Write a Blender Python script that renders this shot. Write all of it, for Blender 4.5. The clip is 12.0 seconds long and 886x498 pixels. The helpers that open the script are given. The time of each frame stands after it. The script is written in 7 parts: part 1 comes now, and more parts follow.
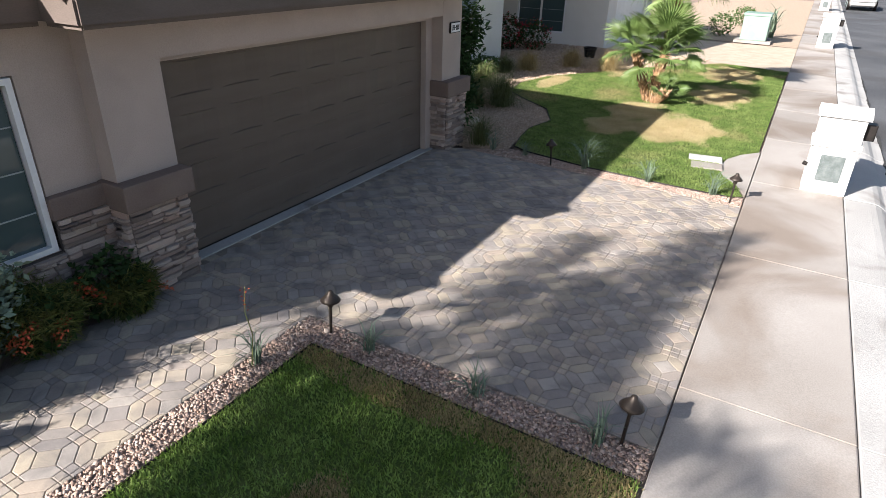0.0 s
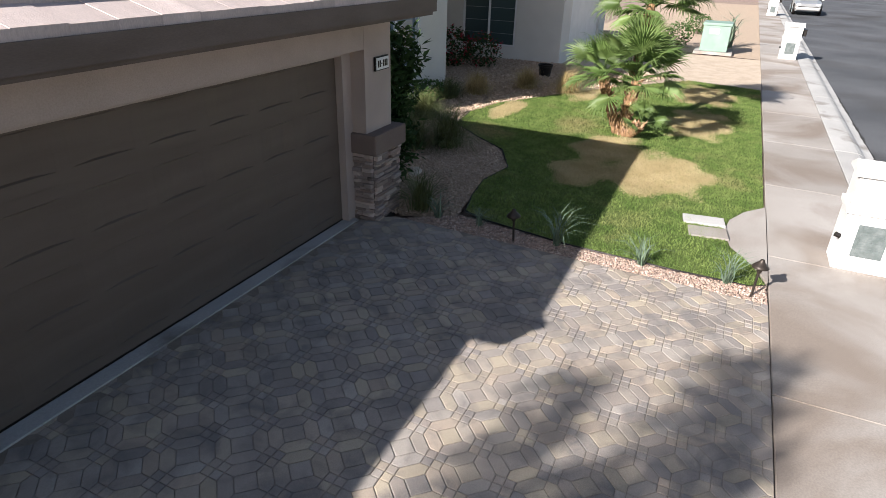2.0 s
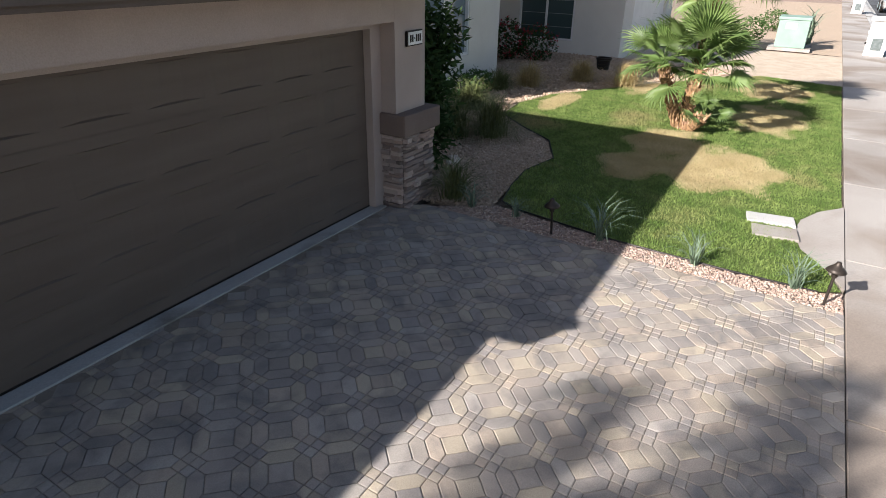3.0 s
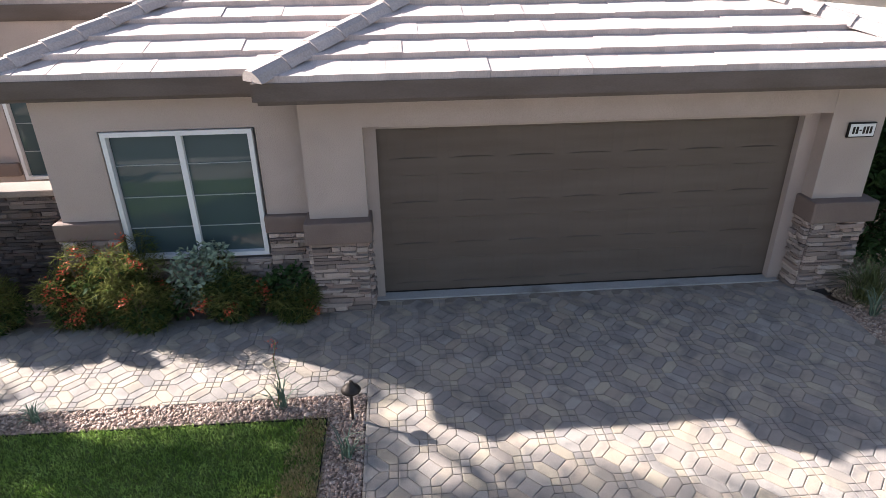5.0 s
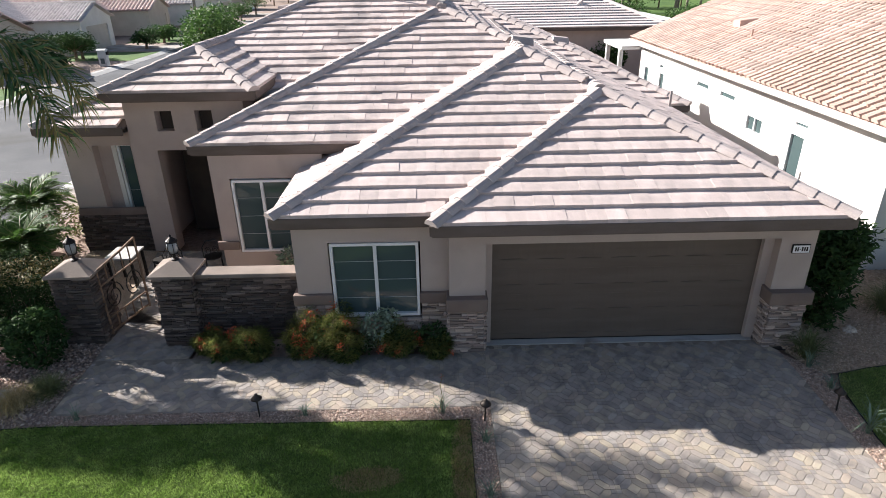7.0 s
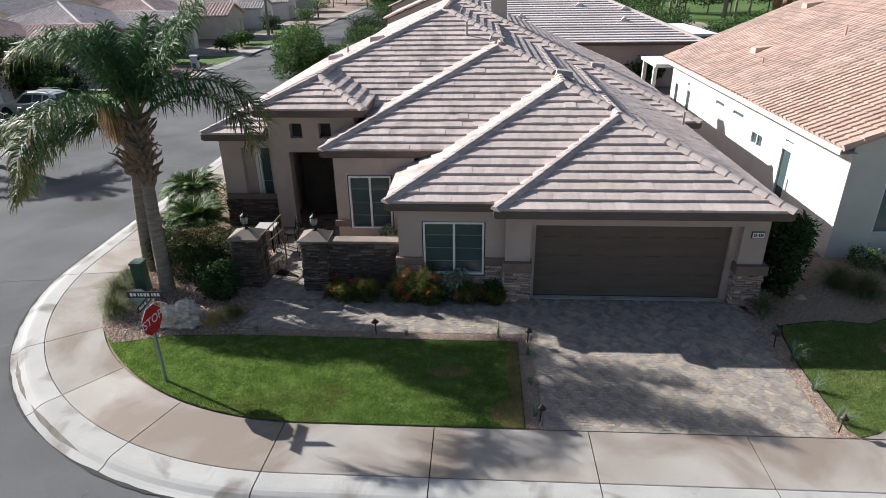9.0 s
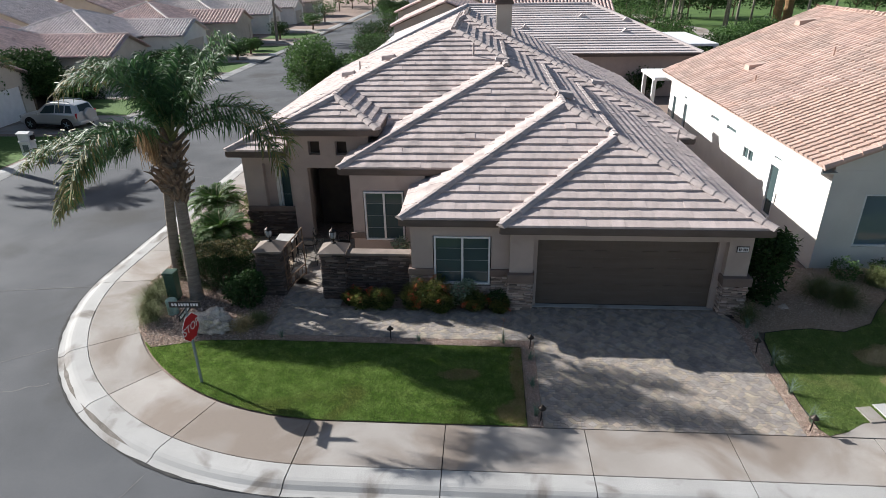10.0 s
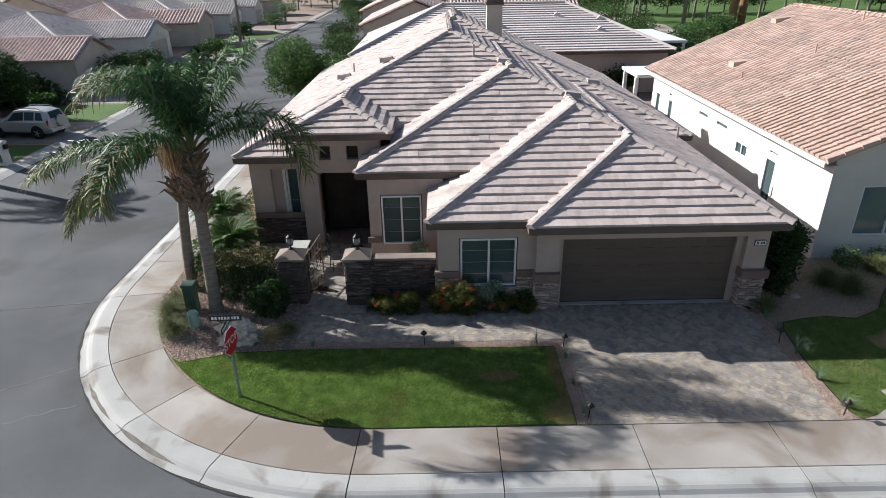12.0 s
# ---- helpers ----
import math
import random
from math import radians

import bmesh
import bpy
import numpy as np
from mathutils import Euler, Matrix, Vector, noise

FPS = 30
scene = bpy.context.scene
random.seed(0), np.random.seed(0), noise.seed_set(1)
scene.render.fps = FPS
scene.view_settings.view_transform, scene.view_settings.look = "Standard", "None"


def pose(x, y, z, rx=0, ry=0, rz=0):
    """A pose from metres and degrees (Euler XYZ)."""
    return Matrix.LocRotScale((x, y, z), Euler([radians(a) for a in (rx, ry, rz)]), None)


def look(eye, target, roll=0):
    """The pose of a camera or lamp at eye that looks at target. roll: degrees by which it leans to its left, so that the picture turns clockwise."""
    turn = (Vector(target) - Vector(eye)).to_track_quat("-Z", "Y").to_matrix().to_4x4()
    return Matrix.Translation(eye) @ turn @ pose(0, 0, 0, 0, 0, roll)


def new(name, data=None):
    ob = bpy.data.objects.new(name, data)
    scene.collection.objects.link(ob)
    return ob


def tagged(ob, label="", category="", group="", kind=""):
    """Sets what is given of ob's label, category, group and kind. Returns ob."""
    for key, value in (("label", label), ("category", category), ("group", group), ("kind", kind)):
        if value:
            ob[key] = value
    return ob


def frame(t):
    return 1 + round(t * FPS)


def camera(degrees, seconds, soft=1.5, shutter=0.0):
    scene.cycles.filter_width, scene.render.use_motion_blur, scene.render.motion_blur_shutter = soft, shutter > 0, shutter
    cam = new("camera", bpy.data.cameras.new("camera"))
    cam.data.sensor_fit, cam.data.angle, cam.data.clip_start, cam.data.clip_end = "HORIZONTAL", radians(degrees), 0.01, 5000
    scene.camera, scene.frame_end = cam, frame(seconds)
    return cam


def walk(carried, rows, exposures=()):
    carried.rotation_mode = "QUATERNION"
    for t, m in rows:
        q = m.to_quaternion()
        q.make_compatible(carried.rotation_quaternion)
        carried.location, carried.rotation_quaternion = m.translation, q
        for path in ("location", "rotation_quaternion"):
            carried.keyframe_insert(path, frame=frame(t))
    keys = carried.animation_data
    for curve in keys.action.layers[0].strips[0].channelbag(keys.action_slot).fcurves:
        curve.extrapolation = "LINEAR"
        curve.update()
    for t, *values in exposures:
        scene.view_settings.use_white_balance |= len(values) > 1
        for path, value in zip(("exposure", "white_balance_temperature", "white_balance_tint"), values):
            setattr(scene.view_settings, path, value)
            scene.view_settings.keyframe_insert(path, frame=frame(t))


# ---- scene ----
cam = camera(72.4, 12.0, soft=0.75)
SUN, SKY = 5.0, 0.054
PATH = [
    (0, (-3.801, -5.070, 3.119), (-2.237, -4.194, 2.231), 1.49),
    (0.5, (-3.275, -4.837, 3.351), (-1.703, -3.972, 2.466), 1.50),
    (1, (-2.556, -4.516, 3.350), (-0.946, -3.721, 2.469), 1.60),
    (1.5, (-1.832, -4.192, 3.365), (-0.207, -3.433, 2.480), 1.70),
    (2, (-1.252, -3.954, 3.214), (0.383, -3.212, 2.335), 1.63),
    (2.5, (-0.946, -3.856, 2.993), (0.692, -3.117, 2.114), 1.68),
    (2.7, (-0.863, -3.888, 2.907), (0.754, -3.102, 2.031), 1.49),
    (4.3, (0.029, -5.431, 2.749), (0.813, -3.796, 1.904), -0.52),
    (4.5, (0.075, -5.672, 3.017), (0.634, -3.944, 2.180), -0.56),
    (5, (0.262, -6.345, 3.735), (0.388, -4.543, 2.878), -0.83),
    (5.5, (0.144, -7.230, 4.486), (0.217, -5.424, 3.631), -0.74),
    (6, (-0.213, -8.040, 5.254), (-0.169, -6.229, 4.406), -0.88),
    (6.5, (-0.606, -8.809, 5.893), (-0.584, -6.994, 5.054), -1.01),
    (7, (-0.999, -9.571, 6.545), (-0.977, -7.757, 5.703), -0.88),
    (7.5, (-1.262, -10.592, 7.035), (-1.268, -8.782, 6.183), -0.68),
    (7.7, (-1.339, -11.077, 7.201), (-1.361, -9.267, 6.350), -0.95),
    (9.3, (-1.518, -14.569, 8.446), (-1.641, -12.763, 7.595), -0.82),
    (9.5, (-1.553, -14.811, 8.699), (-1.677, -13.005, 7.847), -0.84),
    (10, (-1.554, -15.144, 8.989), (-1.682, -13.339, 8.139), -0.92),
    (10.5, (-1.604, -15.321, 9.051), (-1.691, -13.514, 8.199), -0.95),
    (11, (-1.889, -15.358, 9.100), (-1.960, -13.551, 8.246), -0.98),
    (11.5, (-2.543, -15.294, 9.146), (-2.563, -13.488, 8.289), -0.99),
    (12, (-3.417, -15.179, 9.175), (-3.414, -13.374, 8.316), -1.01),
]
walk(cam, [(t, look(eye, target, roll)) for t, eye, target, roll in PATH], [(0.0, 1.5, 6500, 13), (1.0, 1.42, 6500, 12), (2.5, 1.2, 6500, 13), (4.5, 2.0, 6500, 13), (5.5, 2.03, 6600, 18), (7.0, 1.4, 6450, 12), (9.5, 0.88, 6300, 10), (12.0, 0.8, 6200, 9)])

# world, sun
EL, AZ = 28.6, math.atan2(-0.904, 0.427)
world = bpy.data.worlds.new("sky_world")
scene.world = world
world.use_nodes = True
wt = world.node_tree
sky = wt.nodes.new("ShaderNodeTexSky")
sky.sky_type = "NISHITA"
sky.sun_disc = False
sky.sun_elevation, sky.sun_rotation = radians(EL), AZ
sky.air_density, sky.dust_density = 1.0, 1.6
wt.links.new(sky.outputs[0], wt.nodes["Background"].inputs[0])
wt.nodes["Background"].inputs[1].default_value = SKY
SUN_DIR = Vector((math.sin(AZ) * math.cos(radians(EL)), math.cos(AZ) * math.cos(radians(EL)), math.sin(radians(EL))))
sun = new("sun", bpy.data.lights.new("sun", "SUN"))
sun.data.energy, sun.data.angle, sun.data.color = SUN, radians(0.55), (1.0, 0.965, 0.915)
sun.matrix_world = look(SUN_DIR * 60, (0, 0, 0))


# ---- materials ----
def mat(name, a, b, scale=3.0, rough=0.85, bump=0.0, bscale=60.0, metal=0.0, vary="", amount=0.25, fine=0.12, spec=0.3, stretch=(1, 1, 1), stain=None, thin=0.0):
    """Two colours mixed by a broad noise, a fine grain over it, a bump, and a brightness that varies by piece."""
    m = bpy.data.materials.new(name)
    m.use_nodes = True
    nt = m.node_tree
    bsdf = nt.nodes["Principled BSDF"]
    bsdf.inputs["Roughness"].default_value = rough
    bsdf.inputs["Metallic"].default_value = metal
    bsdf.inputs["Specular IOR Level"].default_value = spec
    co = nt.nodes.new("ShaderNodeTexCoord")
    mp = nt.nodes.new("ShaderNodeMapping")
    mp.inputs["Scale"].default_value = stretch
    nt.links.new(co.outputs["Object"], mp.inputs[0])
    src = mp.outputs[0]
    if vary == "obj":
        info = nt.nodes.new("ShaderNodeObjectInfo")
        off = nt.nodes.new("ShaderNodeVectorMath")
        off.operation = "MULTIPLY_ADD"
        nt.links.new(info.outputs["Random"], off.inputs[0])
        off.inputs[1].default_value = (37, 53, 71)
        nt.links.new(src, off.inputs[2])
        src = off.outputs[0]
    n1 = nt.nodes.new("ShaderNodeTexNoise")
    n1.inputs["Scale"].default_value, n1.inputs["Detail"].default_value = scale, 6
    nt.links.new(src, n1.inputs["Vector"])
    ramp = nt.nodes.new("ShaderNodeValToRGB")
    ramp.color_ramp.elements[0].position, ramp.color_ramp.elements[1].position = 0.35, 0.65
    ramp.color_ramp.elements[0].color, ramp.color_ramp.elements[1].color = (*a, 1), (*b, 1)
    nt.links.new(n1.outputs["Fac"], ramp.inputs[0])
    col = ramp.outputs[0]
    n2 = nt.nodes.new("ShaderNodeTexNoise")
    n2.inputs["Scale"].default_value, n2.inputs["Detail"].default_value = bscale, 4
    nt.links.new(src, n2.inputs["Vector"])
    gain = nt.nodes.new("ShaderNodeMapRange")
    gain.inputs["From Min"].default_value, gain.inputs["From Max"].default_value = 0.3, 0.7
    gain.inputs["To Min"].default_value, gain.inputs["To Max"].default_value = 1 - fine, 1 + fine
    nt.links.new(n2.outputs["Fac"], gain.inputs["Value"])
    val = gain.outputs[0]
    if vary:
        if vary == "obj":
            rnd = info.outputs["Random"]
        else:
            rnd = nt.nodes.new("ShaderNodeNewGeometry").outputs["Random Per Island"]
        r = nt.nodes.new("ShaderNodeMapRange")
        r.inputs["To Min"].default_value, r.inputs["To Max"].default_value = 1 - amount, 1 + amount
        nt.links.new(rnd, r.inputs["Value"])
        mul = nt.nodes.new("ShaderNodeMath")
        mul.operation = "MULTIPLY"
        nt.links.new(val, mul.inputs[0])
        nt.links.new(r.outputs[0], mul.inputs[1])
        val = mul.outputs[0]
    if stain:
        shade, sscale, low, high = stain
        n3 = nt.nodes.new("ShaderNodeTexNoise")
        n3.inputs["Scale"].default_value, n3.inputs["Detail"].default_value, n3.inputs["Distortion"].default_value = sscale, 5, 0.6
        nt.links.new(co.outputs["Object"], n3.inputs["Vector"])
        sr = nt.nodes.new("ShaderNodeMapRange")
        sr.inputs["From Min"].default_value, sr.inputs["From Max"].default_value = low, high
        nt.links.new(n3.outputs["Fac"], sr.inputs["Value"])
        sm = nt.nodes.new("ShaderNodeMix")
        sm.data_type = "RGBA"
        nt.links.new(sr.outputs[0], sm.inputs["Factor"])
        nt.links.new(col, sm.inputs["A"])
        sm.inputs["B"].default_value = (*shade, 1)
        col = sm.outputs["Result"]
    mix = nt.nodes.new("ShaderNodeVectorMath")
    mix.operation = "SCALE"
    nt.links.new(col, mix.inputs[0])
    nt.links.new(val, mix.inputs["Scale"])
    nt.links.new(mix.outputs[0], bsdf.inputs["Base Color"])
    if bump:
        bp = nt.nodes.new("ShaderNodeBump")
        bp.inputs["Strength"].default_value, bp.inputs["Distance"].default_value = bump, 0.02
        nt.links.new(n2.outputs["Fac"], bp.inputs["Height"])
        nt.links.new(bp.outputs[0], bsdf.inputs["Normal"])
    if thin:
        # leaves let light through
        tl = nt.nodes.new("ShaderNodeBsdfTranslucent")
        nt.links.new(mix.outputs[0], tl.inputs["Color"])
        blend = nt.nodes.new("ShaderNodeMixShader")
        blend.inputs[0].default_value = thin
        nt.links.new(bsdf.outputs[0], blend.inputs[1])
        nt.links.new(tl.outputs[0], blend.inputs[2])
        nt.links.new(blend.outputs[0], nt.nodes["Material Output"].inputs["Surface"])
    return m


def multi(m, stops):
    """Give a material several piece colours, chosen by the piece's random number, in place of its two broad ones."""
    nt = m.node_tree
    rnd = next((n.outputs["Random Per Island"] for n in nt.nodes if n.type == "NEW_GEOMETRY"), None) or next(n.outputs["Random"] for n in nt.nodes if n.type == "OBJECT_INFO")
    ramp = nt.nodes.new("ShaderNodeValToRGB")
    ramp.color_ramp.interpolation = "CONSTANT"
    for k, c in enumerate(stops):
        e = ramp.color_ramp.elements[0] if k == 0 else ramp.color_ramp.elements.new(k / len(stops))
        e.position, e.color = k / len(stops), (*c, 1)
    hash_ = nt.nodes.new("ShaderNodeTexWhiteNoise")
    hash_.noise_dimensions = "1D"
    nt.links.new(rnd, hash_.inputs["W"])
    nt.links.new(hash_.outputs["Value"], ramp.inputs[0])
    old = next(n for n in nt.nodes if n.type == "VALTORGB" and n != ramp)
    mx = nt.nodes.new("ShaderNodeMix")
    mx.data_type, mx.inputs["Factor"].default_value = "RGBA", 0.72
    targets = [l.to_socket for l in nt.links if l.from_socket == old.outputs[0]]
    nt.links.new(old.outputs[0], mx.inputs["A"])
    nt.links.new(ramp.outputs[0], mx.inputs["B"])
    for s in targets:
        nt.links.new(mx.outputs["Result"], s)
    return m


def glass(name, tint, rough=0.04):
    m = bpy.data.materials.new(name)
    m.use_nodes = True
    b = m.node_tree.nodes["Principled BSDF"]
    b.inputs["Base Color"].default_value = (*tint, 1)
    b.inputs["Roughness"].default_value = rough
    b.inputs["Specular IOR Level"].default_value = 0.5
    return m


STUCCO = mat("stucco_taupe", (0.43, 0.355, 0.315), (0.48, 0.4, 0.355), 1.2, 0.92, 0.35, 90, fine=0.06, stain=((0.38, 0.315, 0.28), 0.9, 0.55, 0.8))
STUCCO_WHITE = mat("stucco_white", (0.66, 0.635, 0.595), (0.73, 0.705, 0.665), 0.9, 0.92, 0.3, 90, fine=0.04, stain=((0.66, 0.63, 0.58), 0.7, 0.55, 0.85))
STUCCO_TAN = mat("stucco_tan", (0.5, 0.44, 0.37), (0.56, 0.5, 0.43), 0.9, 0.92, 0.3, 90, fine=0.05)
BAND = mat("stucco_brown_band", (0.175, 0.13, 0.112), (0.21, 0.16, 0.135), 2.0, 0.9, 0.35, 80, fine=0.08)
FASCIA = mat("painted_fascia", (0.11, 0.085, 0.07), (0.14, 0.11, 0.095), 1.5, 0.7, 0.1, 40, fine=0.08, stretch=(1, 1, 4))
TILE = mat("concrete_roof_tile", (0.5, 0.418, 0.388), (0.58, 0.488, 0.455), 2.2, 0.9, 0.25, 45, stretch=(3.0, 0.8, 0.8), vary="island", amount=0.11, fine=0.1, stain=((0.3, 0.262, 0.25), 1.1, 0.5, 0.72))
TILE_OB = mat("concrete_roof_tile_single", (0.5, 0.418, 0.388), (0.58, 0.488, 0.455), 2.2, 0.9, 0.25, 45, stretch=(3.0, 0.8, 0.8), vary="obj", amount=0.11, fine=0.1, stain=((0.3, 0.262, 0.25), 1.1, 0.5, 0.72))
CAP = mat("ridge_cap_tile", (0.39, 0.335, 0.315), (0.46, 0.4, 0.38), 2.5, 0.9, 0.25, 50, vary="obj", amount=0.1)
TERRA = mat("clay_roof_tile", (0.48, 0.335, 0.275), (0.56, 0.405, 0.345), 0.8, 0.85, 0.2, 30, vary="island", amount=0.16, stain=((0.42, 0.32, 0.27), 0.5, 0.45, 0.7))
TERRA_FAR = mat("clay_roof_tile_weathered", (0.56, 0.41, 0.37), (0.64, 0.49, 0.45), 0.5, 0.88, 0.2, 30, vary="island", amount=0.15)
SLATE_FAR = mat("concrete_roof_tile_grey", (0.57, 0.5, 0.48), (0.65, 0.58, 0.56), 0.5, 0.9, 0.2, 30, vary="island", amount=0.12)
CONCRETE = mat("concrete_pavement", (0.3, 0.272, 0.245), (0.38, 0.352, 0.325), 0.55, 0.88, 0.1, 70, vary="obj", amount=0.09, fine=0.1, stain=((0.235, 0.195, 0.163), 0.5, 0.46, 0.62))
KERB = mat("kerb_concrete", (0.36, 0.352, 0.338), (0.435, 0.427, 0.412), 0.8, 0.88, 0.25, 60, vary="obj", amount=0.05, fine=0.08, stain=((0.2, 0.18, 0.16), 0.9, 0.56, 0.7))
ASPHALT = mat("asphalt", (0.066, 0.069, 0.075), (0.102, 0.105, 0.112), 0.35, 0.88, 0.3, 90, fine=0.22, stain=((0.055, 0.054, 0.054), 0.2, 0.52, 0.66))
SAND = mat("dry_ground", (0.3, 0.25, 0.19), (0.38, 0.32, 0.26), 0.3, 0.95, 0.3, 40, fine=0.15)
SOIL = mat("gravel_bed", (0.225, 0.165, 0.135), (0.33, 0.25, 0.205), 9, 0.95, 0.6, 70, fine=0.3)
PALE_BED = mat("pale_gravel_bed", (0.378, 0.29, 0.213), (0.468, 0.365, 0.274), 9, 0.95, 0.6, 60, fine=0.3)
JOINT = mat("paver_joint_sand", (0.2, 0.17, 0.14), (0.27, 0.23, 0.19), 6, 0.95, 0.3, 90)
DOOR = mat("garage_door_paint", (0.12, 0.093, 0.075), (0.14, 0.11, 0.09), 0.8, 0.55, 0.05, 200, fine=0.05, stretch=(1, 1, 8))
FRAME = mat("white_vinyl_frame", (0.72, 0.72, 0.72), (0.78, 0.78, 0.78), 3, 0.45, 0.0, 40, fine=0.03)
PANE = glass("dark_window_glass", (0.06, 0.09, 0.092))
DARK = mat("dark_interior", (0.05, 0.04, 0.035), (0.07, 0.055, 0.045), 2, 0.9)
IRON = mat("black_iron", (0.02, 0.018, 0.017), (0.035, 0.03, 0.028), 8, 0.5, 0.1, 90, metal=0.6)
BRONZE = mat("bronze_lamp_metal", (0.035, 0.028, 0.024), (0.06, 0.048, 0.04), 8, 0.45, 0.1, 90, metal=0.5)
TURF = mat("turf_soil", (0.08, 0.125, 0.03), (0.13, 0.17, 0.05), 2.5, 0.95, 0.5, 60, fine=0.3)


# ---- mesh helpers ----
def link(name, verts, faces, material, parent=None, label="", smooth=False):
    me = bpy.data.meshes.new(name)
    me.from_pydata([tuple(v) for v in verts], [], [tuple(f) for f in faces])
    me.materials.append(material)
    if smooth:
        me.shade_smooth()
    ob = new(name, me)
    if parent:
        ob.parent = parent
    if label:
        ob["label"] = label
    return ob


def part(name, bm, material, parent=None, label="", smooth=False):
    me = bpy.data.meshes.new(name)
    bm.to_mesh(me)
    bm.free()
    me.materials.append(material)
    if smooth:
        me.shade_smooth()
    ob = new(name, me)
    if parent:
        ob.parent = parent
    if label:
        ob["label"] = label
    return ob


def empty(name, at=(0, 0, 0), label="", category="", group="", kind=""):
    ob = new(name)
    ob.location = at
    ob.empty_display_size = 0.2
    return tagged(ob, label, category, group, kind)


def box(bm, x0, x1, y0, y1, z0, z1, bevel=0.0):
    vs = [bm.verts.new(v) for v in ((x0, y0, z0), (x1, y0, z0), (x1, y1, z0), (x0, y1, z0), (x0, y0, z1), (x1, y0, z1), (x1, y1, z1), (x0, y1, z1))]
    fs = [bm.faces.new([vs[i] for i in f]) for f in ((3, 2, 1, 0), (4, 5, 6, 7), (0, 1, 5, 4), (1, 2, 6, 5), (2, 3, 7, 6), (3, 0, 4, 7))]
    if bevel:
        bmesh.ops.bevel(bm, geom=list({e for f in fs for e in f.edges}), offset=bevel, segments=2, affect="EDGES", profile=0.6)
    return bm


def boxes(name, rows, material, parent=None, label="", bevel=0.0):
    """Boxes, each an object of its own; gives the first."""
    made = []
    for r in rows:
        bm = bmesh.new()
        box(bm, *r, bevel=bevel)
        made.append(part(name, bm, material, parent, label))
    return made[0]


def prism(bm, pts, z0, z1):
    lo = [bm.verts.new((x, y, z0(x, y) if callable(z0) else z0)) for x, y in pts]
    hi = [bm.verts.new((x, y, z1(x, y) if callable(z1) else z1)) for x, y in pts]
    n = len(pts)
    bm.faces.new(hi)
    bm.faces.new(lo[::-1])
    for i in range(n):
        bm.faces.new((lo[i], lo[(i + 1) % n], hi[(i + 1) % n], hi[i]))


def tube(bm, path, radii, sides=8, cap=True):
    """A round tube along points, with a radius for each of them."""
    rings = []
    for i, p in enumerate(path):
        p = Vector(p)
        d = (Vector(path[min(i + 1, len(path) - 1)]) - Vector(path[max(i - 1, 0)])).normalized()
        a = d.cross(Vector((0, 0, 1)) if abs(d.z) < 0.9 else Vector((1, 0, 0))).normalized()
        b = d.cross(a)
        r = radii[i] if isinstance(radii, (list, tuple)) else radii
        rings.append([bm.verts.new(p + r * (math.cos(2 * math.pi * k / sides) * a + math.sin(2 * math.pi * k / sides) * b)) for k in range(sides)])
    for q, w in zip(rings, rings[1:]):
        for k in range(sides):
            bm.faces.new((q[k], q[(k + 1) % sides], w[(k + 1) % sides], w[k]))
    if cap:
        bm.faces.new(rings[0])
        bm.faces.new(rings[-1][::-1])


def lathe(bm, profile, at=(0, 0, 0), sides=16):
    """A turned shape from (radius, height) pairs."""
    rings = [[bm.verts.new((at[0] + r * math.cos(2 * math.pi * k / sides), at[1] + r * math.sin(2 * math.pi * k / sides), at[2] + z)) for k in range(sides)] for r, z in profile]
    for q, w in zip(rings, rings[1:]):
        for k in range(sides):
            bm.faces.new((q[k], q[(k + 1) % sides], w[(k + 1) % sides], w[k]))
    bm.faces.new(rings[0][::-1])
    bm.faces.new(rings[-1])


def clip(poly, a, b, c):
    """The part of a convex polygon where a*x + b*y <= c."""
    out = []
    for i, p in enumerate(poly):
        q = poly[(i + 1) % len(poly)]
        dp, dq = a * p[0] + b * p[1] - c, a * q[0] + b * q[1] - c
        if dp <= 0:
            out.append(p)
        if dp * dq < 0:
            t = dp / (dp - dq)
            out.append((p[0] + t * (q[0] - p[0]), p[1] + t * (q[1] - p[1])))
    return out


def area(poly):
    return 0.5 * sum(p[0] * q[1] - q[0] * p[1] for p, q in zip(poly, poly[1:] + poly[:1]))


def inside(x, y, poly):
    hit = False
    for i, (x1, y1) in enumerate(poly):
        x2, y2 = poly[i - 1]
        if (y1 > y) != (y2 > y) and x < (x2 - x1) * (y - y1) / (y2 - y1) + x1:
            hit = not hit
    return hit


def scatter(name, template, faces, places, material, label, category, parent=None, smooth=False):
    """One joined mesh of many copies of a small template; places: arrays of (n,3) points and (n,3,3) turns with scale."""
    pts, turns = places
    v = np.asarray(template, float)
    f = np.asarray(faces, int)
    n = len(pts)
    allv = np.einsum("nij,kj->nki", turns, v) + np.asarray(pts)[:, None, :]
    allf = (f[None] + (np.arange(n) * len(v))[:, None, None]).reshape(-1, f.shape[1])
    me = bpy.data.meshes.new(name)
    me.vertices.add(n * len(v))
    me.vertices.foreach_set("co", allv.astype(np.float32).ravel())
    me.loops.add(allf.size)
    me.loops.foreach_set("vertex_index", allf.astype(np.int32).ravel())
    me.polygons.add(len(allf))
    me.polygons.foreach_set("loop_start", np.arange(0, allf.size, f.shape[1], dtype=np.int32))
    me.update(calc_edges=True)
    me.validate()
    me.materials.append(material)
    if smooth:
        me.shade_smooth()
    ob = new(name, me)
    if parent:
        ob.parent = parent
    return tagged(ob, label, category, kind="stuff")


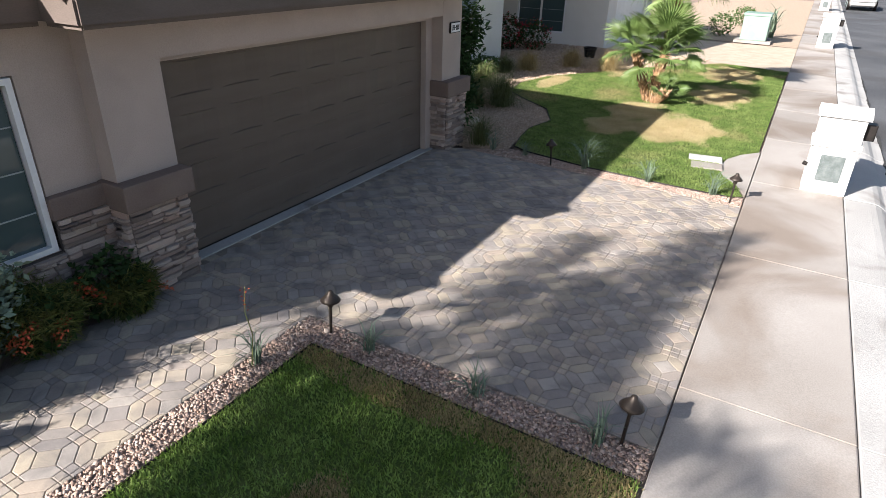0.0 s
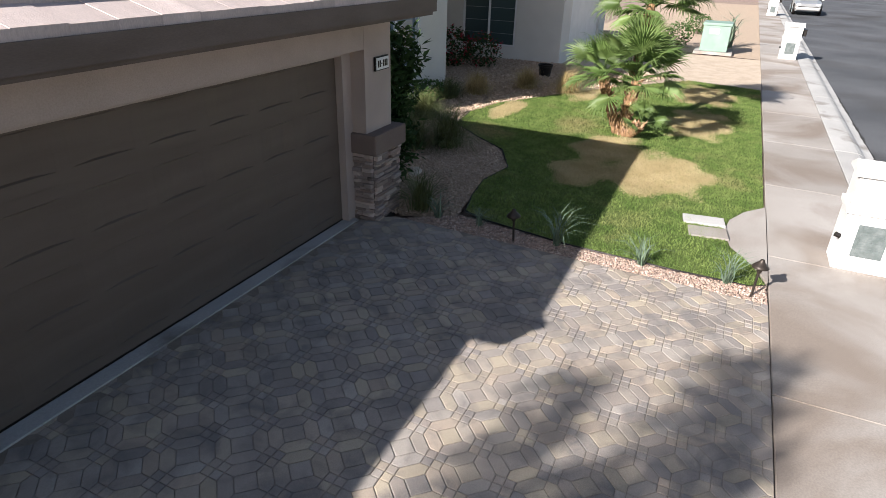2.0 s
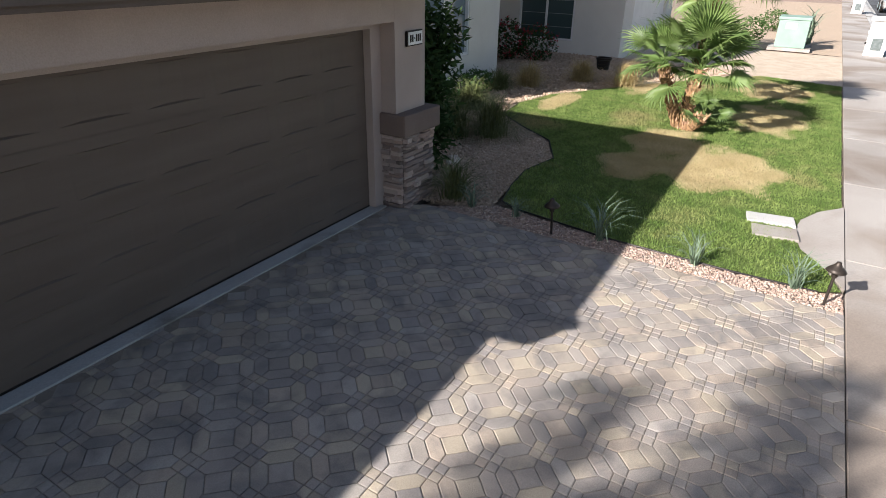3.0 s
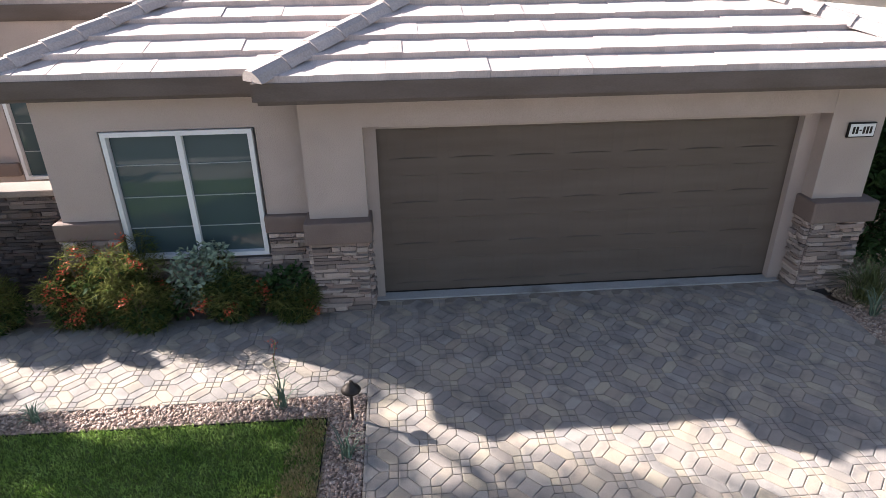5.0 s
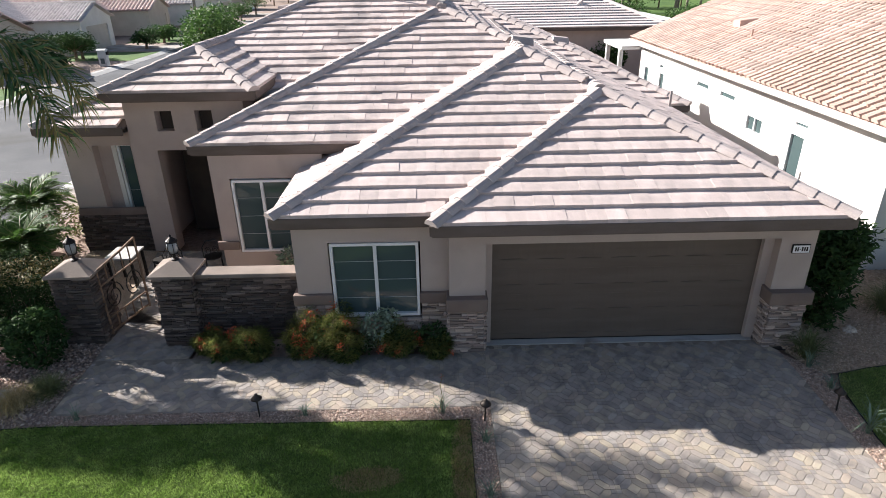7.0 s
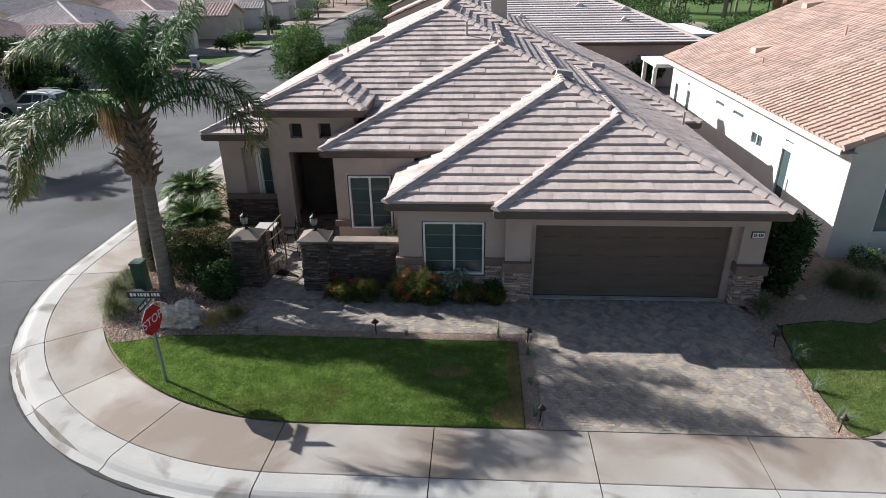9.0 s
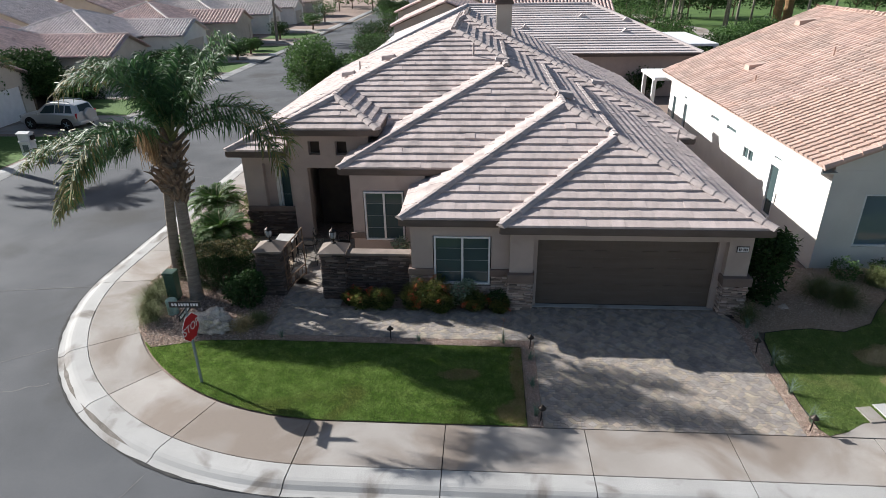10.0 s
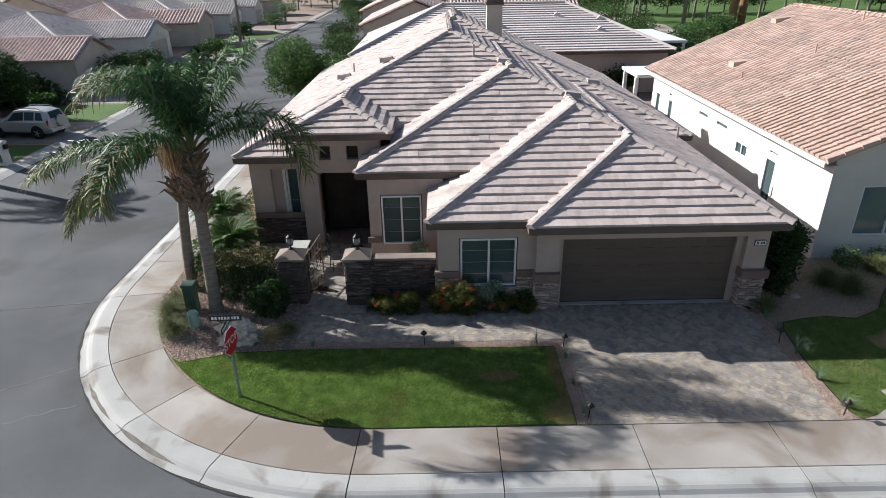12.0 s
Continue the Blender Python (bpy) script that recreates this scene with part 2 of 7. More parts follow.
def spins(rng, n, scale, flat=1.0, tilt=0.3):
    """Random turns about z with a small tilt, and sizes."""
    a, b, c = rng.uniform(0, 2 * np.pi, n), rng.normal(0, tilt, n), rng.normal(0, tilt, n)
    out = np.zeros((n, 3, 3))
    for i in range(n):
        out[i] = np.array(Euler((b[i], c[i], a[i])).to_matrix()) @ np.diag((1, 1, flat)) * scale[i]
    return out


# ---- the ground ----
def gz(x, y):
    """Height of the front yards: level by the walls, falling to the pavement."""
    return -0.1 * min(max((-0.3 - y) / 4.5, 0), 1)


link("ground", [(-1500, -1500, -0.36), (1500, -1500, -0.36), (1500, 1500, -0.36), (-1500, 1500, -0.36)], [(0, 1, 2, 3)], SAND)
tagged(bpy.data.objects["ground"], "dry sandy ground reaching the horizon", "ground", kind="structure")
bm = bmesh.new()
for a in ((-14.5, 260, -17.5, 0.0), (-25.5, -12.0, -17.5, 240)):
    f = bm.faces.new([bm.verts.new((x, y, -0.25)) for x, y in ((a[0], a[2]), (a[1], a[2]), (a[1], a[3]), (a[0], a[3]))])
for k, v in enumerate(bm.verts):
    v.co.z -= 0.004 * (k // 4)
tagged(part("road", bm, ASPHALT), "grey asphalt residential street with faint cracks", "road", kind="structure")

# pavement round the corner: a straight run, an arc and a straight run
CX, CY, RAD = -4.9, 2.36, 7.2


def along(s, d):
    """A point s metres along the lawn's edge of the pavement from x = 60, d metres out towards the road."""
    run = 60 - CX
    arc = RAD * math.pi / 2
    if s < run:
        return (60 - s, CY - RAD - d)
    if s < run + arc:
        a = (s - run) / RAD
        return (CX - (RAD + d) * math.sin(a), CY - (RAD + d) * math.cos(a))
    return (CX - RAD - d, CY + s - run - arc)


def strip(name, s0, s1, profile, material, parent, n=1):
    """A slab between two stations with a cross profile of (outward metres, height)."""
    gap = 0.01
    st = [s0 + gap + (s1 - s0 - 2 * gap) * k / n for k in range(n + 1)]
    verts, faces = [], []
    m = len(profile)
    for s in st:
        verts += [(*along(s, d), z) for d, z in profile] + [(*along(s, d), -0.4) for d, z in (profile[0], profile[-1])]
    w = m + 2
    for i in range(n):
        for j in range(m - 1):
            faces.append((i * w + j, (i + 1) * w + j, (i + 1) * w + j + 1, i * w + j + 1))
        faces.append((i * w + m, (i + 1) * w + m, (i + 1) * w, i * w))
        faces.append((i * w + m - 1, (i + 1) * w + m - 1, (i + 1) * w + m + 1, i * w + m + 1))
    for i in (0, n):
        faces.append((*[i * w + j for j in range(m)], i * w + m + 1, i * w + m))
    return link(name, verts, faces, material, parent)


pavement = tagged(empty("pavement"), "pale concrete pavement with rolled kerb and rust-brown stains", "pavement", kind="structure")
SLAB = [(0.0, -0.115), (0.008, -0.105), (1.27, -0.118), (1.282, -0.126)]
EDGE = [(1.294, -0.126), (1.304, -0.118), (1.62, -0.122), (1.7, -0.13), (1.78, -0.16), (1.86, -0.215), (1.93, -0.232), (2.02, -0.24)]
stations = sorted({60 - (3.69 + 2.99 * k) for k in range(-12, 40)})
stations = [s for s in stations if 15 < s < 66] + [67.72, 69.9, 72.1, 75.35] + [77.6 + 3.05 * k for k in range(18)]
for s0, s1 in zip(stations, stations[1:]):
    curved = s1 > 64 and s0 < 77
    strip("slab", s0, s1, SLAB, CONCRETE, pavement, 10 if curved else 1)
    strip("kerb", s0, s1, EDGE, KERB, pavement, 10 if curved else 1)
strip("slab", -120, stations[0], SLAB, CONCRETE, pavement, 1)
strip("kerb", -120, stations[0], EDGE, KERB, pavement, 1)
bm = bmesh.new()
run = [along(s, -0.005) for s in (-120, 40, 64.9, *[64.9 + 11.31 * k / 16 for k in range(1, 17)], 200)]
inner = run + [(260, 136), (260, CY - RAD)]
f = bm.faces.new([bm.verts.new((x, y, -0.135)) for x, y in inner])
tagged(part("yard", bm, SOIL), "brown gravel and soil of the yards", "yard", kind="structure")


def kerb_blot(name, s0, s1, d0, d1, z, material, wobble, label):
    """A thin film on the kerb that tapers to both ends and has an uneven edge."""
    n, m, verts_, faces_ = 40, 6, [], []
    for k in range(n + 1):
        t = k / n
        s_ = s0 + (s1 - s0) * t
        half = 0.5 * (d1 - d0) * min(1, 3.5 * t, 3.5 * (1 - t)) * (1 + wobble * noise.noise(Vector((s_ * 4.3, d0, 1.7))))
        mid_ = 0.5 * (d0 + d1) + 0.3 * (d1 - d0) * wobble * noise.noise(Vector((s_ * 2.1, 5.0, d1)))
        for j in range(m + 1):
            d = mid_ + half * (2 * j / m - 1)
            verts_.append((*along(s_, d), z(d)))
    for k in range(n):
        for j in range(m):
            q = k * (m + 1) + j
            faces_.append((q, q + m + 1, q + m + 2, q + 1))
    return link(name, verts_, faces_, material, pavement, label)


def kerb_top(d):
    for (a, za), (b, zb) in zip(EDGE, EDGE[1:]):
        if a <= d <= b:
            return za + (zb - za) * (d - a) / (b - a) + 0.004
    return -0.238


TAR = mat("seam_tar", (0.03, 0.03, 0.03), (0.05, 0.048, 0.046), 7, 0.9, 0.3, 60)
SILT = mat("gutter_silt", (0.13, 0.115, 0.1), (0.2, 0.18, 0.16), 7, 0.95, 0.3, 60, fine=0.2)
kerb_blot("silt_stain", 70.3, 71.8, 1.82, 1.91, kerb_top, SILT, 0.5, "dark silt left on the kerb")
kerb_blot("silt_stain", 68.3, 70.15, 1.79, 1.89, kerb_top, SILT, 0.5, "dark silt left on the kerb")
for k in range(14):
    s0 = 40 + k * 3.2
    kerb_blot("gutter_seam", s0, s0 + 3.3, 2.0, 2.06, lambda d: -0.234, TAR, 0.9, "dark uneven seam between kerb and asphalt")

CRACK = mat("pale_crack_fill", (0.13, 0.128, 0.125), (0.18, 0.178, 0.172), 4, 0.9, 0.2, 60)
for k, (p, q, w) in enumerate((((-15.4, -3.75), (-13.05, -2.15), 0.03), ((-14.6, -4.75), (-12.2, -3.65), 0.035), ((-8.3, -6.45), (-9.6, -11.0), 0.025), ((-13.6, 1.3), (-22.0, 0.2), 0.025), ((-13.7, 12.0), (-24.5, 14.5), 0.025))):
    p, q = Vector((*p, -0.247)), Vector((*q, -0.247))
    side_ = (q - p).cross(Vector((0, 0, 1))).normalized()
    verts_, n_ = [], 30
    for t in range(n_ + 1):
        c_ = p.lerp(q, t / n_) + side_ * 0.08 * noise.noise(Vector((t * 0.3, k * 7.0, 0))) + side_ * 0.025 * noise.noise(Vector((t * 1.1, k * 3.0, 5)))
        h_ = w * (0.35 + 0.8 * abs(noise.noise(Vector((t * 0.9, k, 2)))))
        verts_ += [c_ - side_ * h_, c_ + side_ * h_]
    link("crack_seam", verts_, [(2 * t, 2 * t + 1, 2 * t + 3, 2 * t + 2) for t in range(n_)], CRACK, bpy.data.objects["road"], "pale worn crack in the asphalt")

# ---- the house: roof ----
S = 0.425
# left edge x, z; right edge x, z; front y, z
BLOCKS = {
    "garage": (-1.085, 2.735, 5.93, 2.735, -0.5, 2.735),
    "bay": (-3.825, 2.735, 5.93, 2.735, -0.034, 2.735),
    "mid": (-6.06, 3.3, 5.93, 2.735, 2.651, 3.3),
    "main": (-10.41, 3.27, 5.93, 2.735, 4.6, 3.27),
    "rear": (-10.41, 3.27, 6.623, 2.735, 8.405, 2.735),
    "tower": (-8.53, 4.09, -5.016, 4.09, 4.339, 4.09),
}
BACK = {"garage": 12.0, "bay": 14.0, "mid": 18.0, "main": 23.0, "rear": 23.0, "tower": 14.0}


def planes(b):
    xl, zl, xr, zr, yf, zf = BLOCKS[b]
    # height = c + a*x + b*y
    return {"left": (zl - S * xl, S, 0), "right": (zr + S * xr, -S, 0), "front": (zf - S * yf, 0, S)}


def height(b, x, y):
    xl, zl, xr, zr, yf, zf = BLOCKS[b]
    if not (xl - 0.001 <= x <= xr + 0.001 and yf - 0.001 <= y <= BACK[b]):
        return -9
    return min(c + p * x + q * y for c, p, q in planes(b).values())


def covered(b, x, y, z, slack=0.02):
    order = list(BLOCKS)
    for o in order:
        if o == b:
            continue
        h = height(o, x, y)
        if h > z + slack or (order.index(o) < order.index(b) and h > z - slack):
            return True
    return False


def facets(b):
    """The plan polygon of each slope of a block."""
    xl, zl, xr, zr, yf, zf = BLOCKS[b]
    ps = planes(b)
    for side, (c, p, q) in ps.items():
        poly = [(xl, yf), (xr, yf), (xr, BACK[b]), (xl, BACK[b])]
        for other, (c2, p2, q2) in ps.items():
            if other != side:
                poly = clip(poly, p - p2, q - q2, c2 - c)
        if len(poly) > 2 and abs(area(poly)) > 0.05:
            yield side, poly


def tile_course(poly, side, b, width=0.33, run=0.33):
    """Cut a slope into courses and tiles; each tile as a list of (x, y, height)."""
    xl, zl, xr, zr, yf, zf = BLOCKS[b]
    c, p, q = planes(b)[side]
    rng = random.Random(f"{b}{side}")
    up = {"left": (1, 0), "right": (-1, 0), "front": (0, 1)}[side]
    ac = {"left": (0, 1), "right": (0, 1), "front": (1, 0)}[side]
    start = {"left": xl, "right": -xr, "front": yf}[side]
    vs = [up[0] * x + up[1] * y for x, y in poly]
    us = [ac[0] * x + ac[1] * y for x, y in poly]
    k = 0
    while start + k * run < max(vs):
        v0, v1 = start + k * run, start + (k + 1) * run
        row = clip(clip(poly, -up[0], -up[1], -v0 + (0.05 if k == 0 else 0)), up[0], up[1], v1)
        k += 1
        if len(row) < 3:
            continue
        shift = (k % 2) * width / 2 + rng.uniform(-0.01, 0.01)
        n0 = math.floor((min(us) - shift) / width)
        for j in range(n0, math.ceil((max(us) - shift) / width) + 1):
            u0 = j * width + shift
            cell = clip(clip(row, -ac[0], -ac[1], -u0 - 0.0007), ac[0], ac[1], u0 + width - 0.0007)
            if len(cell) < 3 or abs(area(cell)) < 0.004:
                continue
            lift = rng.uniform(-0.005, 0.005) + (0.014 if rng.random() < 0.02 else 0)
            tile = []
            for x, y in cell:
                v = up[0] * x + up[1] * y
                z = c + p * x + q * y
                tile.append((x, y, z, 0.012 + lift + 0.052 * (1 - (v - v0) / run)))
            if area([(t[0], t[1]) for t in tile]) < 0:
                tile.reverse()
            yield tile


def tile_mesh(tile, verts, faces):
    n, k = len(tile), len(verts)
    verts += [(x, y, z - 0.02) for x, y, z, h in tile] + [(x, y, z + h) for x, y, z, h in tile]
    faces.append(tuple(range(k + n, k + 2 * n)))
    for i in range(n):
        j = (i + 1) % n
        faces.append((k + i, k + j, k + n + j, k + n + i))


house = tagged(empty("house"), "single-storey taupe stucco house with hipped concrete-tile roof", "house")
roof = empty("roof")
roof.parent = house
roof["label"] = "pale pinkish-grey flat concrete tile roof with hips"
verts, faces, near = [], [], 0
deck = bmesh.new()
for i, b in enumerate(BLOCKS):
    for side, poly in facets(b):
        c, p, q = planes(b)[side]
        under = clip(poly, 1, 0, -8.25) if BLOCKS[b][4] == 4.6 and side == "front" else poly
        if len(under) > 2:
            deck.faces.new([deck.verts.new((x, y, c + p * x + q * y - 0.03 - 0.006 * i)) for x, y in under])
        for tile in tile_course(poly, side, b):
            if all(covered(b, x, y, z) for x, y, z, h in tile):
                continue
            if b in ("garage", "bay") and side == "front" and near < 300 and tile[0][1] < 3.6:
                near += 1
                tv, tf = [], []
                tile_mesh(tile, tv, tf)
                ox, oy, oz = tv[0]
                t = link("roof_tile", [(x - ox, y - oy, z - oz) for x, y, z in tv], tf, TILE_OB, roof)
                t.location = (ox, oy, oz)
            else:
                tile_mesh(tile, verts, faces)
part("roof_deck", deck, FASCIA, roof)
tagged(link("roof_tiles", verts, faces, TILE, roof), "pale concrete roof tiles", kind="stuff")

# hip and ridge caps
prof = [(-0.15, -0.045), (-0.11, 0.025), (-0.05, 0.065), (0.05, 0.065), (0.11, 0.025), (0.15, -0.045)]
cv, cf = [], []
for y, lift, grow in ((0.0, 0.016, 1.04), (0.42, 0.0, 0.96)):
    cv += [(x * grow, y, z + lift) for x, z in prof]
n = len(prof)
cf = [(i, i + 1, n + i + 1, n + i) for i in range(n - 1)] + [tuple(range(n - 1, -1, -1)), tuple(range(n, 2 * n))]
cap_mesh = bpy.data.meshes.new("cap_tile")
cap_mesh.from_pydata(cv, [], cf)
cap_mesh.materials.append(CAP)


def caps(b, p0, p1, step=0.36):
    p0, p1 = Vector(p0), Vector(p1)
    d = (p1 - p0).normalized()
    side = d.cross(Vector((0, 0, 1))).normalized()
    m = Matrix((side, d, side.cross(d))).transposed().to_4x4()
    for k in range(int((p1 - p0).length / step)):
        at = p0 + d * (k * step)
        mid = at + d * 0.2
        if b and covered(b, mid.x, mid.y, mid.z, 0.05) and covered(b, at.x, at.y, at.z, 0.05):
            continue
        ob = new("cap_tile", cap_mesh)
        ob.parent = roof
        ob.matrix_basis = Matrix.Translation(at + Vector((0, 0, 0.04))) @ m @ pose(0, 0, 0, random.uniform(-0.6, 0.6), random.uniform(-1, 1), random.uniform(-0.8, 0.8))


for b, (xl, zl, xr, zr, yf, zf) in BLOCKS.items():
    xa = ((zr - zl) / S + xr + xl) / 2
    top = (xa, yf + (xa - xl) + (zl - zf) / S, zl + S * (xa - xl))
    caps(b, (xl, yf + (zl - zf) / S, zl), top)
    xs = xr - max(zf - zr, 0) / S
    caps(b, (xs, yf + max(zr - zf, 0) / S, max(zf, zr)), top)
    caps(b, top, (top[0], min(BACK[b], top[1] + 9), top[2]))

# fascia boards with a drip strip and a flat soffit behind
EAVES = [("y", -0.5, -1.085, 5.93, 2.735), ("y", -0.034, -3.825, -1.085, 2.735), ("y", 2.651, -6.06, -2.2, 3.3), ("y", 4.339, -8.53, -5.016, 4.09), ("y", 4.6, -10.41, -8.3, 3.27), ("y", 8.405, 5.6, 6.623, 2.735),
         ("x", -1.085, -0.5, -0.034, 2.735), ("x", -3.825, -0.034, 3.0, 2.735), ("x", -6.06, 2.651, 5.2, 3.3), ("x", -8.53, 4.339, 8.0, 4.09), ("x", -10.41, 4.6, 23, 3.27), ("X", -5.016, 4.339, 6.4, 4.09), ("X", 5.93, -0.5, 8.5, 2.735), ("X", 6.623, 8.405, 23, 2.735)]
for axis, at, a, c, z in EAVES:
    bm, bs = bmesh.new(), bmesh.new()
    o = 1 if axis in ("x", "y") else -1
    rows = [(bm, -0.02, 0.02, 0.0, z - 0.17, z), (bm, 0.02, 0.06, 0.03, z - 0.21, z - 0.02), (bs, 0.06, 0.52, 0.05, z - 0.19, z - 0.17)]
    for target, d0, d1, trim, z0, z1 in rows:
        e = sorted((at + o * d0, at + o * d1))
        if axis == "y":
            box(target, a + trim, c - trim, *e, z0, z1)
        else:
            box(target, *e, a + trim, c, z0 - 0.002, z1 - 0.002)
    part("fascia", bm, FASCIA, house, "dark brown painted fascia board")
    part("soffit", bs, STUCCO, house)

# ---- the house: walls ----
def wall_cut(name, axis, at, a0, a1, z0, z1, holes, material, parent, t=0.2):
    """A wall with rectangular holes (a0, a1, z0, z1), as one mesh."""
    bm = bmesh.new()
    xs = sorted({a0, a1, *[h for q in holes for h in q[:2]]})
    zs = sorted({z0, z1, *[h for q in holes for h in q[2:]]})
    for xa, xb in zip(xs, xs[1:]):
        for za, zb in zip(zs, zs[1:]):
            mx, mz = (xa + xb) / 2, (za + zb) / 2
            if any(q[0] < mx < q[1] and q[2] < mz < q[3] for q in holes):
                continue
            box(bm, *((xa, xb, at, at + t) if axis == "y" else (at, at + t, xa, xb)), za, zb)
    bmesh.ops.remove_doubles(bm, verts=bm.verts, dist=0.0005)
    return part(name, bm, material, parent)


T = 0.22
GF, BF, MF, TF = 0.0, 0.22, 2.72, 4.76
for r in ((-0.13, 5.06, GF + 0.004, GF + 0.3, 2.17, 2.575), (-0.78, -0.13, GF, 0.45, -0.1, 2.57), (5.06, 5.68, GF, 0.45, -0.1, 2.57), (5.46, 5.66, 0.45, 8.7, -0.1, 2.6)):
    boxes("garage_wall", [r], STUCCO, house)
wall_cut("bay_wall", "y", BF, -3.55, -0.78, -0.1, 2.565, [(-2.93, -1.29, 0.66, 2.16)], STUCCO, house, T)
boxes("bay_wall", [(-3.55, -3.35, BF + T, 5.0, -0.1, 2.6)], STUCCO, house)
wall_cut("mid_wall", "y", MF, -5.72, -3.35, 0, 3.13, [(-5.34, -4.02, 0.86, 2.57)], STUCCO, house, T)
boxes("mid_wall", [(-5.72, -5.52, MF + T, TF, 0, 3.14)], STUCCO, house)
wall_cut("tower_wall", "y", TF, -8.25, -5.45, 0, 3.95, [(-7.66, -5.75, 0, 2.66), (-7.55, -7.15, 3.12, 3.6), (-6.61, -6.21, 3.12, 3.6)], STUCCO, house, 0.4)
boxes("tower_wall", [(-8.25, -8.05, TF + 0.4, 8, 0, 3.95)], STUCCO, house)
boxes("tower_wall", [(-5.65, -5.45, TF + 0.4, 8, 2.7, 3.95)], STUCCO, house)
wall_cut("wing_wall", "y", 5.0, -10.05, -8.25, 0, 3.12, [(-9.34, -8.4, 0.3, 2.74)], STUCCO, house, 0.35)
boxes("wing_wall", [(-10.05, -9.85, 5.35, 22.5, 0, 3.12)], STUCCO, house)
boxes("rear_wall", [(5.58, 6.2, 8.8, 9.0, 0, 2.66), (6.0, 6.2, 9.0, 22.5, 0, 2.66), (-10, 6.2, 22.4, 22.6, 0, 2.66)], STUCCO, house)
boxes("inner_wall", [(-7.7, -5.7, 6.2, 6.3, 0, 3.9), (-8.1, -5.45, 7.4, 7.6, 0, 3.95), (-9.8, -8.1, 5.9, 6.0, 0, 3.1), (-3.4, -0.8, 2.4, 2.5, 0, 2.6), (-5.5, -3.4, 4.6, 4.7, 0, 3.1)], DARK, house)


RAIL = mat("grey_rail", (0.3, 0.33, 0.33), (0.36, 0.39, 0.39), 3, 0.6)


def window(name, x0, x1, y, z0, z1, parent, rails=(), mullions=(), inset=0.1, axis="y", pane=None, out=-1):
    """A framed window in a wall: outer frame, mullion, panes and thin rails. axis: the way it faces."""
    root = empty(name)
    root.parent = parent

    def put(nm, a0, a1, d0, d1, c0, c1, material, under):
        row = (a0, a1, min(y + d0, y + d1), max(y + d0, y + d1), c0, c1) if axis == "y" else (min(y + d0, y + d1), max(y + d0, y + d1), a0, a1, c0, c1)
        return boxes(nm, [row], material, under)

    d = -out
    for r in ((x0, x1, z1 - 0.05, z1), (x0, x1, z0, z0 + 0.05), (x0, x0 + 0.05, z0 + 0.05, z1 - 0.05), (x1 - 0.05, x1, z0 + 0.05, z1 - 0.05)):
        put("window_frame", r[0], r[1], -0.03 * d, inset * d, r[2], r[3], FRAME, root)
    edges = [x0 + 0.05, *mullions, x1 - 0.05]
    for m in mullions:
        put("mullion", m - 0.03, m + 0.03, -0.02 * d, 0.06 * d, z0 + 0.05, z1 - 0.05, FRAME, root)
    for a, b in zip(edges, edges[1:]):
        put("pane", a + 0.01, b - 0.01, 0.04 * d, 0.05 * d, z0 + 0.04, z1 - 0.04, pane or PANE, root)
        for z in rails:
            put("rail", a + 0.01, b - 0.01, 0.03 * d, 0.04 * d, z - 0.005, z + 0.005, RAIL, root)
    return root


h = (2.14 - 0.66) / 4
window("bay_window", -2.9, -1.32, BF, 0.66, 2.15, house, rails=[0.66 + h * k for k in (1, 2, 3)], mullions=(-2.1,))
window("mid_window", -5.31, -4.05, MF, 0.88, 2.54, house, rails=[0.88 + 0.415 * k for k in (1, 2, 3)], mullions=(-4.68,))
boxes("tower_window", [(-7.55, -7.15, TF + 0.3, TF + 0.36, 3.12, 3.6), (-6.61, -6.21, TF + 0.3, TF + 0.36, 3.12, 3.6)], DARK, house, "small dark recessed window")
window("wing_window", -8.86, -8.42, 5.25, 0.32, 2.72, house, rails=(1.5,))
boxes("niche_back", [(-9.34, -8.98, 5.26, 5.34, 0.3, 2.74)], STUCCO, house)
boxes("niche_post", [(-8.98, -8.88, 5.2, 5.34, 0.3, 2.74)], STUCCO_WHITE, house)

# bands over the stone
for r in ((-0.84, -0.09, -0.16, 0.3, 0.9, 1.16), (5.01, 5.8, -0.16, 0.5, 0.9, 1.16), (-3.64, -2.9, 0.14, 0.5, 0.94, 1.15), (-1.32, -0.82, 0.14, 0.3, 0.94, 1.15)):
    boxes("band", [r], BAND, house, "dark brown stucco band", bevel=0.025)
boxes("band", [(-10.05, -8.1, 4.93, 5.0, 0.95, 1.15)], BAND, house, bevel=0.02)
boxes("band", [(-5.8, -5.34, 2.64, 2.72, 0.95, 1.15)], BAND, house, bevel=0.02)

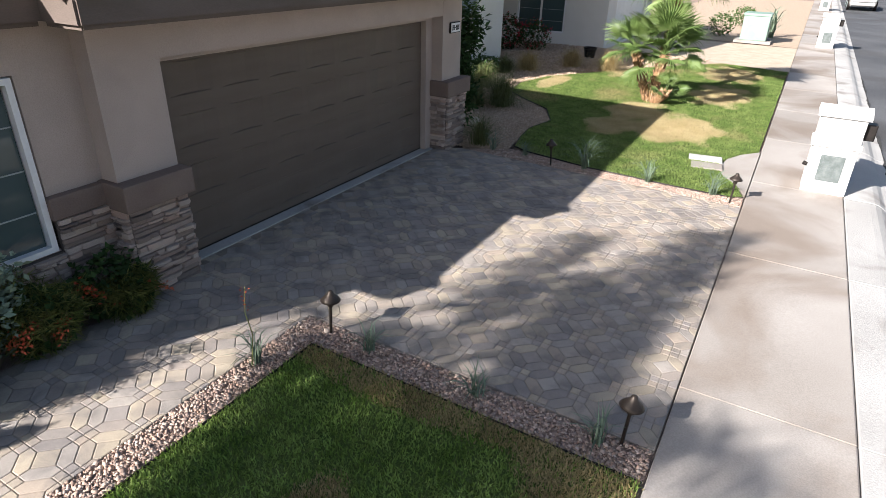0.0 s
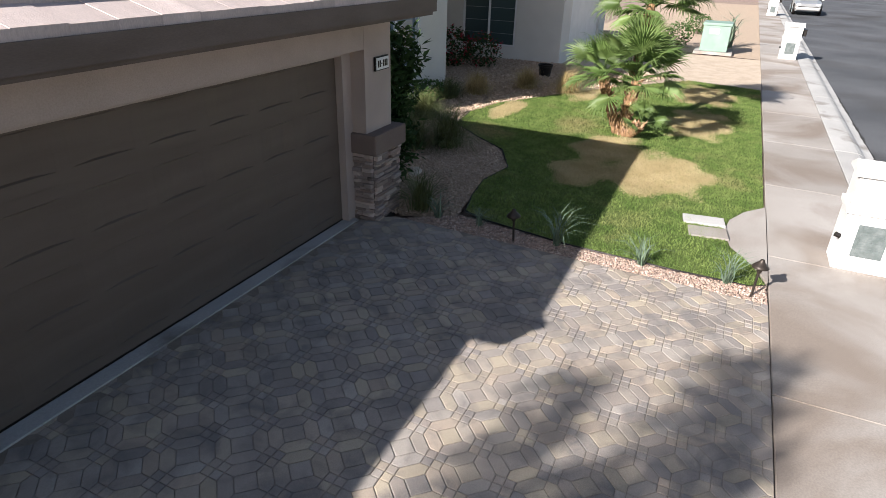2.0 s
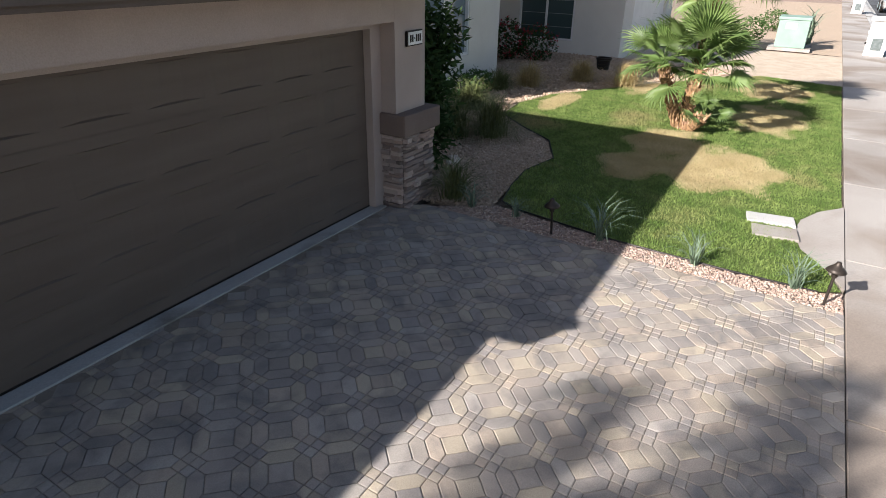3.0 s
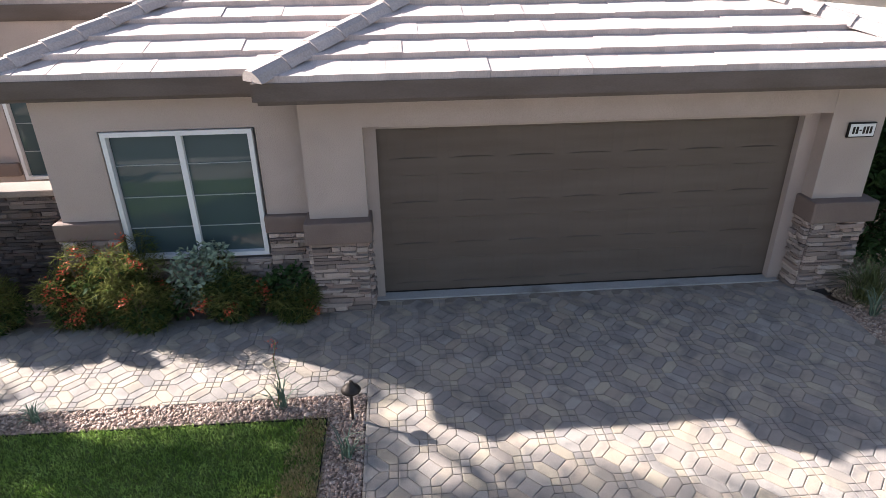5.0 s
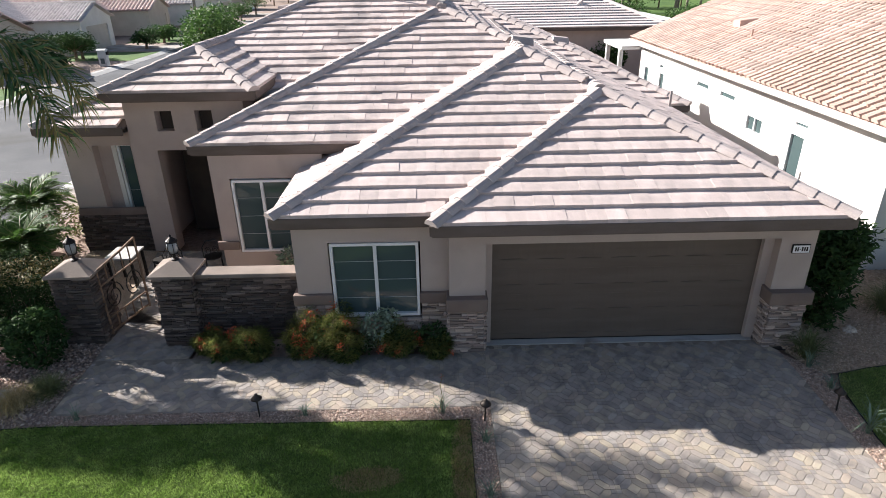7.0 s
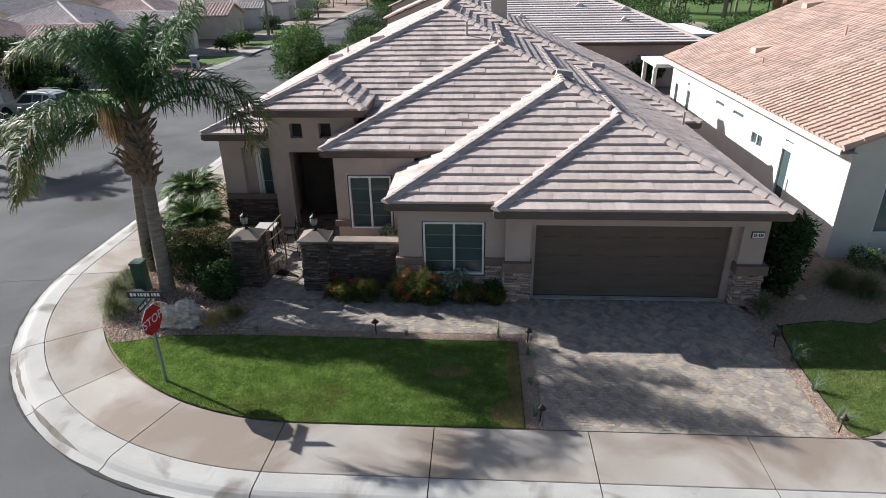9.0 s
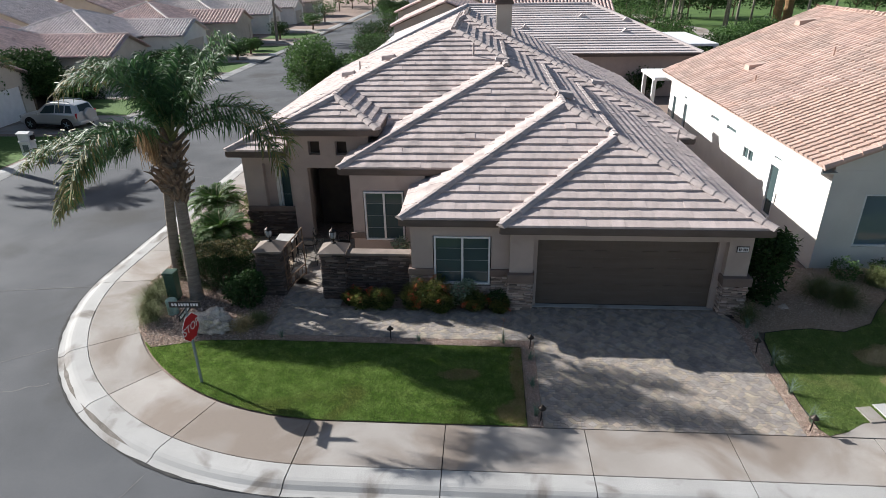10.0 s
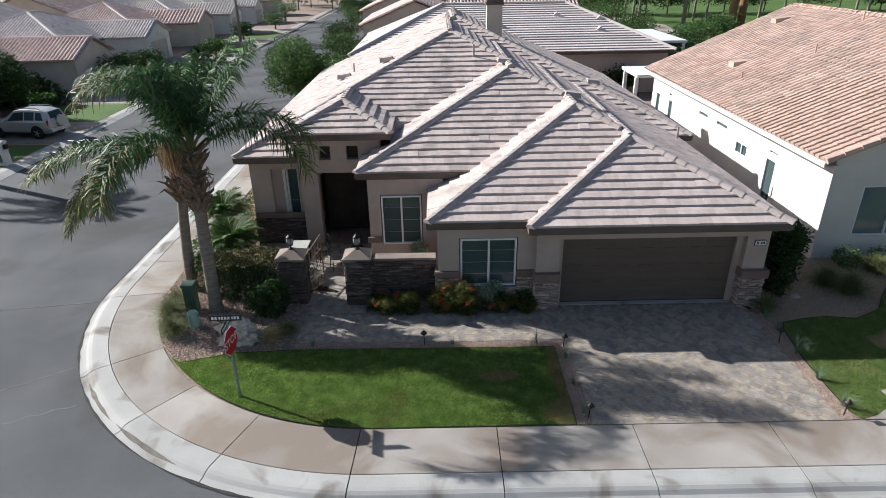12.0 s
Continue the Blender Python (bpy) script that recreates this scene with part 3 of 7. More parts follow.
# garage door: four sections of long pressed panels
door = empty("garage_door")
door.parent = house
door["label"] = "brown sectional garage door with long pressed panels, closed"
DY = 0.3
sec = 2.13 / 4
PANELS = [(0.12 + 0.675 * j, 0.12 + 0.675 * j + 0.56) for j in range(7)]
for k in range(4):
    z0 = 0.025 + k * sec
    b0, b1 = z0 + 0.1, z0 + sec - 0.095
    bm = bmesh.new()
    box(bm, 0.0, 4.88, DY + 0.02, DY + 0.05, z0, z0 + sec)
    xs = [0.0] + [x for p in PANELS for x in p] + [4.88]
    for i, (xa, xb) in enumerate(zip(xs, xs[1:])):
        for za, zb in ((z0 + 0.0015, b0), (b0, b1), (b1, z0 + sec - 0.0015)):
            if za == b0 and i % 2:
                continue
            bm.faces.new([bm.verts.new(v) for v in ((xa, DY, za), (xb, DY, za), (xb, DY, zb), (xa, DY, zb))])
    bmesh.ops.remove_doubles(bm, verts=bm.verts, dist=0.0004)
    part("door_section", bm, DOOR, door)
    for a, c in PANELS:
        bm = bmesh.new()
        q = [(a, DY, b0), (c, DY, b0), (c, DY, b1), (a, DY, b1)]
        w = [(a + 0.2, DY + 0.022, b0 + 0.014), (c - 0.2, DY + 0.022, b0 + 0.014), (c - 0.2, DY + 0.022, b1 - 0.014), (a + 0.2, DY + 0.022, b1 - 0.014)]
        vq, vw = [bm.verts.new(v) for v in q], [bm.verts.new(v) for v in w]
        bm.faces.new(vw)
        for i in range(4):
            bm.faces.new((vq[i], vq[(i + 1) % 4], vw[(i + 1) % 4], vw[i]))
        part("door_panel", bm, DOOR, door)
boxes("door_seal", [(0, 4.88, DY - 0.01, DY + 0.04, 0.0, 0.025)], IRON, door)
boxes("door_frame", [(-0.13, 0.0, 0.2, 0.3, 0, 2.16), (4.88, 5.06, 0.2, 0.3, 0, 2.16), (0, 4.88, 0.2, 0.3, 2.1, 2.16)], STUCCO, house)
tagged(boxes("threshold", [(-0.1, 5.0, 0.12, 0.4, -0.05, 0.012)], KERB), "pale concrete threshold strip under the garage door", "threshold", kind="structure")

# ---- stone veneer, pavers, courtyard ----
STONE_STOPS = [(0.27, 0.21, 0.185), (0.5, 0.39, 0.33), (0.37, 0.31, 0.29), (0.58, 0.47, 0.41), (0.2, 0.16, 0.15), (0.45, 0.325, 0.275), (0.53, 0.44, 0.39), (0.34, 0.26, 0.225)]
STONE = mat("ledge_stone", (0.3, 0.235, 0.2), (0.42, 0.335, 0.285), 5, 0.92, 0.6, 45, vary="obj", amount=0.22, fine=0.2)
multi(STONE, STONE_STOPS)
MORTAR = mat("dark_mortar", (0.09, 0.075, 0.065), (0.12, 0.1, 0.09), 8, 0.95, 0.4, 60)
PAVE_STOPS = [(0.36, 0.31, 0.245), (0.3, 0.272, 0.245), (0.42, 0.36, 0.27), (0.255, 0.236, 0.224), (0.335, 0.295, 0.25), (0.4, 0.33, 0.262), (0.3, 0.262, 0.232), (0.35, 0.322, 0.29)]
PAVER = multi(mat("concrete_paver", (0.27, 0.23, 0.205), (0.37, 0.31, 0.26), 2.0, 0.9, 0.35, 120, vary="obj", amount=0.09, fine=0.12, stain=((0.195, 0.178, 0.168), 3.6, 0.46, 0.7)), PAVE_STOPS)
PAVER_J = multi(mat("concrete_paver_run", (0.27, 0.23, 0.205), (0.37, 0.31, 0.26), 2.0, 0.9, 0.35, 120, vary="island", amount=0.09, fine=0.12, stain=((0.195, 0.178, 0.168), 3.6, 0.46, 0.7)), PAVE_STOPS)

stone_meshes = []
for k in range(5):
    rng = random.Random(40 + k)
    vs = []
    for z in (-0.5, 0.5):
        for x, y in ((-0.5, 0), (-0.5, 0.7), (-0.4, 1), (0.0, 1.05), (0.4, 1), (0.5, 0.7), (0.5, 0)):
            vs.append((x + rng.uniform(-0.02, 0.02), max(0, y + rng.uniform(-0.15, 0.12)) if y else 0, z * rng.uniform(0.9, 1.0)))
    n = 7
    fs = [tuple(range(n - 1, -1, -1)), tuple(range(n, 2 * n))] + [(i, (i + 1) % n, n + (i + 1) % n, n + i) for i in range(n)]
    me = bpy.data.meshes.new("stone")
    me.from_pydata(vs, [], fs)
    me.materials.append(STONE)
    stone_meshes.append(me)


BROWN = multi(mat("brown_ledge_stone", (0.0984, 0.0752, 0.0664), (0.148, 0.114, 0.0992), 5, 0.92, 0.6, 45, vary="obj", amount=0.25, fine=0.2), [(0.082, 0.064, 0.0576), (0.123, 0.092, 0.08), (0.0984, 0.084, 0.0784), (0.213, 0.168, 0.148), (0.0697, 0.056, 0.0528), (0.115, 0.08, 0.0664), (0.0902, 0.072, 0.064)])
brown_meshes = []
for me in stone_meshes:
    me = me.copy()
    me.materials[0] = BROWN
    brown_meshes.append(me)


def veneer(parent, start, way, out, length, z0, z1, seed, big=1.0, pool=None):
    """Rows of ledge stones on an upright face: from start along way, standing proud towards out."""
    rng = random.Random(seed)
    way, out = Vector((*way, 0)), Vector((*out, 0))
    z = z0
    while z < z1 - 0.02:
        h = min(rng.choice((0.03, 0.037, 0.045, 0.058)) * big, z1 - z)
        if z1 - z - h < 0.025:
            h = z1 - z
        u = 0.0
        while u < length - 0.01:
            w = rng.choice((rng.uniform(0.08, 0.18), rng.uniform(0.16, 0.42))) * big
            if length - u - w < 0.07:
                w = length - u
            d = rng.uniform(0.015, 0.065)
            ob = new("stone", rng.choice(pool or stone_meshes))
            ob.parent = parent
            at = Vector((*start, 0)) + way * (u + w / 2) + Vector((0, 0, z + h / 2))
            m = Matrix((way * (1 if way.cross(out).z > 0 else -1), out, Vector((0, 0, 1)))).transposed().to_4x4()
            ob.matrix_basis = Matrix.Translation(at) @ m @ Matrix.Diagonal((w - 0.008, d, h - 0.006, 1))
            u += w
        z += h


def stone_pier(name, x0, x1, y0, y1, z0, z1, parent, seed, faces="flr", big=1.0, pool=None):
    core = boxes(name, [(x0, x1, y0, y1, z0 - 0.1, z1)], MORTAR, parent)
    if "f" in faces:
        veneer(core, (x0, y0), (1, 0), (0, -1), x1 - x0, z0, z1, seed, big, pool)
    if "l" in faces:
        veneer(core, (x0, y0), (0, 1), (-1, 0), y1 - y0, z0, z1, seed + 1, big, pool)
    if "r" in faces:
        veneer(core, (x1, y0), (0, 1), (1, 0), y1 - y0, z0, z1, seed + 2, big, pool)
    if "b" in faces:
        veneer(core, (x0, y1), (1, 0), (0, 1), x1 - x0, z0, z1, seed + 3, big, pool)
    return core


stone_pier("stone_base", -0.78, -0.15, -0.07, 0.32, -0.02, 0.9, house, 1)["label"] = "ledge-stone pier base in tan, brown and grey"
stone_pier("stone_base", 5.08, 5.72, -0.08, 0.45, -0.02, 0.9, house, 5)
stone_pier("stone_base", -3.58, -2.93, 0.17, 0.3, -0.02, 0.94, house, 9, "fl")
stone_pier("stone_base", -1.29, -0.8, 0.17, 0.3, -0.02, 0.94, house, 12, "f")
stone_pier("stone_base", -2.93, -1.29, 0.17, 0.3, -0.02, 0.64, house, 15, "f")

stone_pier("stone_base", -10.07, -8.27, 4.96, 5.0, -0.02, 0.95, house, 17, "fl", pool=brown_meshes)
# courtyard wall, gate piers, gate
CAPM = mat("stucco_cap", (0.2, 0.165, 0.14), (0.26, 0.215, 0.185), 2.0, 0.9, 0.3, 60, fine=0.1)
wall = tagged(empty("courtyard_wall"), "low brown ledge-stone courtyard wall with a smooth stucco cap", "wall")
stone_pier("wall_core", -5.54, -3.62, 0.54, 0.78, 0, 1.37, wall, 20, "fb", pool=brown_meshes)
boxes("wall_cap", [(-5.54, -3.6, 0.48, 0.84, 1.37, 1.45)], CAPM, wall, "stucco cap", bevel=0.02)

def lantern(at):
    root = tagged(empty("lantern", at), "black iron lantern with seeded glass on a pier cap", "lantern", "gate lanterns")
    bm = bmesh.new()
    lathe(bm, [(0.07, 0), (0.075, 0.02), (0.03, 0.04), (0.022, 0.1), (0.05, 0.12), (0.085, 0.13), (0.09, 0.15)], sides=12)
    part("stem", bm, IRON, root)
    bm = bmesh.new()
    lathe(bm, [(0.075, 0.15), (0.1, 0.24), (0.1, 0.3), (0.085, 0.36)], sides=12)
    part("globe", bm, LAMPGLASS, root, "clear lantern glass", smooth=True)
    for k in range(6):
        a = k * math.pi / 3
        bm = bmesh.new()
        tube(bm, [(r * math.cos(a), r * math.sin(a), z) for r, z in ((0.08, 0.15), (0.106, 0.24), (0.106, 0.3), (0.09, 0.365))], 0.006, 5)
        part("rib", bm, IRON, root)
    bm = bmesh.new()
    lathe(bm, [(0.11, 0.36), (0.1, 0.39), (0.04, 0.44), (0.015, 0.46), (0.02, 0.48), (0.005, 0.51)], sides=12)
    part("roof_cap", bm, IRON, root)
    return root


LAMPGLASS = glass("lantern_glass", (0.3, 0.31, 0.32), 0.1)
for x0, x1, y0, y1, seed, top in ((-6.22, -5.54, 0.38, 1.0, 30, 1.46), (-8.2, -7.48, 0.52, 1.16, 34, 1.42)):
    pier = tagged(empty("gate_pier"), "ledge-stone gate pier with a pyramid stucco cap", "gate pier", "gate piers")
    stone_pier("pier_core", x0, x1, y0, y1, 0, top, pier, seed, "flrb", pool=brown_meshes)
    bm = bmesh.new()
    box(bm, x0 - 0.07, x1 + 0.07, y0 - 0.07, y1 + 0.07, top, top + 0.05)
    q = [bm.verts.new(v) for v in ((x0 - 0.06, y0 - 0.06, top + 0.05), (x1 + 0.06, y0 - 0.06, top + 0.05), (x1 + 0.06, y1 + 0.06, top + 0.05), (x0 - 0.06, y1 + 0.06, top + 0.05))]
    mx, my = (x0 + x1) / 2, (y0 + y1) / 2
    w = [bm.verts.new((mx + a * 0.09, my + b * 0.09, top + 0.22)) for a, b in ((-1, -1), (1, -1), (1, 1), (-1, 1))]
    bm.faces.new(w)
    for i in range(4):
        bm.faces.new((q[i], q[(i + 1) % 4], w[(i + 1) % 4], w[i]))
    part("pier_cap", bm, CAPM, pier, "pyramid stucco cap")
    lantern((mx, my, top + 0.22))

gate = tagged(empty("iron_gate", (-7.44, 0.7, 0)), "open wrought-iron garden gate with scrolls and cross bars", "gate")
gate.rotation_euler = (0, 0, radians(76))
RUST = mat("rusted_iron", (0.16, 0.105, 0.07), (0.26, 0.18, 0.125), 9, 0.75, 0.3, 60, metal=0.2)
for nm, p, r in (("stile", [(0.03, 0, 0.06), (0.03, 0, 1.45)], 0.024), ("stile", [(1.15, 0, 0.06), (1.15, 0, 1.66)], 0.024), ("gate_rail", [(0.03, 0, 0.12), (1.15, 0, 0.12)], 0.02), ("gate_rail", [(0.03, 0, 0.42), (1.15, 0, 0.42)], 0.018), ("gate_rail", [(0.03, 0, 1.12), (1.15, 0, 1.2)], 0.02), ("top_rail", [(0.03, 0, 1.45), (0.35, 0, 1.5), (0.75, 0, 1.57), (1.15, 0, 1.66)], 0.024)):
    bm = bmesh.new()
    tube(bm, p, r, 6)
    part(nm, bm, RUST, gate)
for k in range(1, 5):
    bm = bmesh.new()
    x = 0.03 + 1.12 * k / 5
    tube(bm, [(x, 0, 1.12 + 0.07 * x), (x, 0, 1.45 + 0.17 * x)], 0.014, 5)
    part("bar", bm, RUST, gate)
    bm = bmesh.new()
    tube(bm, [(x, 0, 0.12), (x, 0, 0.42)], 0.014, 5)
    part("bar", bm, RUST, gate)
for k in range(2):
    bm = bmesh.new()
    cx = 0.32 + 0.54 * k
    tube(bm, [(cx + 0.24 * math.cos(a) * (1 - a / 16), 0, 0.77 + 0.3 * math.sin(a) * (1 - a / 16)) for a in [j * 0.5 for j in range(26)]], 0.011, 5)
    part("scroll", bm, IRON, gate)

# pavers: octagons cut in half, clusters of four small squares between
PITCH = 0.52
sq = 0.076


def paver_cells(region):
    xs, ys = [p[0] for p in region], [p[1] for p in region]
    i0, i1 = math.floor(min(xs) / PITCH) - 1, math.ceil(max(xs) / PITCH) + 1
    j0, j1 = math.floor((min(ys) + 0.04) / PITCH) - 1, math.ceil((max(ys) + 0.04) / PITCH) + 1
    c, m = PITCH / 2 - sq, PITCH / 2 - 2 * sq
    hx = [(-c, sq), (-sq, c), (0, c), (0, m), (-m, 0), (-c, 0)]
    for i in range(i0, i1):
        for j in range(j0, j1):
            for ox, oy in ((0.5, 0), (0, 0.5)):
                cx, cy = (i + ox) * PITCH + 0.13, (j + oy) * PITCH
                for k, (sx, sy) in enumerate(((1, 1), (-1, 1), (-1, -1), (1, -1))):
                    pts = [(x * sx, y * sy) for x, y in hx]
                    yield ("hexagon", k), (cx, cy), pts if area(pts) > 0 else pts[::-1]
                yield ("diamond", 5), (cx, cy), [(-m, 0), (0, -m), (m, 0), (0, m)]
            for ox, oy in ((0, 0), (0.5, 0.5)):
                for a in (-1, 1):
                    for b in (-1, 1):
                        cx, cy = (i + ox) * PITCH + 0.13 + a * sq / 2, (j + oy) * PITCH + b * sq / 2
                        yield ("square", 4), (cx, cy), [(-sq / 2, -sq / 2), (sq / 2, -sq / 2), (sq / 2, sq / 2), (-sq / 2, sq / 2)]


def shrink(pts, d):
    """Move each edge of a convex polygon inwards by d."""
    out = pts
    if area(pts) < 0:
        out = pts[::-1]
    res = out
    for p, q in zip(out, out[1:] + out[:1]):
        ex, ey = q[0] - p[0], q[1] - p[1]
        ln = math.hypot(ex, ey)
        if ln < 1e-6:
            continue
        nx, ny = ey / ln, -ex / ln
        res = clip(res, nx, ny, nx * p[0] + ny * p[1] - d)
    return res


def paver_shape(pts, verts, faces, zf):
    outer = shrink(pts, 0.0026)
    inner = shrink(pts, 0.0085)
    if len(outer) < 3 or len(inner) != len(outer):
        return False
    k, n = len(verts), len(outer)
    verts += [(x, y, zf(x, y) - 0.03) for x, y in outer] + [(x, y, zf(x, y) - 0.003) for x, y in outer] + [(x, y, zf(x, y)) for x, y in inner]
    faces.append(tuple(range(k + 2 * n, k + 3 * n)))
    for r in (0, n):
        for i in range(n):
            j = (i + 1) % n
            faces.append((k + r + i, k + r + j, k + r + n + j, k + r + n + i))
    return True


paver_mesh = {}
paving = tagged(empty("paving"), "tan and grey concrete paver drive and walk in a hexagon and square pattern", "paving", kind="structure")
REGIONS = [[(-0.16, -4.83), (5.33, -4.83), (5.34, -0.25), (5.06, 0.12), (-0.14, 0.12), (-0.16, 0.1)], [(-7.42, -1.6), (-0.16, -1.6), (-0.16, 0.1), (-0.8, -0.1), (-7.42, -0.1)], [(-7.42, -0.1), (-5.65, -0.1), (-5.65, 0.45), (-7.55, 1.9)], [(-7.6, 1.3), (-5.7, 0.9), (-5.7, 4.7), (-8.2, 4.7)]]
pv, pf, singles = [], [], 0
for region in REGIONS:
    for (kind, key), (cx, cy), pts in paver_cells(region):
        cell = [(cx + x, cy + y) for x, y in pts]
        whole = all(inside(x, y, region) for x, y in cell)
        if whole and 0.0 < cx < 4.6 and -4.7 < cy < -2.2 and singles < 300:
            singles += 1
            if key not in paver_mesh:
                v, f = [], []
                paver_shape(pts, v, f, lambda x, y: 0)
                me = bpy.data.meshes.new("paver")
                me.from_pydata(v, [], f)
                me.materials.append(PAVER)
                paver_mesh[key] = me
            ob = new("paver", paver_mesh[key])
            ob.parent = paving
            ob.matrix_basis = pose(cx, cy, gz(cx, cy) + random.uniform(-0.0012, 0.0012), 1.27)
            continue
        if not whole:
            r = region if area(region) > 0 else region[::-1]
            if area(cell) < 0:
                cell = cell[::-1]
            for p, q in zip(r, r[1:] + r[:1]):
                nx, ny = q[1] - p[1], p[0] - q[0]
                cell = clip(cell, nx, ny, nx * p[0] + ny * p[1])
            if len(cell) < 3 or abs(area(cell)) < 0.0008:
                continue
        paver_shape(cell, pv, pf, gz)
tagged(link("pavers", pv, pf, PAVER_J, paving), kind="stuff")
bm = bmesh.new()
for region in REGIONS:
    bm.faces.new([bm.verts.new((x, y, gz(x, y) - 0.006)) for x, y in (region if area(region) > 0 else region[::-1])])
part("joint_sand", bm, JOINT, paving)

# path lights
def path_light(x, y, z, lean=0.0):
    root = tagged(empty("path_light", (x, y, z)), "dark bronze mushroom path light on a thin stake", "path light", "path lights")
    root.rotation_euler = (radians(lean), radians(lean * 0.7), 0)
    bm = bmesh.new()
    tube(bm, [(0, 0, -0.05), (0, 0, 0.36)], 0.014, 8)
    part("stake", bm, BRONZE, root)
    bm = bmesh.new()
    lathe(bm, [(0.088, 0.36), (0.091, 0.366), (0.07, 0.392), (0.042, 0.416), (0.028, 0.435), (0.022, 0.455), (0.008, 0.462)], sides=20)
    part("hood", bm, BRONZE, root, smooth=True)
    bm = bmesh.new()
    lathe(bm, [(0.024, 0.3), (0.03, 0.32), (0.03, 0.36)], sides=10)
    part("socket", bm, BRONZE, root)
    return root


for k, (x, y, lean) in enumerate(((-0.28, -1.95, 2), (-3.93, -1.72, -2), (-0.21, -4.6, 3), (5.47, -4.66, 2), (5.42, -1.9, -3))):
    path_light(x, y, gz(x, y) - 0.02, lean)

# house number plaque, its number kept as plain bars
plaque = tagged(empty("number_plaque", (5.42, -0.004, 1.975)), "white house number plaque in a dark frame on the garage pier", "plaque")
boxes("plaque_frame", [(-0.16, 0.16, -0.03, 0, -0.085, 0.085)], IRON, plaque, bevel=0.008)
boxes("plaque_face", [(-0.145, 0.145, -0.036, -0.028, -0.07, 0.07)], FRAME, plaque)
for k in range(6):
    a = -0.115 + k * 0.04
    boxes("bar", [(a, a + 0.026, -0.04, -0.035, -0.04 if k != 2 else -0.006, 0.04 if k != 2 else 0.006)], IRON, plaque)

# ---- the house beside, and houses round about ----
bt = []
for y, grow, lift in ((0.0, 1.0, 0.012), (1.0, 0.9, 0.0)):
    for a in range(5):
        t = math.pi * a / 4
        bt.append((-0.5 * grow * math.cos(t), y, 0.42 * grow * math.sin(t) + lift * 5))
bt_faces = [(i, i + 1, 6 + i, 5 + i) for i in range(4)]
barrel_mesh = bpy.data.meshes.new("clay_tile")
barrel_mesh.from_pydata([(x * 0.26, y * 0.4, z * 0.26) for x, y, z in bt], [], bt_faces + [(0, 1, 2, 3, 4)])
barrel_mesh.materials.append(mat("clay_roof_tile_single", (0.45, 0.325, 0.263), (0.52, 0.38, 0.315), 0.8, 0.85, 0.2, 30, vary="obj", amount=0.14))


def barrel_slope(parent, corner, u, v, poly, material, width=0.3, run=0.37, singles=0, near=None, name="clay_tiles"):
    """Barrel tiles over a slope: corner at the eave, u along it, v up the slope (unit vectors), poly in (u, v) metres."""
    corner, u, v = Vector(corner), Vector(u).normalized(), Vector(v).normalized()
    nrm = u.cross(v)
    us, vs = [p[0] for p in poly], [p[1] for p in poly]
    pts, count = [], 0
    m3 = Matrix((u, v, nrm)).transposed()
    rows = []
    for j in range(math.floor(min(vs) / run), math.ceil(max(vs) / run)):
        for i in range(math.floor(min(us) / width), math.ceil(max(us) / width)):
            a, b = (i + 0.5) * width, j * run
            if inside(a, b + run * 0.5, poly):
                at = corner + u * a + v * b
                rows.append((at, m3))
    if singles:
        rows.sort(key=lambda r: (r[0] - Vector(near)).length)
        for at, m in rows[:singles]:
            ob = new("clay_tile", barrel_mesh)
            ob.parent = parent
            ob.matrix_basis = Matrix.Translation(at + nrm * 0.02) @ m.to_4x4() @ pose(0, 0, 0, random.uniform(-1, 1), 0, random.uniform(-1.2, 1.2))
        rows = rows[singles:]
    rng = np.random.default_rng(len(rows))
    base = np.array(m3)
    turns = np.repeat(base[None], len(rows), 0) * np.array([width * 0.86, run * 1.06, width * 0.86])[None, None, :]
    places = np.array([tuple(r[0] + nrm * 0.02) for r in rows]) + rng.normal(0, 0.004, (len(rows), 3))
    ob = scatter(name, bt, bt_faces, (places, turns), material, "", "", parent)
    deck = link("roof_deck", [corner + u * a + v * b - nrm * 0.045 for a, b in poly], [tuple(range(len(poly)))], material, parent)
    return ob


def flat_slope(parent, corner, u, v, poly, material, run=0.36):
    """Flat tile courses over a slope, each a wedge that oversails the one below."""
    corner, u, v = Vector(corner), Vector(u).normalized(), Vector(v).normalized()
    nrm = u.cross(v)
    verts_, faces_ = [], []
    top = max(p[1] for p in poly)
    for j in range(int(top / run) + 1):
        row = clip(clip(poly, 0, -1, -j * run), 0, 1, (j + 1) * run)
        if len(row) < 3:
            continue
        k, n_ = len(verts_), len(row)
        for a, b in row:
            verts_.append(corner + u * a + v * b - nrm * 0.02)
        for a, b in row:
            verts_.append(corner + u * a + v * b + nrm * (0.01 + 0.07 * (1 - (b - j * run) / run)))
        faces_.append(tuple(range(k + n_, k + 2 * n_)))
        for i in range(n_):
            q = (i + 1) % n_
            faces_.append((k + i, k + q, k + n_ + q, k + n_ + i))
    return tagged(link("roof_covering", verts_, faces_, material, parent), kind="stuff")


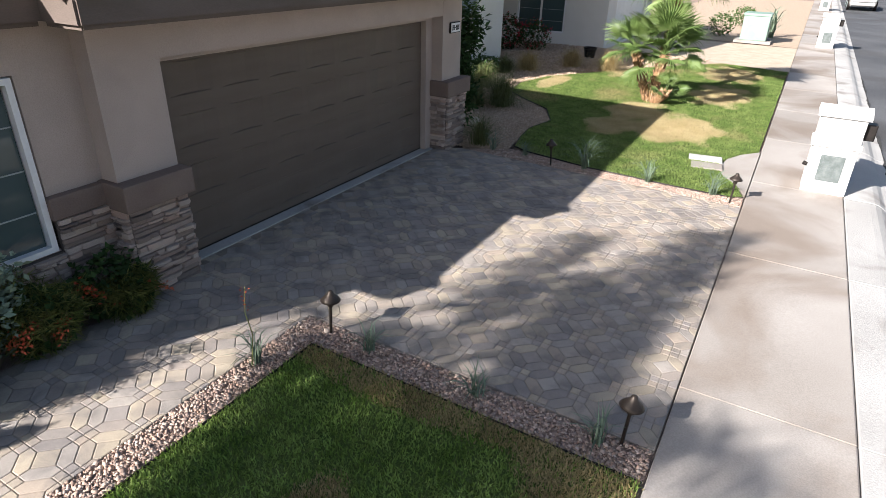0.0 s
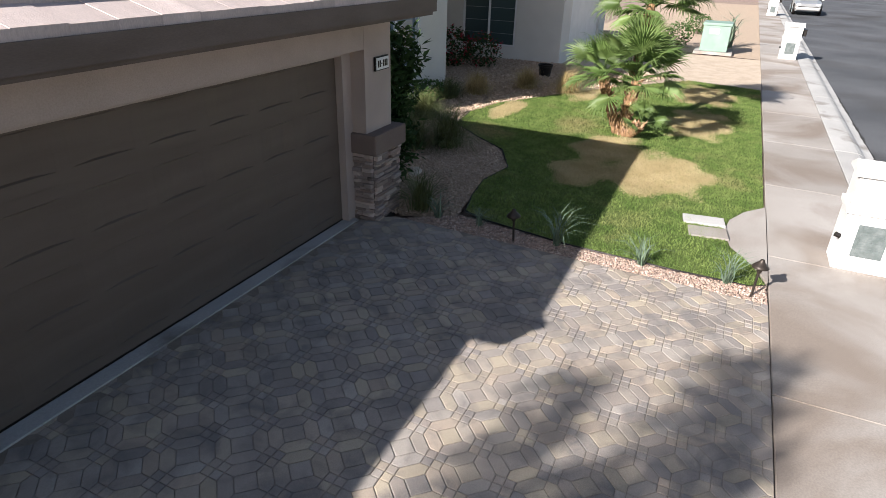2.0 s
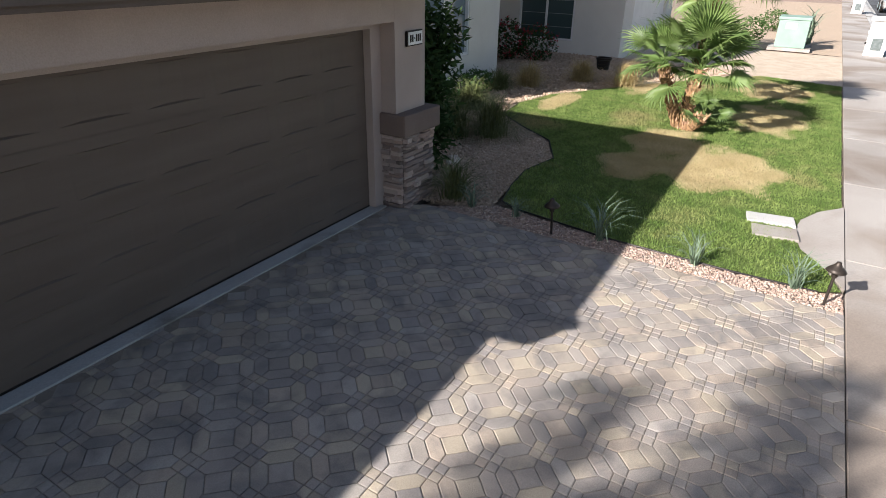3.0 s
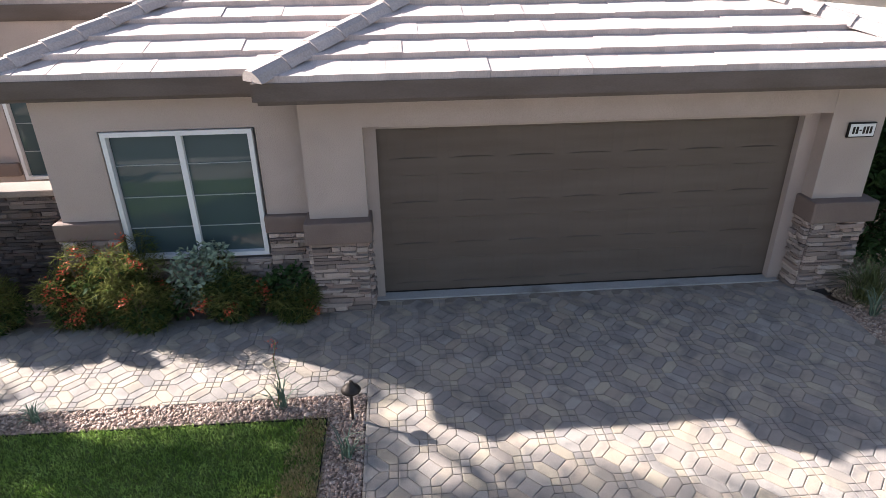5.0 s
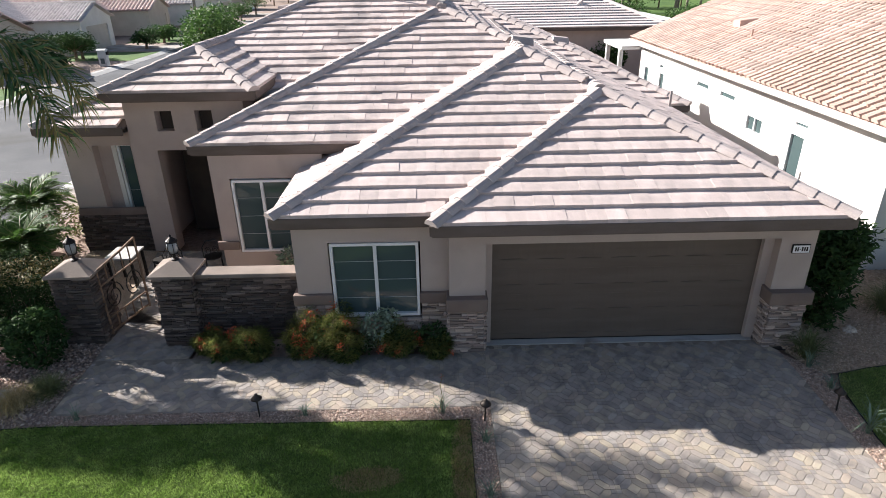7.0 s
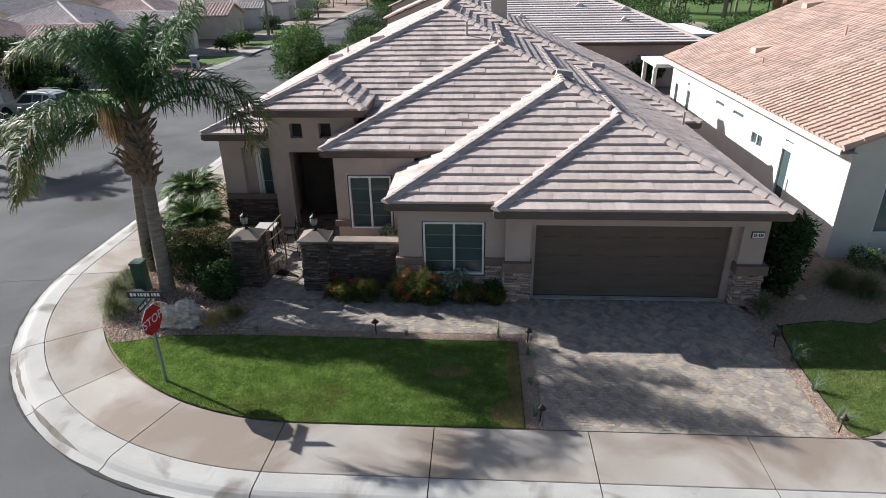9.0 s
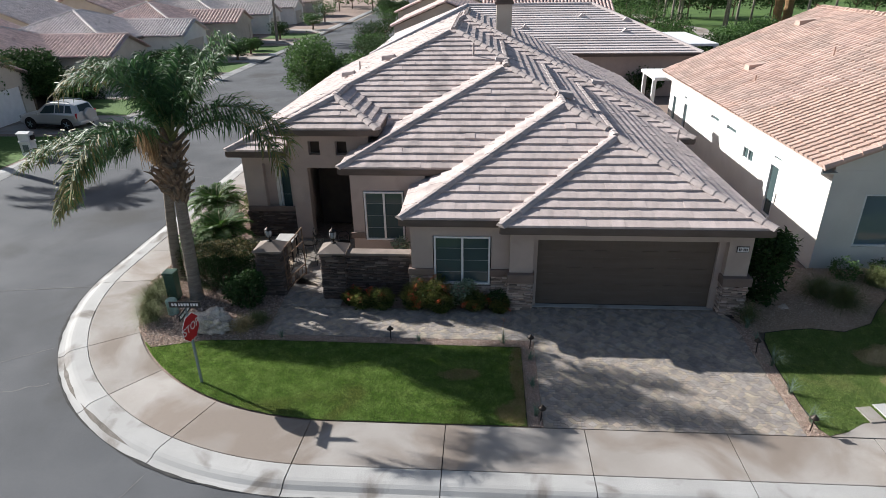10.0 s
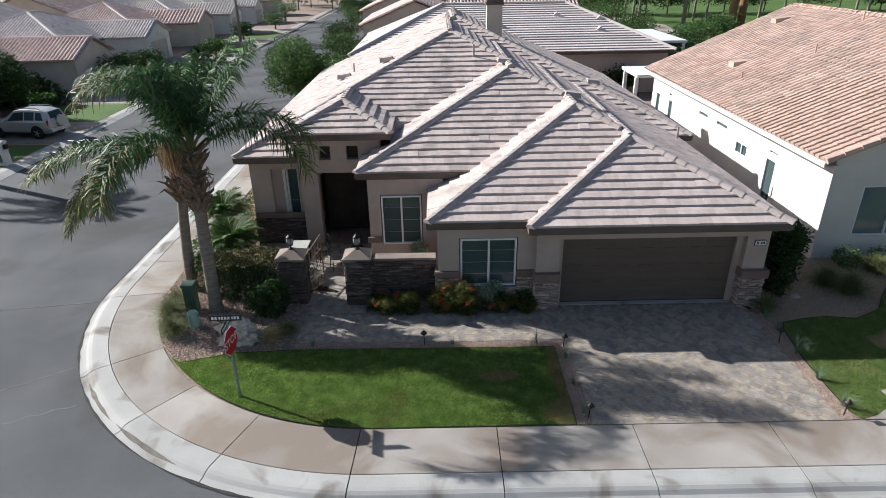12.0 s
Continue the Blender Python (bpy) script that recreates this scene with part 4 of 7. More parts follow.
beside = tagged(empty("house", (0, 0, 0)), "white stucco house with a salmon clay-tile gable roof", "house")
side_holes = [(6.2, 6.95, 0.35, 2.3), (6.15, 6.85, 2.45, 2.65), (8.45, 9.5, 1.72, 2.25), (12.5, 13.6, 2.35, 2.62), (10.4, 11.6, 2.35, 2.62), (17.0, 17.6, 0.9, 2.3), (17.2, 17.7, 2.42, 2.65), (19.0, 19.6, 0.6, 2.3)]
wall_cut("wall", "x", 8.95, 2.95, 20.3, -0.1, 3.25, side_holes, STUCCO_WHITE, beside)
wall_cut("wall", "y", 2.95, 9.15, 13.8, -0.1, 3.25, [(10.05, 12.25, 0.75, 2.5)], STUCCO_WHITE, beside)
wall_cut("wall", "x", 13.6, 3.15, 5.8, -0.1, 3.0, [], STUCCO_WHITE, beside)
wall_cut("wall", "y", 5.8, 13.6, 19.5, -0.1, 3.0, [(15.2, 16.4, 0.0, 2.1)], STUCCO_WHITE, beside)
wall_cut("wall", "x", 19.5, 1.4, 5.8, -0.1, 3.0, [(3.0, 4.95, 0.35, 2.0)], STUCCO_WHITE, beside)
wall_cut("wall", "y", 1.4, 19.7, 26.5, -0.1, 3.0, [(20.6, 25.4, 0.0, 2.2)], STUCCO_WHITE, beside)
boxes("wall", [(26.3, 26.5, 1.6, 20, -0.1, 3.0)], STUCCO_WHITE, beside)
boxes("garage_door", [(20.6, 25.4, 1.5, 1.56, 0.0, 2.2)], FRAME, beside)
boxes("front_door", [(15.2, 16.4, 5.85, 5.9, 0.0, 2.1)], DARK, beside)
for a0, a1, z0, z1 in side_holes:
    wide = a1 - a0 > 0.95
    window("side_window", a0 + 0.01, a1 - 0.01, 8.98, z0 + 0.01, z1 - 0.01, beside, axis="x", mullions=((a0 + a1) / 2,) if wide and z1 - z0 > 0.4 else ())
# the front panes' lighter blue-grey colour has the sky's reflection put into it
window("front_window", 10.06, 12.24, 2.99, 0.76, 2.49, beside, mullions=(11.15,), pane=glass("sky_lit_window_glass", (0.13, 0.18, 0.21)))
window("garage_window", 3.01, 4.94, 19.53, 0.36, 1.99, beside, axis="x", rails=(0.76, 1.17, 1.58), mullions=(3.98,))
NE, NZ, NS = 8.45, 3.38, 0.42
run_ = 7.7
hyp = math.sqrt(1 + NS * NS)
nroof = empty("roof")
nroof.parent = beside
nroof["label"] = "salmon clay barrel-tile roof"
barrel_slope(nroof, (NE, 20.7, NZ), (0, -1, 0), (1, 0, NS), [(0, 0), (18.0, 0), (18.0, run_ * hyp), (0, run_ * hyp)], TERRA, singles=300, near=(8.6, 2.6, 3))
barrel_slope(nroof, (NE + 2 * run_, 2.7, NZ), (0, 1, 0), (-1, 0, NS), [(0, 0), (18.0, 0), (18.0, run_ * hyp), (0, run_ * hyp)], TERRA)
bm = bmesh.new()
for k in range(16):
    a = Vector((NE + run_ * k / 16, 2.7, NZ + NS * run_ * k / 16))
    b = a + Vector((run_ / 16 * 1.08, 0, NS * run_ / 16 * 1.08))
    tube(bm, [a + Vector((0, 0, 0.05)), b + Vector((0, 0, 0.03))], [0.13, 0.11], 8)
part("rake_tiles", bm, TERRA, nroof)
bm = bmesh.new()
for k in range(41):
    tube(bm, [(NE + run_, 2.7 + 0.43 * k, NZ + NS * run_ + 0.07), (NE + run_, 2.7 + 0.43 * k + 0.46, NZ + NS * run_ + 0.05)], [0.14, 0.12], 8)
part("ridge_tiles", bm, TERRA, nroof)
boxes("fascia", [(NE - 0.02, NE + 0.03, 2.7, 20.7, NZ - 0.17, NZ - 0.01), (NE + 0.03, NE + 0.52, 2.75, 20.7, NZ - 0.17, NZ - 0.15)], STUCCO_WHITE, beside)
bm = bmesh.new()
tri = ((8.97, 3.25), (NE + 2 * run_ - 0.5, 3.25), (NE + 2 * run_ - 0.5, 3.5), (NE + run_, NZ + NS * run_ - 0.08), (8.97, 3.54))
fa, fb = [bm.verts.new((x, 2.96, z)) for x, z in tri], [bm.verts.new((x, 3.14, z)) for x, z in tri]
bm.faces.new(fa)
bm.faces.new(fb[::-1])
for i in range(5):
    bm.faces.new((fa[i], fb[i], fb[(i + 1) % 5], fa[(i + 1) % 5]))
part("gable_wall", bm, STUCCO_WHITE, beside)
for x, y in ((10.9, 14.6), (14.6, 18.6)):
    bm = bmesh.new()
    z = NZ + NS * (x - NE)
    q = [(x - 0.35, y - 0.3, z - 0.1), (x - 0.35, y + 0.3, z - 0.1), (x + 0.5, y + 0.3, z + 0.24), (x + 0.5, y - 0.3, z + 0.24), (x - 0.35, y - 0.25, z + 0.2), (x - 0.35, y + 0.25, z + 0.2), (x + 0.4, y + 0.25, z + 0.3), (x + 0.4, y - 0.25, z + 0.3)]
    vs = [bm.verts.new(p) for p in q]
    for f in ((4, 5, 6, 7), (0, 1, 5, 4), (1, 2, 6, 5), (3, 0, 4, 7), (2, 3, 7, 6)):
        bm.faces.new([vs[i] for i in f])
    part("roof_vent", bm, TERRA, nroof, "salmon painted roof vent")
for x, y, h_ in ((10.2, 12.6, 0.35), (12.9, 12.0, 0.45), (15.6, 13.5, 0.5)):
    bm = bmesh.new()
    z = NZ + NS * (x - NE)
    lathe(bm, [(0.06, -0.1), (0.05, 0.05), (0.04, 0.06), (0.04, h_)], (x, y, z), 8)
    part("vent_pipe", bm, TERRA, nroof)
# rear patio cover of that house
boxes("patio_roof", [(8.1, 11.5, 20.75, 24.0, 2.85, 3.02)], FRAME, beside)
for y in (21.2, 23.5):
    boxes("patio_post", [(8.15, 8.35, y, y + 0.2, -0.1, 2.85)], FRAME, beside)


def far_house(cx, cy, w, d, turn, roof_m, wall_m, wing=True, eave=2.75, pitch=0.4, vents=2, label="", hip=False, flat=False):
    """A distant single-storey house: ridge along its own y, a gabled garage wing towards its +x."""
    root = tagged(empty("house", (cx, cy, -0.1)), label or "distant stucco house with a tiled gable roof", "house", "houses along the street")
    root.rotation_euler = (0, 0, radians(turn))
    hx, hy = w / 2, d / 2
    wall_cut("wall", "x", hx - 0.2, -hy, hy, 0, eave, [(-hy * 0.7, -hy * 0.7 + 1.5, 0.8, 2.1)], wall_m, root)
    boxes("wall", [(-hx, -hx + 0.2, -hy, hy, 0, eave), (-hx + 0.2, hx - 0.2, -hy, -hy + 0.2, 0, eave), (-hx + 0.2, hx - 0.2, hy - 0.2, hy, 0, eave)], wall_m, root)
    window("window", -hy * 0.7 + 0.01, -hy * 0.7 + 1.49, hx - 0.04, 0.81, 2.09, root, axis="x", out=1, mullions=(-hy * 0.7 + 0.75,))
    rf = empty("roof")
    rf.parent = root
    ex, ey = hx + 0.4, hy + 0.4
    sl = math.sqrt(1 + pitch * pitch)
    cut = ex if hip else 0.0
    for sgn in (1, -1):
        poly = [(0, 0), (2 * ey, 0), (2 * ey - cut, ex * sl), (cut, ex * sl)]
        flat_slope(rf, (sgn * ex, -sgn * ey, eave), (0, sgn, 0), (-sgn, 0, pitch), poly, roof_m) if flat else barrel_slope(rf, (sgn * ex, -sgn * ey, eave), (0, sgn, 0), (-sgn, 0, pitch), poly, roof_m, *((0.3, 0.37) if cy < 60 and cx < 0 else (0.42, 0.42)))
    if hip:
        for sgn in (1, -1):
            (flat_slope if flat else barrel_slope)(rf, (sgn * ex, sgn * ey, eave), (-sgn, 0, 0), (0, -sgn, pitch), [(0, 0), (2 * ex, 0), (ex, ex * sl)], roof_m)
            for e in (1, -1):
                bm = bmesh.new()
                tube(bm, [(e * ex, sgn * ey, eave + 0.04), (0, sgn * (ey - cut), eave + pitch * ex + 0.04)], 0.15, 6)
                part("hip_tiles", bm, SLATE_FAR, rf)
    else:
        for y in (-hy + 0.01, hy - 0.16):
            bm = bmesh.new()
            prism_pts = [(-hx, eave - 0.01), (hx, eave - 0.01), (0, eave + pitch * hx)]
            a = [bm.verts.new((x, y, z)) for x, z in prism_pts]
            b = [bm.verts.new((x, y + 0.15, z)) for x, z in prism_pts]
            bm.faces.new(a)
            bm.faces.new(b[::-1])
            for i in range(3):
                bm.faces.new((a[i], b[i], b[(i + 1) % 3], a[(i + 1) % 3]))
            part("gable_wall", bm, wall_m, root)
    bm = bmesh.new()
    tube(bm, [(0, -ey + cut, eave + pitch * ex + 0.03), (0, ey - cut, eave + pitch * ex + 0.03)], 0.14, 8)
    part("ridge", bm, roof_m, rf)
    for k in range(vents):
        x, y = ex * 0.45, -ey * 0.4 + k * 2.6
        z = eave + pitch * (ex - x)
        bm = bmesh.new()
        vs = [bm.verts.new(p) for p in ((x - 0.1, y - 0.35, z), (x + 0.35, y - 0.35, z - 0.1), (x + 0.35, y + 0.35, z - 0.1), (x - 0.1, y + 0.35, z), (x - 0.1, y, z + 0.06), (x + 0.35, y, z + 0.22))]
        for f in ((0, 1, 5, 4), (4, 5, 2, 3), (1, 2, 5)):
            bm.faces.new([vs[i] for i in f])
        part("roof_vent", bm, roof_m, rf)
    boxes("fascia", [(ex - 0.03, ex + 0.01, -ey, ey, eave - 0.2, eave), (-ex - 0.01, -ex + 0.03, -ey, ey, eave - 0.2, eave)], FASCIA, root)
    if wing:
        g0, g1, gx = hy * 0.02, hy - 0.3, hx + 4.5
        mid = (g0 + g1) / 2
        half = (g1 - g0) / 2
        wall_cut("wing_wall", "x", gx - 0.2, g0, g1, 0, eave, [(mid - 2.2, mid + 2.2, 0, 2.15)], wall_m, root)
        boxes("wing_wall", [(hx, gx - 0.2, g0, g0 + 0.2, 0, eave), (hx, gx - 0.2, g1 - 0.2, g1, 0, eave)], wall_m, root)
        boxes("garage_door", [(gx - 0.16, gx - 0.1, mid - 2.2, mid + 2.2, 0, 2.15)], FRAME if cy % 2 < 1 else STUCCO_TAN, root)
        bm = bmesh.new()
        a = [bm.verts.new((gx - 0.01, y, z)) for y, z in ((g0, eave), (g1, eave), (mid, eave + pitch * half))]
        b = [bm.verts.new((gx - 0.2, y, z)) for y, z in ((g0, eave), (g1, eave), (mid, eave + pitch * half))]
        bm.faces.new(a)
        bm.faces.new(b[::-1])
        for i in range(3):
            bm.faces.new((a[i], b[i], b[(i + 1) % 3], a[(i + 1) % 3]))
        part("gable_wall", bm, wall_m, root)
        eh = half + 0.35
        L = gx + 0.35 - 0.5
        for sgn in (1, -1):
            barrel_slope(rf, (0.5 if sgn > 0 else gx + 0.35, mid - sgn * eh, eave - 0.03), (sgn, 0, 0), (0, sgn, pitch), [(0, 0), (L, 0), (L, eh * sl), (0, eh * sl)], roof_m, *((0.3, 0.37) if cy < 60 else (0.42, 0.42)))
        bm = bmesh.new()
        tube(bm, [(0.5, mid, eave + pitch * eh + 0.0), (gx + 0.35, mid, eave + pitch * eh)], 0.13, 8)
        part("ridge", bm, roof_m, rf)
    return root


for k, (y, rm, wm, dx) in enumerate(((18.4, TERRA_FAR, STUCCO_TAN, 0.7), (33.6, TERRA_FAR, STUCCO_TAN, 1.5), (49.5, SLATE_FAR, STUCCO_WHITE, 0.5), (65.0, TERRA_FAR, STUCCO_TAN, 0.5), (79.0, SLATE_FAR, STUCCO_WHITE, 0.5), (95.0, SLATE_FAR, STUCCO_WHITE, 0), (112.0, TERRA_FAR, STUCCO_TAN, 0))):
    far_house(-43.2 + dx - 0.02 * y, y, 12.0, 13.4, 2, rm, wm, hip=True, label="distant pale stucco house with a tiled gable roof and garage wing")
back = far_house(2.0, 38.0, 13.2, 23.2, 90, SLATE_FAR, STUCCO, wing=False, eave=3.1, pitch=0.42, vents=0, hip=True, flat=True, label="taupe stucco house with a hipped flat-tile roof behind")
for x, y in ((1.5, 34.6), (9.0, 34.0), (9.3, 35.6), (6.0, 36.2)):
    z = 3.0 + 0.42 * (y - 31.0)
    bm = bmesh.new()
    vs = [bm.verts.new(p) for p in ((x - 0.4, y - 0.3, z - 0.12), (x + 0.4, y - 0.3, z - 0.12), (x, y - 0.3, z + 0.22), (x, y + 0.35, z + 0.2))]
    for f in ((0, 1, 2), (1, 3, 2), (0, 2, 3)):
        bm.faces.new([vs[i] for i in f])
    dormer = part("roof_vent", bm, SLATE_FAR)
    dormer.parent = back
    dormer.matrix_parent_inverse = (Matrix.Translation((2.0, 38.0, -0.1)) @ pose(0, 0, 0, 0, 0, 90)).inverted()
for x, y, rm in ((-6.0, 66, TERRA_FAR), (6.0, 68, TERRA_FAR), (-8.5, 88, TERRA_FAR), (24, 190, SLATE_FAR), (60, 185, TERRA_FAR), (95, 180, SLATE_FAR), (-8, 110, SLATE_FAR), (48, 40, TERRA_FAR), (10, 100, TERRA_FAR)):
    far_house(x, y, 12, 15, 90 if x > 0 else 0, rm, STUCCO_TAN, wing=False, label="distant tan stucco house with a tiled roof", hip=x > 20)
for k, y in enumerate((18, 36, 54, 72, 90, 110, 130)):
    far_house(-66 - (k % 2) * 2, y, 14, 13, 0, (TERRA_FAR, SLATE_FAR)[k % 2], STUCCO_TAN, wing=False, label="distant tan stucco house in the next street")

# chimney and roof vents of the main house
bm = bmesh.new()
box(bm, -1.0, -0.25, 16.6, 17.3, 5.2, 7.2)
chim = part("chimney", bm, STUCCO_TAN, roof, "tan stucco chimney with a brown cap")
boxes("chimney_cap", [(-1.08, -0.17, 16.52, 17.38, 7.2, 7.32), (-1.02, -0.23, 16.58, 17.32, 7.32, 7.42)], FASCIA, chim)
for x, y in ((-5.6, 11.5), (-7.6, 12.5), (1.2, 6.3), (-0.9, 9.2), (3.3, 12.0)):
    z = max(height(b, x, y) for b in BLOCKS)
    bm = bmesh.new()
    s = 1 if x > -3 else -1
    vs = [bm.verts.new(p) for p in ((x - s * 0.25, y - 0.3, z + 0.14), (x + s * 0.3, y - 0.3, z + 0.02), (x + s * 0.3, y + 0.3, z + 0.02), (x - s * 0.25, y + 0.3, z + 0.14), (x - s * 0.2, y - 0.2, z + 0.26), (x + s * 0.3, y - 0.2, z + 0.2), (x + s * 0.3, y + 0.2, z + 0.2), (x - s * 0.2, y + 0.2, z + 0.26))]
    for f in ((4, 5, 6, 7), (0, 1, 5, 4), (2, 3, 7, 6), (1, 2, 6, 5), (3, 0, 4, 7)):
        bm.faces.new([vs[i] for i in f])
    part("roof_vent", bm, CAP, roof)
for x, y, h_ in ((-2.0, 10.2, 0.5), (5.7, 7.6, 0.5), (-7.3, 13.5, 0.4)):
    z = max(height(b, x, y) for b in BLOCKS)
    bm = bmesh.new()
    lathe(bm, [(0.07, -0.1), (0.05, 0.06), (0.04, 0.07), (0.04, h_)], (x, y, z), 8)
    part("vent_pipe", bm, CAP, roof)

# ---- west side of the side street ----
GRASS_FAR = mat("distant_turf", (0.05, 0.1, 0.02), (0.085, 0.15, 0.03), 0.15, 0.95, 0.4, 8, fine=0.25)
west = tagged(empty("west_yards"), "gravel yards, drives and lawns across the side street", "yard", kind="structure")
link("yard_ground", [(-120, -18, -0.13), (-25.6, -18, -0.13), (-28.0, 170, -0.13), (-120, 170, -0.13)], [(0, 1, 2, 3)], SOIL, west)
link("kerb", [(-25.6, -18, -0.12), (-25.2, -18, -0.13), (-24.7, -18, -0.245), (-27.1, 170, -0.245), (-27.6, 170, -0.13), (-28, 170, -0.12)], [(0, 1, 4, 5), (1, 2, 3, 4)], KERB, west)
for y in (20.0, 31.0, 50.5, 66.5, 82, 98):
    link("drive", [(-34.5, y, -0.11), (-25.6, y, -0.118), (-25.6, y + 5, -0.118), (-34.5, y + 5, -0.11)], [(0, 1, 2, 3)], CONCRETE, west)
for y0, y1 in ((11.5, 19.4), (25.2, 30.6), (43.5, 49.5), (57.5, 64.5), (73, 80)):
    bm = bmesh.new()
    bm.faces.new([bm.verts.new(p) for p in ((-33, y0, -0.1), (-26.2, y0, -0.115), (-26.2, y1, -0.115), (-33, y1, -0.1))])
    part("lawn", bm, GRASS_FAR, west)
fairway = link("fairway", [(14, 52, -0.1), (90, 52, -0.1), (120, 170, -0.1), (16, 170, -0.1)], [(0, 1, 2, 3)], GRASS_FAR)
tagged(fairway, "green golf fairway behind the houses", "fairway", kind="structure")
bm = bmesh.new()
path_c = [(26.5, 60), (27.5, 68), (29.8, 82), (26, 96), (27, 110)]
for (x0, y0), (x1, y1) in zip(path_c, path_c[1:]):
    bm.faces.new([bm.verts.new(v) for v in ((x0 - 1.2, y0, -0.085), (x0 + 1.2, y0, -0.085), (x1 + 1.2, y1, -0.085), (x1 - 1.2, y1, -0.085))])
bmesh.ops.remove_doubles(bm, verts=bm.verts, dist=0.001)
tagged(part("cart_path", bm, CONCRETE), "pale concrete cart path across the fairway", "path", kind="structure")
cover = tagged(empty("patio_cover", (16.2, 43.6, -0.1)), "flat white patio cover behind the next house", "patio cover")
boxes("cover_roof", [(-1.4, 1.6, -4.8, 4.8, 2.65, 2.85)], FRAME, cover)
for x, y in ((1.4, -4.6), (1.4, 0), (1.4, 4.6)):
    boxes("cover_post", [(x - 0.1, x + 0.1, y - 0.1, y + 0.1, 0, 2.65)], FRAME, cover)

# ---- street things ----
WHITE = mat("white_painted_block", (0.6, 0.595, 0.58), (0.66, 0.655, 0.64), 2, 0.8, 0.25, 60, fine=0.05)
NICHE = mat("pale_glass_block", (0.1, 0.12, 0.118), (0.15, 0.17, 0.168), 12, 0.35, 0.2, 30, fine=0.1)


def mail_pillar(x, y, turn=0.0):
    root = tagged(empty("mailbox_pillar", (x, y, -0.12)), "white painted stucco mailbox pillar with a gabled top", "mailbox", "mailbox pillars")
    root.rotation_euler = (0, 0, radians(turn))
    bm = bmesh.new()
    box(bm, -0.24, 0.24, -0.3, 0.3, 0, 0.72, 0.012)
    part("pedestal", bm, WHITE, root)
    bm = bmesh.new()
    box(bm, -0.27, 0.27, -0.33, 0.33, 0.72, 0.8, 0.012)
    part("ledge", bm, WHITE, root)
    bm = bmesh.new()
    box(bm, -0.22, 0.22, -0.3, 0.3, 0.8, 1.17, 0.01)
    part("box_housing", bm, WHITE, root)
    bm = bmesh.new()
    pts = [(-0.27, 1.17), (0.27, 1.17), (0.27, 1.21), (0.0, 1.31), (-0.27, 1.21)]
    a, b = [bm.verts.new((x_, -0.34, z)) for x_, z in pts], [bm.verts.new((x_, 0.34, z)) for x_, z in pts]
    bm.faces.new(a)
    bm.faces.new(b[::-1])
    for i in range(5):
        bm.faces.new((a[i], b[i], b[(i + 1) % 5], a[(i + 1) % 5]))
    part("gabled_cap", bm, WHITE, root)
    bm = bmesh.new()
    box(bm, -0.25, -0.238, -0.17, 0.15, 0.2, 0.6)
    part("niche", bm, NICHE, root, "pale glass-block panel")
    for k in range(4):
        boxes("block_row", [(-0.256, -0.25, -0.13, 0.11, 0.25 + 0.09 * k, 0.31 + 0.09 * k)], NICHE, root)
    bm = bmesh.new()
    box(bm, -0.11, 0.11, -0.45, -0.3, 0.85, 1.09, 0.02)
    part("mail_door", bm, IRON, root, "black metal mail door")
    bm = bmesh.new()
    tube(bm, [(-0.24, 0.305, 0.42), (-0.24, 0.36, 0.44)], 0.03, 8)
    part("side_light", bm, IRON, root)
    return root


mail_pillar(6.96, -5.83)
mail_pillar(26.3, -5.75)
mail_pillar(49.0, -5.6)
mail_pillar(-26.3, 15.6, 90)
mail_pillar(-26.9, 40.5, 90)

GREEN = mat("green_enamel", (0.2, 0.3, 0.24), (0.24, 0.34, 0.28), 2, 0.5, 0.05, 40, fine=0.05)
DKGREEN = mat("dark_green_enamel", (0.035, 0.075, 0.055), (0.05, 0.095, 0.07), 2, 0.5, 0.05, 40, fine=0.05)
tr = tagged(empty("transformer_box", (26.2, -3.1, -0.1)), "pale green pad-mounted transformer cabinet on a concrete pad", "transformer")
boxes("cabinet", [(-0.55, 0.55, -0.5, 0.5, 0.1, 1.05)], GREEN, tr, bevel=0.03)
boxes("lid", [(-0.58, 0.58, -0.53, 0.53, 1.05, 1.15)], GREEN, tr, bevel=0.02)
boxes("pad", [(-0.75, 0.75, -0.7, 0.7, 0, 0.1)], CONCRETE, tr)
boxes("notice", [(-0.556, -0.55, -0.1, 0.25, 0.75, 0.95)], FRAME, tr)
bx = tagged(empty("utility_pedestal", (-10.75, 0.2, 0)), "dark green utility pedestal in the gravel bed", "utility box")
boxes("cover", [(-0.16, 0.16, -0.16, 0.16, 0, 0.85)], DKGREEN, bx, bevel=0.04)
boxes("top", [(-0.18, 0.18, -0.18, 0.18, 0.85, 0.92)], DKGREEN, bx, bevel=0.03)
bx = tagged(empty("valve_cover", (-10.42, -0.62, -0.02)), "pale green round utility cover in the gravel bed", "utility box")
bm = bmesh.new()
lathe(bm, [(0.15, 0), (0.15, 0.36), (0.16, 0.37), (0.16, 0.42), (0.12, 0.47), (0.03, 0.48)], sides=20)
part("cover", bm, mat("pale_green_plastic", (0.3, 0.42, 0.36), (0.34, 0.46, 0.4), 3, 0.6), bx, smooth=False)

